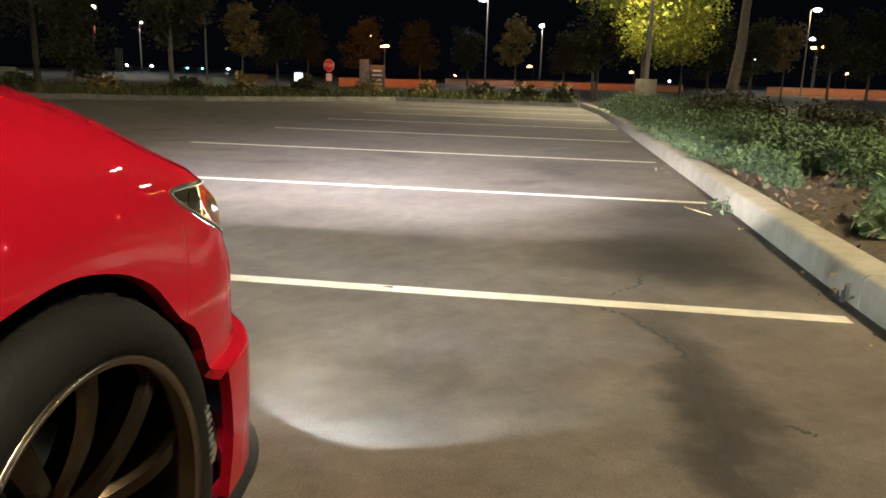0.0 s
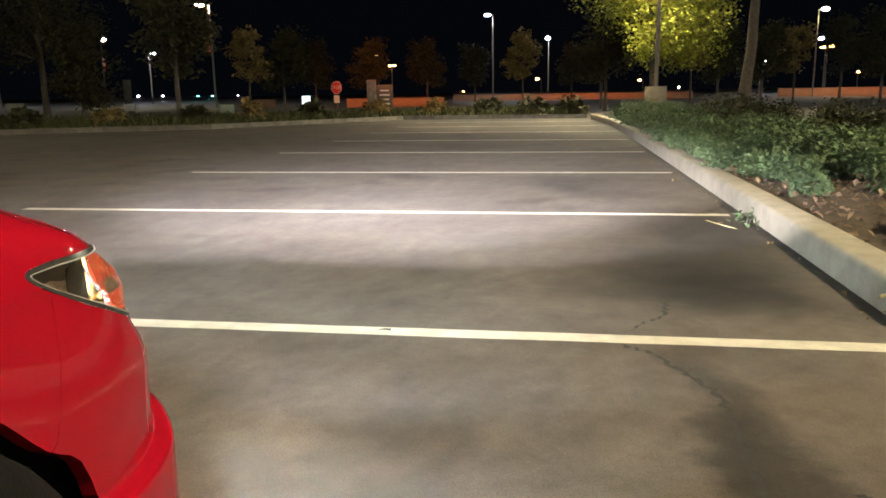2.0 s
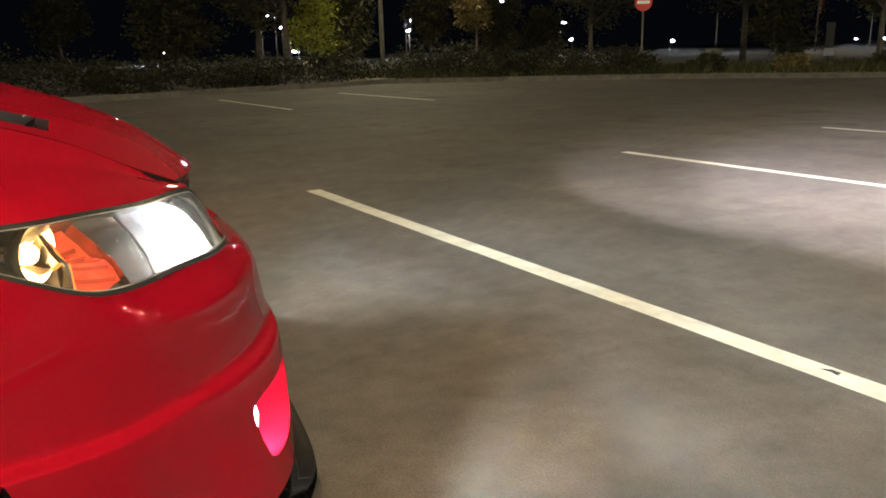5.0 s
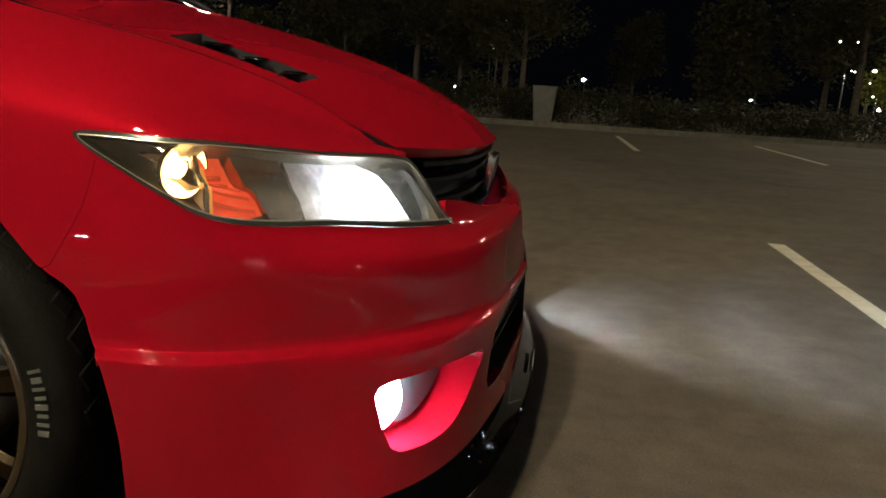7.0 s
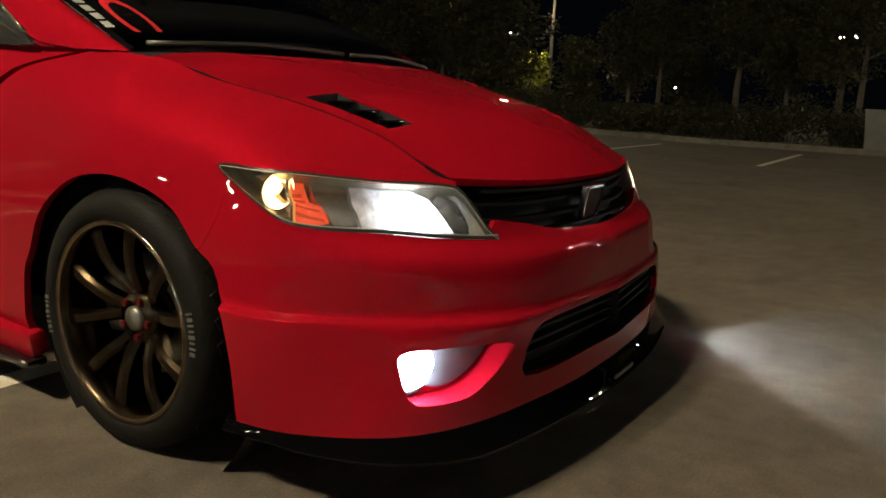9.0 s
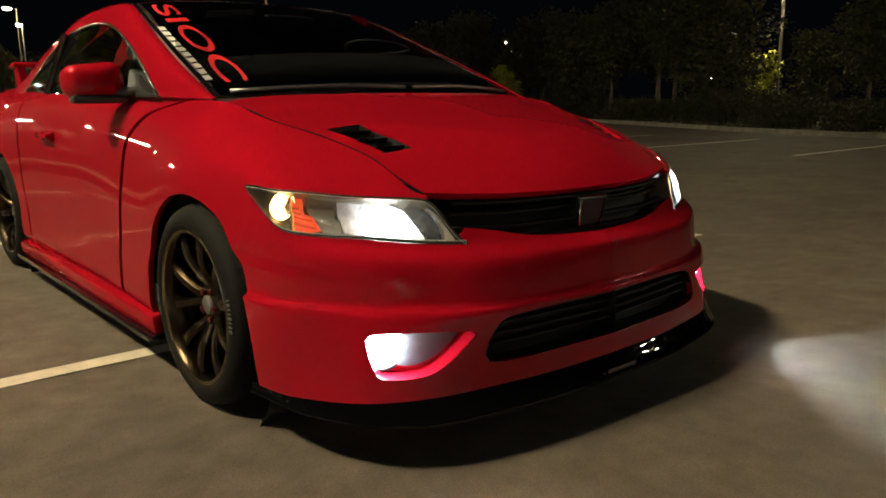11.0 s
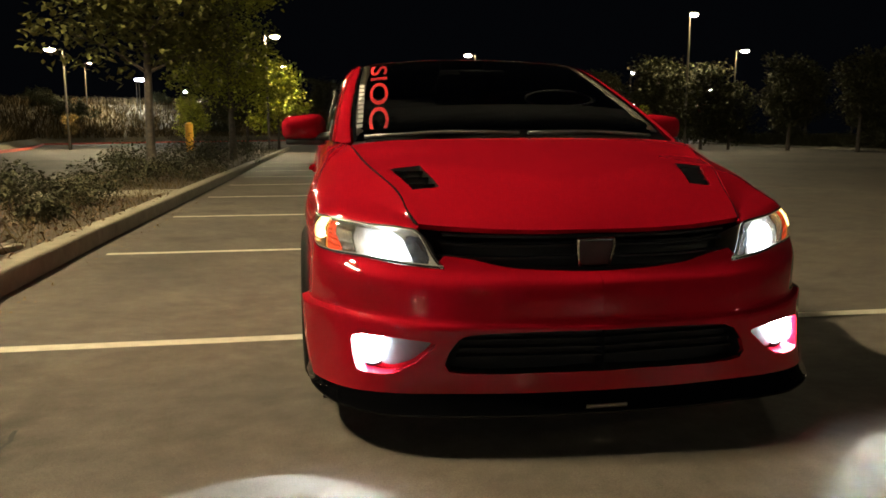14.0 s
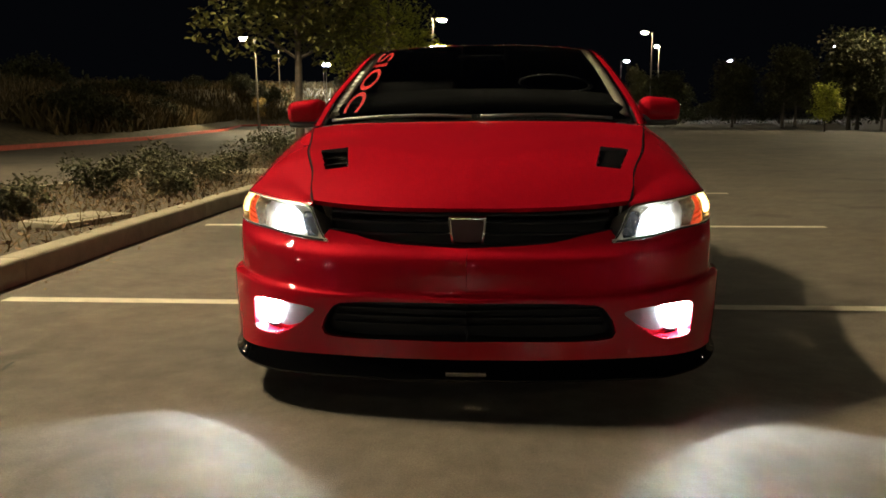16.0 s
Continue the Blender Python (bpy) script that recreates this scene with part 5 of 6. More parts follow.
def shrink(poly, gap, surface):
    """Moves a loop inwards by about gap metres on the surface."""
    poly = np.asarray(poly, float)
    area = np.sum(poly[:, 0] * np.roll(poly[:, 1], -1) - np.roll(poly[:, 0], -1) * poly[:, 1])
    t = np.roll(poly, -1, 0) - np.roll(poly, 1, 0)
    n = np.stack([-t[:, 1], t[:, 0]], 1) * np.sign(area)
    e = 0.03
    su = np.linalg.norm(surface(poly + (e, 0)) - surface(poly - (e, 0)), axis=1) / (2 * e) + 1e-6
    sv = np.linalg.norm(surface(poly + (0, e)) - surface(poly - (0, e)), axis=1) / (2 * e) + 1e-6
    n = n / np.stack([su, sv], 1)
    ln = np.sqrt((n[:, 0] * su) ** 2 + (n[:, 1] * sv) ** 2)
    return poly + n * (gap / np.maximum(ln, 1e-9))[:, None]


def cut_sheet(surface, outline, holes=(), step=0.022, scale=(0.27, 0.11), depth=0.0, rim=0.02, mirror=False, both=False):
    """Verts, faces and normals of a piece of a surface inside an outline with holes, with a folded rim all round.
    depth moves the sheet inwards; mirror makes the other side's piece; both joins the two halves."""
    from mathutils.geometry import delaunay_2d_cdt
    scale = np.array(scale)
    loops = [resample(np.asarray(outline, float), step, scale)] + [resample(np.asarray(h, float), step, scale) for h in holes]
    lo, hi = loops[0].min(0), loops[0].max(0)
    us = np.arange(lo[0], hi[0], step / scale[0])
    vs = np.arange(lo[1], hi[1], step / scale[1])
    gu, gv = np.meshgrid(us, vs, indexing="ij")
    g = np.stack([gu.ravel(), gv.ravel()], 1)
    edge = np.concatenate(loops)
    keep = inside(loops[0], g)
    for h in loops[1:]:
        keep &= ~inside(h, g)
    g = g[keep]
    if len(g):
        near = np.array([np.min(np.sum(((edge - q) * scale) ** 2, 1)) for q in g])
        g = g[near > (0.45 * step) ** 2]
    pts = np.concatenate([edge, g])
    es, k = [], 0
    for lp in loops:
        n = len(lp)
        es += [(k + i, k + (i + 1) % n) for i in range(n)]
        k += n
    vo, eo, fo, *_ = delaunay_2d_cdt([Vector(p * scale) for p in pts], es, [], 0, 1e-7)
    uv = np.array([(v.x, v.y) for v in vo]) / scale
    f = np.array([tuple(q) for q in fo if len(q) == 3])
    c = uv[f].mean(1)
    ok = inside(loops[0], c)
    for h in loops[1:]:
        ok &= ~inside(h, c)
    f = f[ok][:, ::-1]
    nrm = normals_of(surface, uv)
    xyz = surface(uv) - nrm * depth
    # folded rim
    cnt = {}
    for t in f:
        for a, b in ((t[0], t[1]), (t[1], t[2]), (t[2], t[0])):
            cnt[(a, b)] = cnt.get((a, b), 0) + 1
    border = [e for e in cnt if (e[1], e[0]) not in cnt]
    V, N, F = [tuple(p) for p in xyz], [tuple(n) for n in nrm], [tuple(t) for t in f]
    if rim:
        for a, b in border:
            k = len(V)
            pa, pb = xyz[a], xyz[b]
            if abs(pa[0]) < 1e-4 and abs(pb[0]) < 1e-4:
                continue
            qa, qb = pa - nrm[a] * rim, pb - nrm[b] * rim
            fn = np.cross(pb - pa, qa - pa)
            fn = -fn / (np.linalg.norm(fn) + 1e-12)
            V += [tuple(pa), tuple(pb), tuple(qb), tuple(qa)]
            N += [tuple(fn)] * 4
            F.append((k, k + 3, k + 2, k + 1))
    V, N = np.array(V), np.array(N)
    if mirror or both:
        MV, MN, MF = V * (-1, 1, 1), N * (-1, 1, 1), [tuple(reversed(q)) for q in F]
        if mirror:
            return MV, MF, MN
        k = len(V)
        return np.concatenate([V, MV]), F + [tuple(i + k for i in q) for q in MF], np.concatenate([N, MN])
    return V, F, N


def wall_between(surface, loop, d0, d1, mirror=False):
    """The walls of a recess: a loop on a surface carried inwards from depth d0 to d1."""
    loop = np.asarray(loop, float)
    p, n = surface(loop), normals_of(surface, loop)
    a, b = p - n * d0, p - n * d1
    if mirror:
        a, b = a * (-1, 1, 1), b * (-1, 1, 1)
    k = len(loop)
    return np.concatenate([a, b]), [(i, (i + 1) % k, k + (i + 1) % k, k + i) for i in range(k)]


def coons(c0, c1, d0, d1):
    """A surface over s, t in 0..1 from four edge curves: c0(s) at t=0, c1(s) at t=1, d0(t) at s=0, d1(t) at s=1."""
    def f(st):
        st = np.clip(np.atleast_2d(np.asarray(st, float)), 0, 1)
        s, t = st[:, 0], st[:, 1]
        S, T = s[:, None], t[:, None]
        lc = (1 - T) * c0(s) + T * c1(s)
        ld = (1 - S) * d0(t) + S * d1(t)
        z, o = np.zeros(1), np.ones(1)
        b = (1 - S) * (1 - T) * c0(z) + S * (1 - T) * c0(o) + (1 - S) * T * c1(z) + S * T * c1(o)
        return lc + ld - b
    return f


def curve(points):
    g = natural_spline(points)
    n = len(points) - 1
    return lambda s: g(np.asarray(s) * n)


SQUARE = np.array([(0, 0), (1, 0), (1, 1), (0, 1)], float)

# bonnet: front edge, cowl, centre line and shut line
_nose = [flank([(u, 6.0)])[0] for u in (0, .75, 1.5, 2.25, 3.05)]
_shut = [flank([(u, 8.0)])[0] for u in (3.05, 3.6, 4.2, 4.8, 5.4, 6.0, 6.6, 7.2, 7.8)]
_shut[0] = _nose[-1]
bonnet = coons(curve(_nose), curve([(0, .0, .957), (.2, -.005, .956), (.4, -.03, .953), (.58, -.075, .947), tuple(_shut[-1])]),
               curve([(0, .835, .672), (0, .775, .728), (0, .68, .783), (0, .56, .832), (0, .43, .870), (0, .28, .904), (0, .13, .934), (0, .0, .957)]), curve(_shut))


def on_bonnet(points):
    s, t = np.meshgrid(np.linspace(0, 1, 161), np.linspace(0, 1, 161), indexing="ij")
    st = np.stack([s.ravel(), t.ravel()], 1)
    p = bonnet(st)
    return np.array([st[int(np.argmin((p[:, 0] - x) ** 2 + (p[:, 1] - y) ** 2))] for x, y in points])


def build_car():
    car = new("sports_coupe")
    tagged(car, "glossy red two-door coupe with lit headlights parked across stall lines", "car")

    # outlines of the openings in the nose
    lamp_hole = rounded([(6.03, 5.80), (5.84, 5.96), (5.42, 5.97), (4.85, 5.94), (4.39, 5.90), (3.96, 5.88), (3.55, 5.90), (3.24, 5.89), (3.06, 5.83), (2.78, 5.56), (2.52, 5.28), (2.32, 5.05), (2.31, 5.00),
                         (2.44, 4.99), (2.83, 5.01), (3.40, 5.03), (3.79, 5.05), (4.12, 5.05), (4.42, 5.01), (4.73, 4.97), (5.06, 4.94), (5.39, 4.96), (5.72, 5.08), (5.93, 5.38)], 4)
    fog_hole = rounded([(4.09, 1.46), (3.61, 1.53), (3.06, 1.54), (2.45, 1.48), (2.63, 1.24), (2.89, .96), (3.21, .68), (3.64, .62), (3.90, .68), (4.0, .92), (4.07, 1.16)], 4)
    low_half = np.array([(-.2, 1.84), (.5, 1.83), (.92, 1.81), (1.5, 1.78), (1.84, 1.72), (2.02, 1.60), (2.2, 1.30), (2.28, 1.0), (2.2, .78), (1.9, .70), (1.46, .68), (.6, .70), (-.2, .70)])
    grille_half = np.array([(-.2, 6.3), (3.0, 6.3), (2.92, 5.86), (2.62, 5.66), (2.36, 5.34), (2.1, 5.31), (1.79, 5.27), (1.6, 5.22), (1.17, 5.10), (.65, 5.0), (.12, 4.92), (-.2, 4.92)])
    arch_uv = on_side([(.432, .165), (.428, .265), (.415, .38), (.37, .46), (.307, .529), (.229, .595), (.116, .640), (-.004, .652), (-.141, .618), (-.265, .528), (-.335, .409), (-.36, .28), (-.365, .18)])
    arch_uv = np.concatenate([[(arch_uv[0, 0] - .01, -.3)], rounded(arch_uv, 4, False), [(arch_uv[-1, 0], -.3)]])
    rear_arch = [(-2.25, .10), (-2.265, .25)] + [(-2.645 + .375 * math.cos(a), .28 + .375 * math.sin(a)) for a in np.linspace(0.1, math.pi - 0.1, 26)] + [(-3.025, .25), (-3.04, .10)]
    rear_uv = on_side(rear_arch)
    rear_uv[0, 1] = rear_uv[-1, 1] = -0.3

    def panel(name, outline, holes=(), both=False, mat=PAINT, label="", rim=0.018, parent=car):
        made = []
        for m in ((False,) if both else (False, True)):
            v, f, n = cut_sheet(flank, outline, holes, rim=rim, mirror=m, both=both)
            made.append(mesh_object(name, v, f, mat, parent, label, normals=n))
        return made

    # panels
    front = np.array([(0, 0), (6.4, 0), (6.4, 3.7), (6.20, 3.95), (6.06, 4.6), (5.97, 5.28), (5.85, 5.5), (4.5, 5.4), (2.8, 5.3), (2.56, 5.16), (2.44, 5.18), (2.28, 5.45), (2.0, 5.6), (0, 5.6)], float)
    panel("front_bumper", front, [lamp_hole, fog_hole, low_half, grille_half, arch_uv], both=True, label="red bumper with moulded lip step")
    wing = np.array([(6.403, 0), (8.45, 0), (8.45, 2), (8.42, 4), (8.38, 6), (8.28, 7), (8.12, 7.97), (7, 7.97), (5.5, 7.97), (4, 7.97), (3.15, 7.97), (3.06, 6.6), (3.04, 5.98),
                     (3.1, 5.7), (4.5, 5.6), (5.853, 5.504), (5.973, 5.283), (6.063, 4.6), (6.203, 3.953), (6.403, 3.706)], float)
    panel("front_wing", wing, [arch_uv, lamp_hole])
    door = np.array([(8.50, .35), (10.75, .35), (10.85, 2), (10.95, 4), (11.0, 6), (11.0, 7.97), (8.17, 7.97), (8.33, 7), (8.43, 6), (8.47, 4), (8.50, 2)], float)
    doors = panel("door", door)
    tail = np.array([(10.80, .35), (11.2, 0.0), (16, 0), (16, 7.97), (11.05, 7.97), (11.05, 6), (11.0, 4), (10.90, 2)], float)
    panel("rear_quarter", tail, [rear_uv])
    for d, s in zip(doors, (1, -1)):
        bm = bmesh.new()
        box(bm, (.028, .20, .026), (s * .902, -1.62, .775), bevel=.009)
        box(bm, (.02, .16, .045), (s * .887, -1.60, .772), bevel=.008)
        part("door_handle", bm, PAINT, d)
    # sills
    for s in (1, -1):
        bm = bmesh.new()
        box(bm, (.055, 1.93, .075), (s * .888, -1.30, .165), (0, s * 8, 0), bevel=.018)
        part("side_skirt", bm, PAINT, car, "red side skirt")
        bm = bmesh.new()
        box(bm, (.06, 1.95, .022), (s * .905, -1.30, .118), bevel=.007)
        part("skirt_blade", bm, GLOSSBLACK, car, "black side splitter")

    # bonnet with two vents
    vent = on_bonnet([(.600, .335), (.545, .345), (.490, .340), (.452, .545), (.500, .555), (.540, .535)])
    vent = np.array([vent[0], vent[2], vent[3], vent[5]])
    hood_out = np.array([(0, .012), (.5, .012), (.984, .02), (.986, .2), (.987, .5), (.988, .99), (.5, .99), (0, .99)], float)
    v, f, n = cut_sheet(bonnet, hood_out, [vent], step=.022, scale=(.62, .85), rim=.02, both=True)
    # facing up
    if np.mean(n[:, 2]) < 0:
        n, f = -n, [tuple(reversed(q)) for q in f]
    hood = mesh_object("bonnet", v, f, PAINT, car, "red bonnet with two black vents", normals=n)
    for s in (1, -1):
        p = bonnet(vent) * (s, 1, 1)
        bm = bmesh.new()
        low = [bm.verts.new(Vector(q) - Vector((0, 0, .055))) for q in p]
        bm.faces.new(low)
        for i in range(4):
            a, b = p[i], p[(i + 1) % 4]
            bm.faces.new([bm.verts.new(Vector(a)), bm.verts.new(Vector(b)), bm.verts.new(Vector(b) - Vector((0, 0, .055))), bm.verts.new(Vector(a) - Vector((0, 0, .055)))])
        part("bonnet_vent", bm, BLACK, hood, "black recessed vent", smooth=False)
        for k in range(3):
            t = (k + 0.6) / 3.2
            a, b = p[0] + (p[3] - p[0]) * t, p[1] + (p[2] - p[1]) * t
            bm = bmesh.new()
            c = (Vector(a) + Vector(b)) / 2 - Vector((0, 0, .012))
            box(bm, ((Vector(a) - Vector(b)).length * .96, .045, .006), c, (-32, 0, math.degrees(math.atan2(*(Vector(b) - Vector(a)).yx)) if s > 0 else math.degrees(math.atan2(*(Vector(b) - Vector(a)).yx))), bevel=.002)
            part("vent_louvre", bm, GLOSSBLACK, hood)

    # dark shut lines beside the bonnet
    line = curve(_shut)(np.linspace(.015, .985, 40))
    for s in (1, -1):
        mesh_object("bonnet_seal", *sweep([q * (s, 1, 1) + (-s * .004, 0, -.0055) for q in line], .0055, 6), CABIN, hood, "dark bonnet shut line")

    # dark inner structure, so that gaps and openings look into the dark
    bm = bmesh.new()
    box(bm, (1.30, .50, .30), (0, .50, .36), bevel=.10, segs=4)
    box(bm, (1.05, .6, .26), (0, .30, .60), bevel=.08, segs=3)
    box(bm, (1.2, 3.2, .10), (0, -1.5, .22), bevel=.02)
    box(bm, (1.66, 1.85, .35), (0, -1.30, .42), bevel=.05)
    box(bm, (1.2, 1.0, .5), (0, -2.85, .62), bevel=.1)
    part("underbody", bm, CABIN, car, "dark engine bay and floor")
    for s in (1, -1):
        for y in (.052, -2.645):
            vv, ff = lathe([(.34, .0), (.395, .0), (.405, .17), (.40, .20)], 40)
            vv = [(s * (.66 + a), y + b, .285 + c) for a, b, c in vv if True]
            mesh_object("wheel_arch_liner", vv, ff, BLACK, car)

    # grille
    gl = grille_half[:, :].copy()
    gl[:, 0] = np.maximum(gl[:, 0], 0)
    gl[:, 1] = np.minimum(gl[:, 1], 5.97)
    gl2 = np.array([(0, 5.97), (1, 5.97), (2, 5.97)] + [tuple(q) for q in gl[2:]])
    v, f, n = cut_sheet(flank, gl2, depth=.075, rim=0, both=True)
    grille = mesh_object("grille", v, f, GRILLE, car, "black honeycomb upper grille", normals=n)
    for k, vv in enumerate((5.15, 5.38, 5.62, 5.85)):
        us = np.linspace(0, 2.55 if k else 1.7, 16)
        pl = flank(np.stack([us, np.full(16, vv)], 1)) - normals_of(flank, np.stack([us, np.full(16, vv)], 1)) * (.05 if k < 3 else .03)
        pts = np.concatenate([pl[::-1] * (-1, 1, 1), pl[1:]])
        verts, faces = [], []
        for q in pts:
            verts += [q + (0, .012, .004), q + (0, .012, -.004), q + (0, -.012, -.004), q + (0, -.012, .004)]
        for i in range(len(pts) - 1):
            for j in range(4):
                faces.append((4 * i + j, 4 * i + (j + 1) % 4, 4 * i + 4 + (j + 1) % 4, 4 * i + 4 + j))
        mesh_object("grille_bar", verts, faces, GRILLE, grille, smooth=False)
    # badge: plain rounded chrome frame with a red field
    bm = bmesh.new()
    outer = [(-.062, .040), (-.045, .047), (.045, .047), (.062, .040), (.054, -.030), (.040, -.044), (-.040, -.044), (-.054, -.030)]
    outer = rounded(outer, 3)
    for d, sc, mat, nm, lb in ((.0, 1.0, SMOKE, "badge_frame", "chrome badge frame"), (.004, .89, REDCLOTH, "badge_field", "dark red badge field")):
        bm = bmesh.new()
        ring = [bm.verts.new((x * sc, d, z * sc)) for x, z in outer]
        if nm == "badge_field":
            bm.faces.new(ring)
        else:
            inner = [bm.verts.new((x * .89, .002, z * .87)) for x, z in outer]
            back = [bm.verts.new((x * 1.02, -.014, z * 1.02)) for x, z in outer]
            m = len(ring)
            for i in range(m):
                bm.faces.new((ring[i], ring[(i + 1) % m], inner[(i + 1) % m], inner[i]))
                bm.faces.new((ring[(i + 1) % m], ring[i], back[i], back[(i + 1) % m]))
        if nm == "badge_field":
            for vtx in bm.verts:
                vtx.co.y = -.004
        bmesh.ops.transform(bm, matrix=pose(0, .835, .601, -9, 0, 0), verts=bm.verts[:])
        part(nm, bm, mat, grille, lb, angle=50)

    # lower grille
    lg = low_half.copy()
    lg[:, 0] = np.maximum(lg[:, 0], 0)
    v, f, n = cut_sheet(flank, lg, depth=.07, rim=0, both=True)
    lower = mesh_object("lower_grille", v, f, GRILLE, car, "black lower intake", normals=n)
    for m in (False, True):
        mesh_object("intake_side", *wall_between(flank, lg, .004, .09, m), GRILLE, lower)
    for k, vv in enumerate((1.15, 1.35, 1.55, 1.75, 1.92)):
        top_u = float(on_nose([(.42 + .035 * (4 - k) / 4, .28 + .10 * k / 4)])[0, 0])
        us = np.linspace(0, top_u, 16)
        uvs = np.stack([us, np.full(16, vv)], 1)
        pl = flank(uvs) - normals_of(flank, uvs) * .035
        pts = np.concatenate([pl[::-1] * (-1, 1, 1), pl[1:]])
        verts, faces = [], []
        for q in pts:
            verts += [q + (0, .014, .003), q + (0, .014, -.003), q + (0, -.014, -.003), q + (0, -.014, .003)]
        for i in range(len(pts) - 1):
            for j in range(4):
                faces.append((4 * i + j, 4 * i + (j + 1) % 4, 4 * i + 4 + (j + 1) % 4, 4 * i + 4 + j))
        mesh_object("grille_slat", verts, faces, GRILLE, lower, smooth=False)

    # headlights
    q = np.array([(5.40, 5.48)])
    lit_bowl(MARKERBOWL, 0.8, 16.0, 0.060, tuple((flank(q) - normals_of(flank, q) * .054)[0]))
    for s in (1, -1):
        m = s < 0
        inner = shrink(lamp_hole, .004, flank)
        v, f, n = cut_sheet(flank, inner, depth=.002, rim=0, mirror=m)
        lampshell = mesh_object("headlight", *wall_between(flank, lamp_hole, .001, .10, m), HOUSING, car, "clear headlight with amber marker and lit low beam")
        lens = mesh_object("headlight_lens", v, f, LENS, lampshell, "slightly hazed clear plastic lens", normals=n)
        lens.visible_shadow = False
        v, f, n = cut_sheet(flank, lamp_hole, depth=.10, rim=0, mirror=m)
        mesh_object("housing", v, f, HOUSING, lampshell, "dark headlight housing", normals=n)
        # rim seal
        seal_in = shrink(lamp_hole, .007, flank)
        pa, pb = flank(lamp_hole) * (s, 1, 1), flank(seal_in) * (s, 1, 1)
        k = len(pa)
        nn = normals_of(flank, lamp_hole) * (s, 1, 1)
        mesh_object("lens_border", np.concatenate([pa + nn * .001, pb + nn * .0015]), [(i, (i + 1) % k, k + (i + 1) % k, k + i) for i in range(k)], LAMPEDGE, lampshell)

        def insert(name, loop, depth, mat, label, soft=True):
            loop = rounded(loop, 4) if soft else np.array(loop, float)
            v, f, n = cut_sheet(flank, loop, depth=depth, rim=.03, mirror=m)
            return mesh_object(name, v, f, mat, lampshell, label, normals=n)
        insert("marker_backing", [(5.785, 5.62), (5.645, 5.84), (5.325, 5.93), (5.105, 5.93), (5.075, 5.01), (5.345, 5.01), (5.685, 5.22)], .066, MARKERBACK, "brown lit backing of the marker", False)
        insert("marker_divider", [(5.085, 5.93), (5.025, 5.93), (5.005, 5.01), (5.065, 5.01)], .050, SMOKE, "thin smoked divider", False)
        insert("amber_edge", [(5.020, 5.82), (4.980, 5.82), (4.960, 5.01), (5.000, 5.01)], .053, AMBEREDGE, "yellow reflector edge with an added glow", False)
        amber = insert("amber_reflector", [(5.005, 5.93), (4.805, 5.93), (4.705, 5.60), (4.505, 5.12), (4.745, 5.01), (4.985, 5.01)], .058, AMBER, "red-orange reflector with an added glow", False)
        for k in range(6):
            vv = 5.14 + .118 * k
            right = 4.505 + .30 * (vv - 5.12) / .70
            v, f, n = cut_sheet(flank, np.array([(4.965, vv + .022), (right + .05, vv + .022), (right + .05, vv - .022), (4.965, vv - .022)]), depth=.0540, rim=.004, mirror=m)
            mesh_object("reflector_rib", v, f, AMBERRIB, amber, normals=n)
        insert("chrome_divider", [(4.74, 5.93), (4.34, 5.93), (4.28, 5.5), (4.20, 5.12), (4.44, 5.01), (4.62, 5.5)], .046, SMOKE, "smoked chrome divider", False)
        insert("low_beam_bowl", [(4.30, 5.93), (3.66, 5.93), (3.36, 5.68), (2.94, 5.10), (3.6, 5.01), (4.14, 5.01), (4.24, 5.5)], .048, BOWLLIT, "lit chrome low beam bowl", False)
        insert("low_beam_reflector", [(3.92, 5.72), (3.62, 5.76), (3.38, 5.62), (2.96, 5.10), (3.4, 5.09), (3.86, 5.12), (3.96, 5.4)], .036, XENON, "glowing low beam reflector")
        insert("high_beam_reflector", [(3.34, 5.78), (3.10, 5.76), (2.70, 5.40), (2.60, 5.12), (2.92, 5.01), (3.12, 5.3)], .060, CHROME, "chrome high beam bowl")
        insert("high_beam_recess", [(3.32, 5.74), (3.10, 5.72), (2.76, 5.42), (2.68, 5.18), (2.92, 5.12), (3.10, 5.28)], .052, HIGHBOWL, "dark high beam bowl")
        insert("inner_bezel", [(3.02, 5.70), (2.84, 5.58), (2.56, 5.30), (2.40, 5.01), (2.64, 5.01), (2.66, 5.30), (2.80, 5.48)], .030, LAMPCHROME, "satin chrome inner bezel", False)
        bead_in = shrink(lamp_hole, .0088, flank)
        pc = flank(bead_in) * (s, 1, 1)
        mesh_object("lens_bead", np.concatenate([pb + nn * .0016, pc + nn * .0019]), [(i, (i + 1) % k2, k2 + (i + 1) % k2, k2 + i) for k2 in (len(pb),) for i in range(k2)], LAMPCHROME, lampshell, "bright bead round the lens")
        # side marker: a forward-facing dish with a bulb
        q = np.array([(5.43, 5.50)])
        p = flank(q)[0] - normals_of(flank, q)[0] * .052
        turn = pose(s * p[0], p[1], p[2], 0, 0, 90 - s * 40)
        vv, ff = lathe([(.004, -.027), (.016, -.023), (.026, -.011), (.032, .004)], 28)
        mesh_object("marker_dish", [tuple(turn @ Vector((a, b * .90, c_ * 1.05))) for a, b, c_ in vv], ff, MARKERBOWL, lampshell, "glowing marker dish")
        vv, ff = lathe([(.003, -.030), (.018, -.026), (.028, -.013), (.034, .004), (.032, .005)], 28)
        mesh_object("dish_shell", [tuple(turn @ Vector((a, b * .90, c_ * 1.05))) for a, b, c_ in vv], ff, LAMPEDGE, lampshell, "dark dish back")
        vv, ff = lathe([(0.001, .006), (.006, .004), (.009, -.002), (.009, -.020), (.0, -.022)], 16)
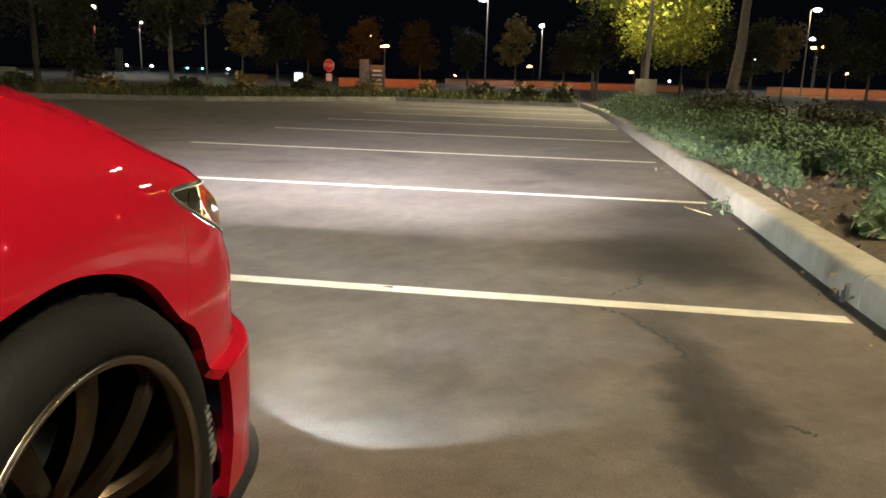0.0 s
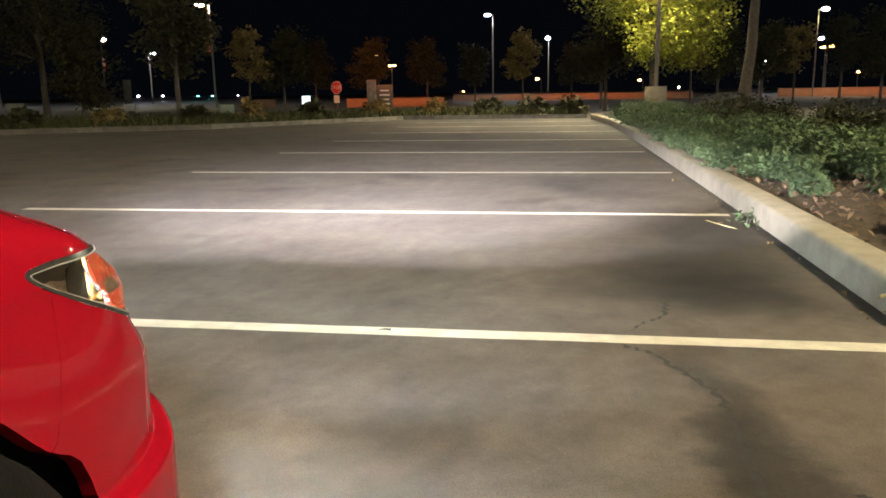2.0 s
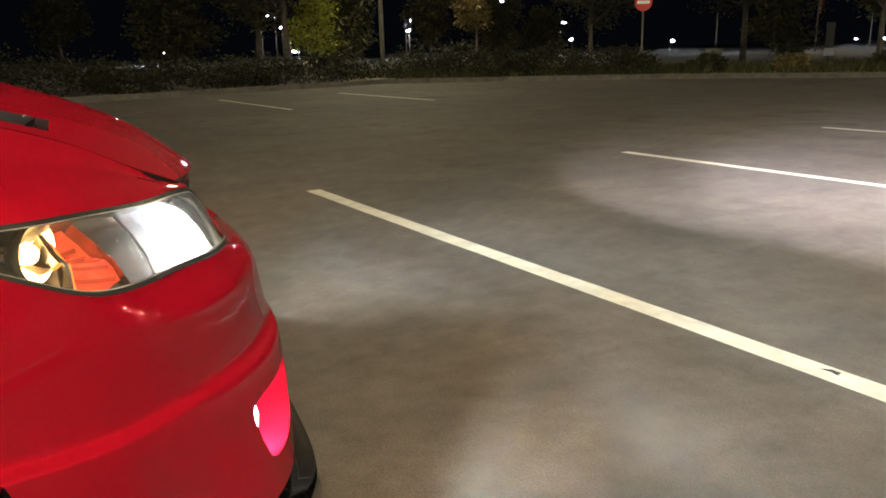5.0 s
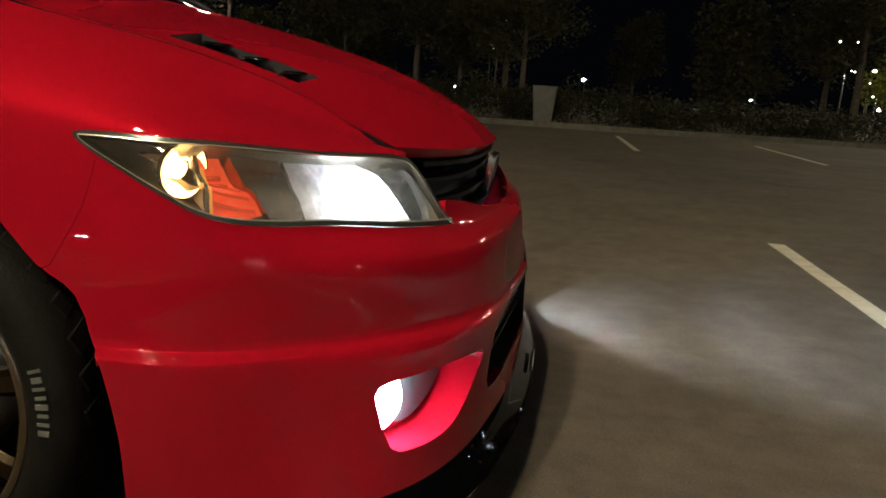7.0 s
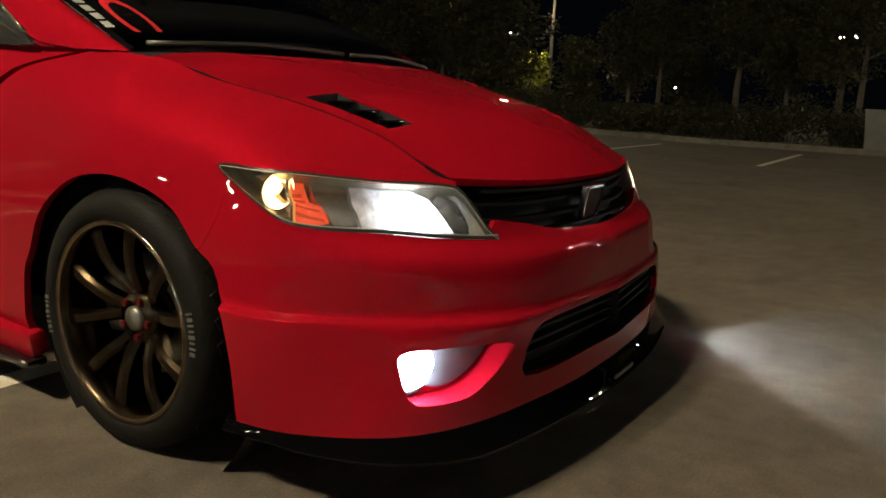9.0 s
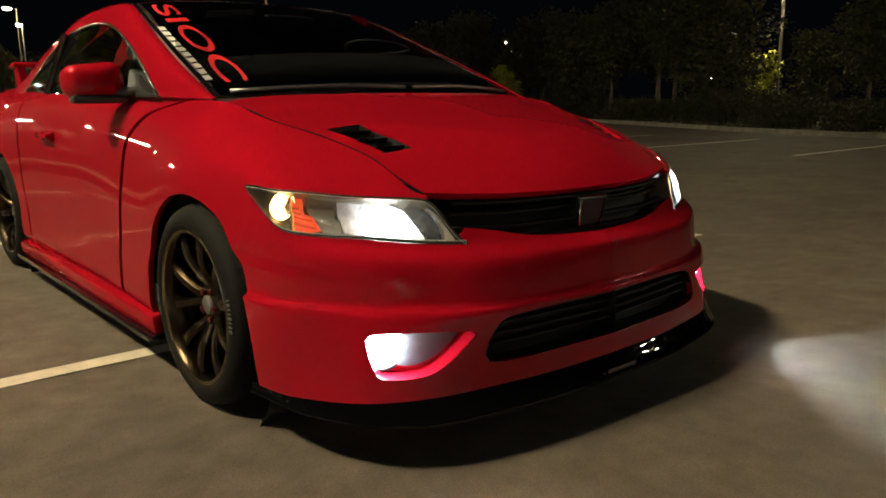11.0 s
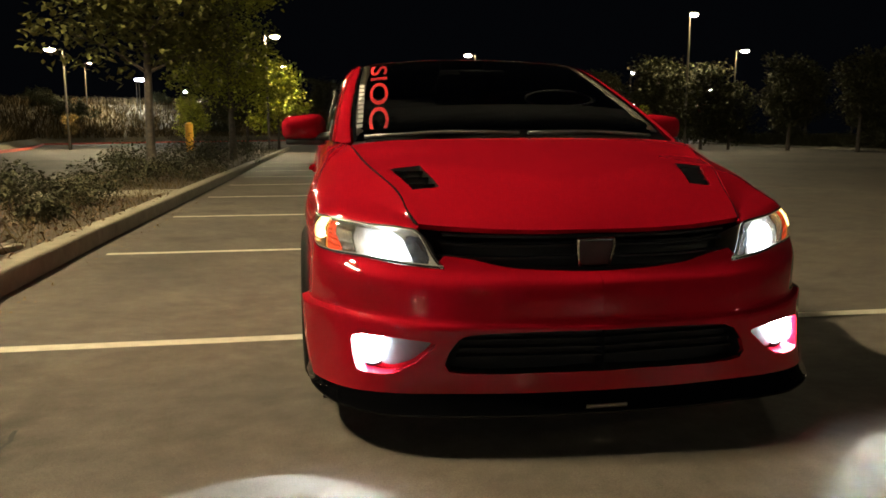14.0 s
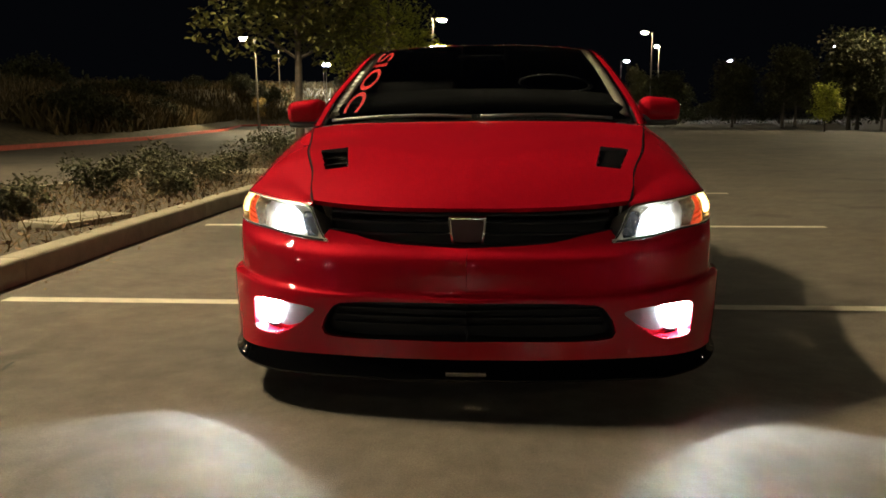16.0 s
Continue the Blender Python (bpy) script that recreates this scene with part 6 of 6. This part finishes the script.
        mesh_object("marker_bulb", [tuple(turn @ Vector((a, b, c_))) for a, b, c_ in vv], ff, MARKER, lampshell, "lit warm marker bulb")

        # fog lamps
        fog = mesh_object("fog_light", *wall_between(flank, fog_hole, .0, .085, m), PAINT, car, "lit round fog lamp in a red pocket")
        v, f, n = cut_sheet(flank, fog_hole, depth=.085, rim=0, mirror=m)
        mesh_object("pocket", v, f, PAINT, fog, "red fog lamp pocket", normals=n)
        vv, ff = lathe([(0.0005, .032), (.025, .028), (.045, .015), (.056, -.004)], 32, "X")
        mesh_object("fog_lens", [(s * (.700 + b + .20 * a), .738 + a - .20 * b, .308 + c) for a, b, c in vv], ff, FOGLIT, fog, "glowing fog lens")
        v, f, n = cut_sheet(flank, rounded([(3.66, 1.50), (3.06, 1.515), (2.58, 1.46), (2.80, 1.16), (3.10, .92), (3.45, .80), (3.76, .98)], 4), depth=.066, rim=.012, mirror=m)
        mesh_object("inner_panel", v, f, FOGPANEL, fog, "grey panel beside the fog lens", normals=n)
        vv, ff = lathe([(.0005, -.062), (.040, -.060), (.060, -.045), (.065, -.028)], 32, "X")
        mesh_object("lamp_can", [(s * (.700 + b + .20 * a), .738 + a - .20 * b, .308 + c) for a, b, c in vv], ff, GRILLE, fog, "black lamp can")
        vv, ff = lathe([(.056, -.004), (.058, .004), (.064, .002), (.066, -.030)], 32, "X")
        mesh_object("fog_bezel", [(s * (.700 + b + .20 * a), .738 + a - .20 * b, .308 + c) for a, b, c in vv], ff, GRILLE, fog, "black fog lamp bezel")

    # front lip
    us = np.linspace(0, 6.1, 48)
    uvs = np.stack([us, np.zeros(48)], 1)
    base = flank(uvs)
    nn = normals_of(flank, uvs + (0, .3))
    nn[:, 2] = 0
    nn /= np.linalg.norm(nn, axis=1)[:, None]
    prof = [(-.06, .006), (.0, .004), (.012, -.014), (.026, -.042), (.036, -.052), (.034, -.060), (-.06, -.060)]
    wide = np.clip((5.6 - us) / 2.4, 0, 1)
    half = [[base[i] + nn[i] * (a if a < 0 else a * (.25 + .75 * wide[i])) + (0, 0, b if b > 0 else b * (.40 + .60 * wide[i])) for a, b in prof] for i in range(48)]
    rings = [[q * (-1, 1, 1) for q in r] for r in half[:0:-1]] + half
    verts = [q for r in rings for q in r]
    k = len(prof)
    faces = [(i * k + j, i * k + (j + 1) % k, (i + 1) * k + (j + 1) % k, (i + 1) * k + j) for i in range(len(rings) - 1) for j in range(k)]
    faces += [tuple(range(k)), tuple(range((len(rings) - 1) * k, len(rings) * k))]
    lip = mesh_object("front_lip", verts, faces, LIPBLACK, car, "gloss black front lip spoiler", smooth=False)
    lip.data.polygons.foreach_set("use_smooth", [True] * len(lip.data.polygons))
    lip.data.set_sharp_from_angle(angle=radians(40))
    bm = bmesh.new()
    box(bm, (.13, .006, .013), (0, .968, .150), (-20, 0, 0), bevel=.002)
    part("lip_plate", bm, STEEL, lip, "small grey plate")

    # ------------------------------------------------ cabin and glass
    base_c = [(0, -.035, .957), (.2, -.04, .956), (.4, -.065, .953), (.58, -.11, .947), (.708, -.175, .940)]
    top_c = [(0, -1.045, 1.362), (.2, -1.05, 1.360), (.38, -1.072, 1.353), (.52, -1.105, 1.343), (.612, -1.145, 1.330)]
    side_c = [base_c[-1], (.700, -.40, 1.040), (.676, -.65, 1.140), (.646, -.90, 1.240), top_c[-1]]
    mid_c = [base_c[0], (0, -.28, 1.066), (0, -.53, 1.170), (0, -.79, 1.268), top_c[0]]
    screen = coons(curve(base_c), curve(top_c), curve(mid_c), curve(side_c))
    v, f, n = cut_sheet(screen, SQUARE, step=.05, scale=(.7, 1.05), rim=0, both=True)
    if np.mean(n[:, 2]) < 0:
        n, f = -n, [tuple(reversed(q)) for q in f]
    glass = mesh_object("windscreen", v, f, GLASS, car, "dark windscreen with a red club decal", normals=n)
    glass.visible_shadow = False
    # black band round the glass
    for s in (1, -1):
        tt = np.linspace(0, 1, 24)
        a = screen(np.stack([np.full(24, 1.0), tt], 1)) * (s, 1, 1) + (0, 0, .003)
        b = screen(np.stack([np.full(24, .965), tt], 1)) * (s, 1, 1) + (0, .001, .004)
        mesh_object("screen_seal", np.concatenate([a, b]), [(i, i + 1, 25 + i, 24 + i) for i in range(23)], GLOSSBLACK, glass)
    # roof
    roof_rear = [(0, -2.10, 1.340), (.2, -2.10, 1.337), (.38, -2.10, 1.328), (.50, -2.10, 1.312), (.585, -2.10, 1.290)]
    roof_side = [top_c[-1], (.620, -1.40, 1.345), (.618, -1.75, 1.330), roof_rear[-1]]
    roof_mid = [top_c[0], (0, -1.35, 1.388), (0, -1.75, 1.378), roof_rear[0]]
    roof = coons(curve(top_c), curve(roof_rear), curve(roof_mid), curve(roof_side))
    v, f, n = cut_sheet(roof, SQUARE, step=.05, scale=(.62, 1.0), rim=.0, both=True)
    if np.mean(n[:, 2]) < 0:
        n, f = -n, [tuple(reversed(q)) for q in f]
    mesh_object("roof", v + (0, 0, .004), f, GLOSSBLACK, car, "dark roof panel", normals=n)
    # rear glass and boot lid
    deck_front = [(0, -2.98, 1.045), (.2, -2.975, 1.044), (.4, -2.96, 1.038), (.55, -2.93, 1.028), (.66, -2.88, 1.012)]
    back_side = [roof_rear[-1], (.615, -2.35, 1.215), (.64, -2.62, 1.11), deck_front[-1]]
    back_mid = [roof_rear[0], (0, -2.40, 1.255), (0, -2.70, 1.150), deck_front[0]]
    backlight = coons(curve(roof_rear), curve(deck_front), curve(back_mid), curve(back_side))
    v, f, n = cut_sheet(backlight, SQUARE, step=.06, scale=(.6, .95), rim=0, both=True)
    mesh_object("rear_window", v, f, GLASS, car, "dark rear window", normals=n if np.mean(n[:, 2]) > 0 else -n).visible_shadow = False
    tail_edge = [tuple(flank([(u, 8.0)])[0]) for u in (16, 15.5, 15, 14.5, 14)]
    lid = coons(curve(deck_front), curve(tail_edge), curve([deck_front[0], (0, -3.2, 1.04), tail_edge[0]]), curve([deck_front[-1], (.68, -3.1, 1.008), tail_edge[-1]]))
    v, f, n = cut_sheet(lid, SQUARE, step=.05, scale=(.6, .5), rim=.01, both=True)
    mesh_object("boot_lid", v, f, PAINT, car, "", normals=n if np.mean(n[:, 2]) > 0 else -n)
    bm = bmesh.new()
    box(bm, (1.30, .16, .028), (0, -3.33, 1.155), (6, 0, 0), bevel=.012)
    for s in (1, -1):
        box(bm, (.05, .13, .15), (s * .60, -3.33, 1.085), (0, s * 6, 0), bevel=.015)
    part("rear_spoiler", bm, PAINT, car, "red rear wing")
    # pillars: strip from the cowl over the door to the tail
    inner_edge = [(.716, -.150, .939), (.708, -.40, 1.040), (.684, -.65, 1.140), (.654, -.90, 1.240), (.620, -1.145, 1.330), (.628, -1.40, 1.345), (.626, -1.75, 1.330), (.593, -2.10, 1.290),
                  (.622, -2.35, 1.215), (.648, -2.62, 1.11), (.668, -2.88, 1.012), (.70, -3.0, 1.0)]
    ridge = [(.748, -.175, .937), (.752, -.42, 1.030), (.730, -.66, 1.128), (.700, -.90, 1.222), (.672, -1.145, 1.303), (.676, -1.42, 1.316), (.676, -1.77, 1.298), (.664, -2.10, 1.245),
             (.690, -2.37, 1.165), (.712, -2.62, 1.075), (.735, -2.85, 1.005), (.74, -2.98, .99)]
    window_edge = [(.790, -.42, .944), (.784, -.53, .995), (.762, -.70, 1.085), (.738, -.90, 1.170), (.712, -1.145, 1.242), (.708, -1.42, 1.262), (.712, -1.75, 1.236), (.730, -2.02, 1.165),
                   (.752, -2.20, 1.085), (.772, -2.36, 1.005), (.782, -2.45, .975), (.785, -2.5, .970)]
    foot = [(.760, -.2, .936), (.80, -.46, .942), (.80, -.60, .944), (.80, -.8, .947), (.80, -1.1, .951), (.803, -1.4, .957), (.803, -1.7, .963), (.798, -2.0, .972), (.795, -2.2, .977), (.788, -2.36, .980),
            (.784, -2.45, .983), (.78, -2.52, .984)]
    gi, gr, gw = curve(inner_edge), curve(ridge), curve(window_edge)
    tt = np.linspace(0, 1, 90)
    A, B, C = gi(tt), gr(tt), gw(tt)
    for s in (1, -1):
        verts, faces = [], []
        for i in range(90):
            for w in np.linspace(0, 1, 9):
                q = (1 - w) ** 2 * A[i] + 2 * w * (1 - w) * (2 * B[i] - .5 * (A[i] + C[i])) + w * w * C[i]
                verts.append(q * (s, 1, 1))
        for i in range(89):
            for j in range(8):
                q = (i * 9 + j, i * 9 + j + 1, i * 9 + 10 + j, i * 9 + 9 + j)
                faces.append(q if s > 0 else q[::-1])
        mesh_object("roof_pillar", verts, faces, PAINT, car, "red windscreen pillar and roof rail")
        # wing corner between the pillar's foot and the belt
        # side glass
        gf = curve(foot)
        D = gf(tt)
        verts = [q * (s, 1, 1) - (s * .008, 0, 0) for w in np.linspace(0, 1, 7) for q in (C * (1 - w) + D * w + np.array([.018 * math.sin(math.pi * w), 0, 0]))]
        faces = []
        for r in range(6):
            for i in range(89):
                faces.append((r * 90 + i, r * 90 + i + 1, r * 90 + 91 + i, r * 90 + 90 + i))
        mesh_object("side_window", verts, faces, GLASS, car, "dark side glass").visible_shadow = False
        # bright moulding along the window's top edge, black pillar post, mirror sail
        mesh_object("window_moulding", *sweep([C[i] * (s, 1, 1) for i in range(6, 86, 3)], .006), SMOKE, car, "thin shiny window moulding")
        bm = bmesh.new()
        tube(bm, Vector((s * .80, -1.86, .965)), Vector((s * .728, -1.74, 1.236)), .022, segs=8)
        part("window_post", bm, GLOSSBLACK, car)
        bm = bmesh.new()
        f1 = [bm.verts.new((s * x, y, z)) for x, y, z in ((.803, -.44, .945), (.806, -.74, .948), (.787, -.735, 1.045), (.780, -.60, 1.03))]
        f2 = [bm.verts.new((s * (x - .02), y, z)) for x, y, z in ((.803, -.44, .945), (.806, -.74, .948), (.787, -.735, 1.045), (.780, -.60, 1.03))]
        bm.faces.new(f1)
        bm.faces.new(f2[::-1])
        for i in range(4):
            bm.faces.new((f1[i], f2[i], f2[(i + 1) % 4], f1[(i + 1) % 4]))
        sail = part("mirror_sail", bm, BLACK, car, "black mirror base", smooth=False)
        # mirror
        bm = bmesh.new()
        vs = box(bm, (.215, .115, .135), (0, 0, 0), bevel=.05, segs=5)
        for vtx in bm.verts:
            vtx.co.y += (-.02 if vtx.co.y < 0 else .0) + .06 * (abs(vtx.co.x) / .11) ** 2 * (-.5 if vtx.co.y > 0 else 0)
            vtx.co.z *= 1 - .12 * (vtx.co.x * s / .11 + 1) / 2
        bmesh.ops.transform(bm, matrix=pose(s * .925, -.715, 1.002, 0, s * 4, -s * 6), verts=bm.verts[:])
        mirror = part("door_mirror", bm, PAINT, car, "red door mirror", angle=60)
        bm = bmesh.new()
        box(bm, (.19, .09, .03), (s * .912, -.712, .937), (0, 0, -s * 6), bevel=.012)
        tube(bm, (s * .79, -.66, .965), (s * .88, -.70, .955), .022, .018)
        part("mirror_arm", bm, BLACK, mirror)
        bm = bmesh.new()
        box(bm, (.165, .006, .10), (s * .93, -.787, 1.004), (0, 0, -s * 6), bevel=.002)
        part("mirror_glass", bm, CHROME, mirror)
    # cowl and wipers
    bm = bmesh.new()
    ks = np.linspace(0, 1, 20)
    c1, c2 = curve(base_c)(ks) - (0, 0, .004), bonnet(np.stack([ks, np.full(20, .995)], 1)) - (0, 0, .012)
    verts = np.concatenate([np.concatenate([c1[::-1] * (-1, 1, 1), c1[1:]]), np.concatenate([c2[::-1] * (-1, 1, 1), c2[1:]])])
    k = 39
    bm.free()
    mesh_object("cowl", verts, [(i, i + 1, k + i + 1, k + i) for i in range(k - 1)], BLACK, car, "black plastic cowl")
    for x0, x1 in ((.66, .02), (-.02, -.60)):
        pts = []
        for w in np.linspace(0, 1, 9):
            x = x0 + (x1 - x0) * w
            q = screen([(abs(x) / .71, .018 + .018 * math.sin(math.pi * w))])[0]
            pts.append(Vector((x, q[1] + .012, q[2] + .012)))
        mesh_object("wiper", *sweep(pts, .008, 6), STEEL, car, "thin wiper blade")
    # cabin
    bm = bmesh.new()
    box(bm, (1.36, .42, .16), (0, -.52, .90), (14, 0, 0), bevel=.06, segs=3)
    part("dashboard", bm, CABIN, car, "dark dashboard")
    for s in (1, -1):
        bm = bmesh.new()
        box(bm, (.50, .16, .60), (s * .37, -1.62, .82), (-16, 0, 0), bevel=.07, segs=3)
        box(bm, (.50, .52, .16), (s * .37, -1.33, .52), bevel=.06, segs=3)
        seat = part("seat", bm, CABIN, car, "dark bucket seat")
        bm = bmesh.new()
        box(bm, (.26, .10, .18), (s * .37, -1.74, 1.17), (-12, 0, 0), bevel=.045, segs=3)
        part("headrest", bm, CABIN, seat)
        mesh_object("pillar_trim", *sweep([(s * (A[i][0] - .045), A[i][1] - .05, A[i][2] - .055) for i in range(4, 41, 4)], .028), TRIM, car, "pale inner pillar trim")
    bm = bmesh.new()
    vv, ff = lathe([(.17, -.012), (.182, 0), (.17, .012), (.158, 0), (.17, -.012)], 32, "Z")
    bm.free()
    m = pose(-.37, -.86, .93, 62, 0, 0)
    mesh_object("steering_wheel", [tuple(m @ Vector(q)) for q in vv], ff, GRILLE, car, "dark steering wheel")
    bm = bmesh.new()
    box(bm, (.24, .035, .07), (0, -.93, 1.235), (-10, 0, 0), bevel=.015)
    part("rear_view_mirror", bm, CABIN, car)

    # ------------------------------------------------ decal on the glass
    def on_glass(x, t):
        q = screen([(abs(x) / .66, t)])[0]
        return Vector((x, q[1], q[2]))
    up = (on_glass(.54, .8) - on_glass(.57, .2)).normalized()
    across = Vector((-1, 0, 0))
    n3 = across.cross(up).normalized()
    n3 = n3 if n3.z > 0 else -n3
    txt = bpy.data.curves.new("decal_text", "FONT")
    txt.body, txt.size, txt.extrude, txt.offset = "SIOC", .22, .0005, .002
    txt.align_x, txt.align_y = "LEFT", "BOTTOM"
    t_ob = new("decal_text", txt)
    dg = bpy.context.evaluated_depsgraph_get()
    me = bpy.data.meshes.new_from_object(t_ob.evaluated_get(dg))
    bpy.data.objects.remove(t_ob)
    # the word runs down the glass from the roof, its top towards the middle of the car
    xs = [v.co.x for v in me.vertices]
    length = max(xs) - min(xs)
    for v in me.vertices:
        w = (v.co.x - min(xs)) / length
        p = on_glass(.588 + .068 * w - v.co.y * .53, .955 - .85 * w)
        v.co = p + n3 * (.0035 + v.co.z)
    me.materials.append(DECALRED)
    dec = new("screen_decal", me)
    dec.parent = glass
    dec["label"] = "red lettering down the glass edge"
    # small white writing beside it, as plain bars
    for k in range(10):
        w = .34 + .62 * k / 9.6
        bm = bmesh.new()
        x0 = .596 + .068 * w
        a, b = on_glass(x0, .955 - .85 * w), on_glass(x0 + .002, .955 - .85 * (w + .046))
        c, d = on_glass(x0 + .026, .955 - .85 * (w + .046)), on_glass(x0 + .024, .955 - .85 * w)
        bm.faces.new([bm.verts.new(q + n3 * .0065) for q in (a, b, c, d)])
        part("decal_bar", bm, DECALWHITE, glass, smooth=False)

    # ------------------------------------------------ wheels
    def wheel(x, y, s):
        hub = new("wheel")
        hub.parent = car
        hub.matrix_basis = pose(s * x, y, .3115, 11 * s, 0, 0) @ Matrix.Diagonal((s, 1, 1, 1))
        hub["label"] = "dark bronze ten-spoke wheel with a worn low tyre"
        prof = [(.232, -.110), (.242, -.116), (.272, -.116), (.296, -.106), (.308, -.090), (.3125, -.06), (.3125, .0), (.3125, .06), (.309, .086), (.299, .104), (.276, .116), (.254, .118), (.240, .108), (.236, .10)]
        v, f = lathe(prof, 72)
        tyre = mesh_object("tyre", v, f, RUBBER, hub, "black low-profile tyre")
        # tread grooves as shallow dark blocks
        blocks = {}
        for i in range(36):
            for x, tw in ((.050, 24), (-.050, -24)):
                if x not in blocks:
                    bm = bmesh.new()
                    box(bm, (.060, .032, .006), (0, 0, 0), bevel=.002, segs=1)
                    b0 = part("tread_block", bm, RUBBER, tyre, smooth=False)
                    blocks[x] = b0.data
                else:
                    b0 = new("tread_block", blocks[x])
                    b0.parent = tyre
                b0.matrix_basis = Matrix.Rotation(2 * math.pi * i / 36, 4, "X") @ pose(x, 0, .3102, 0, 0, tw)
        for k, a0 in ((0, -8), (1, 172)):
            for i in range(8):
                bm = bmesh.new()
                bx = box(bm, (.002, .0045 if i % 3 else .008, .018 if i % 2 else .015), bevel=.0)
                bmesh.ops.transform(bm, matrix=Matrix.Rotation(radians(a0 - 6 + i * 2.7 - 90), 4, "X") @ pose(.1172, 0, .272, 0, -4, 0), verts=bx)
                part("sidewall_mark", bm, TYREMARK, tyre, "pale sidewall mark", smooth=False)
        v, f = lathe([(.238, .104), (.243, .110), (.238, .114), (.229, .108), (.222, .085), (.216, .02), (.212, -.10), (.232, -.112)], 72)
        rim = mesh_object("rim", v, f, RIM, hub, "dark bronze rim")
        v, f = lathe([(.2435, .109), (.2395, .1155), (.230, .110)], 72)
        mesh_object("rim_lip", v, f, RIMLIP, rim, "polished rim edge")
        # five pairs of curved spokes
        for i in range(5):
            for d in (-1, 1):
                bm = bmesh.new()
                rings = []
                for w in np.linspace(0, 1, 9):
                    r = .040 + (.224 - .040) * w
                    ang = d * (.10 + .20 * w ** .8 + .06 * math.sin(math.pi * w))
                    x = .088 - .052 * (1 - w) ** 2 + .006 * math.sin(math.pi * w)
                    wd = .0185 - .002 * math.sin(math.pi * w) + .004 * w ** 4
                    th = .020 + .016 * (1 - w)
                    c, sn = math.cos(ang), math.sin(ang)
                    er, et = Vector((0, c, sn)), Vector((0, -sn, c))
                    cpt = er * r + Vector((x, 0, 0))
                    rings.append([bm.verts.new(cpt + et * (wd * p) + Vector((th * q, 0, 0))) for p, q in ((-1, -1), (-1, -.15), (-.55, .18), (.55, .18), (1, -.15), (1, -1))])
                for a, b in zip(rings[:-1], rings[1:]):
                    for j in range(6):
                        bm.faces.new((a[j], a[(j + 1) % 6], b[(j + 1) % 6], b[j]))
                bm.faces.new(rings[0])
                bm.faces.new(rings[-1])
                bmesh.ops.transform(bm, matrix=Matrix.Rotation(2 * math.pi * i / 5 + .3, 4, "X"), verts=bm.verts[:])
                part("spoke", bm, RIM, rim, angle=30)
        v, f = lathe([(.001, .060), (.058, .058), (.066, .045), (.070, .0), (.068, -.06)], 32)
        mesh_object("hub_centre", v, f, RIM, rim)
        v, f = lathe([(.0005, .072), (.024, .071), (.030, .066), (.031, .056)], 28)
        mesh_object("centre_cap", v, f, STEEL, rim, "grey centre cap")
        for i in range(5):
            a = 2 * math.pi * i / 5 + .3 + math.pi / 5
            bm = bmesh.new()
            tube(bm, (.045, .047 * math.cos(a), .047 * math.sin(a)), (.068, .047 * math.cos(a), .047 * math.sin(a)), .010, .009, segs=6)
            part("wheel_nut", bm, NUT, rim, "small red wheel nut", smooth=False)
        v, f = lathe([(.075, .0), (.150, .0), (.150, -.022), (.075, -.022)], 48)
        mesh_object("brake_disc", v, f, STEEL, hub, "grey steel brake disc")
        bm = bmesh.new()
        box(bm, (.07, .09, .15), (-.005, -.125, .03), bevel=.02)
        part("brake_caliper", bm, STEEL, hub)
        return hub
    for s in (1, -1):
        wheel(.811, .052, s)
        wheel(.790, -2.645, s)
    return car


build_car()
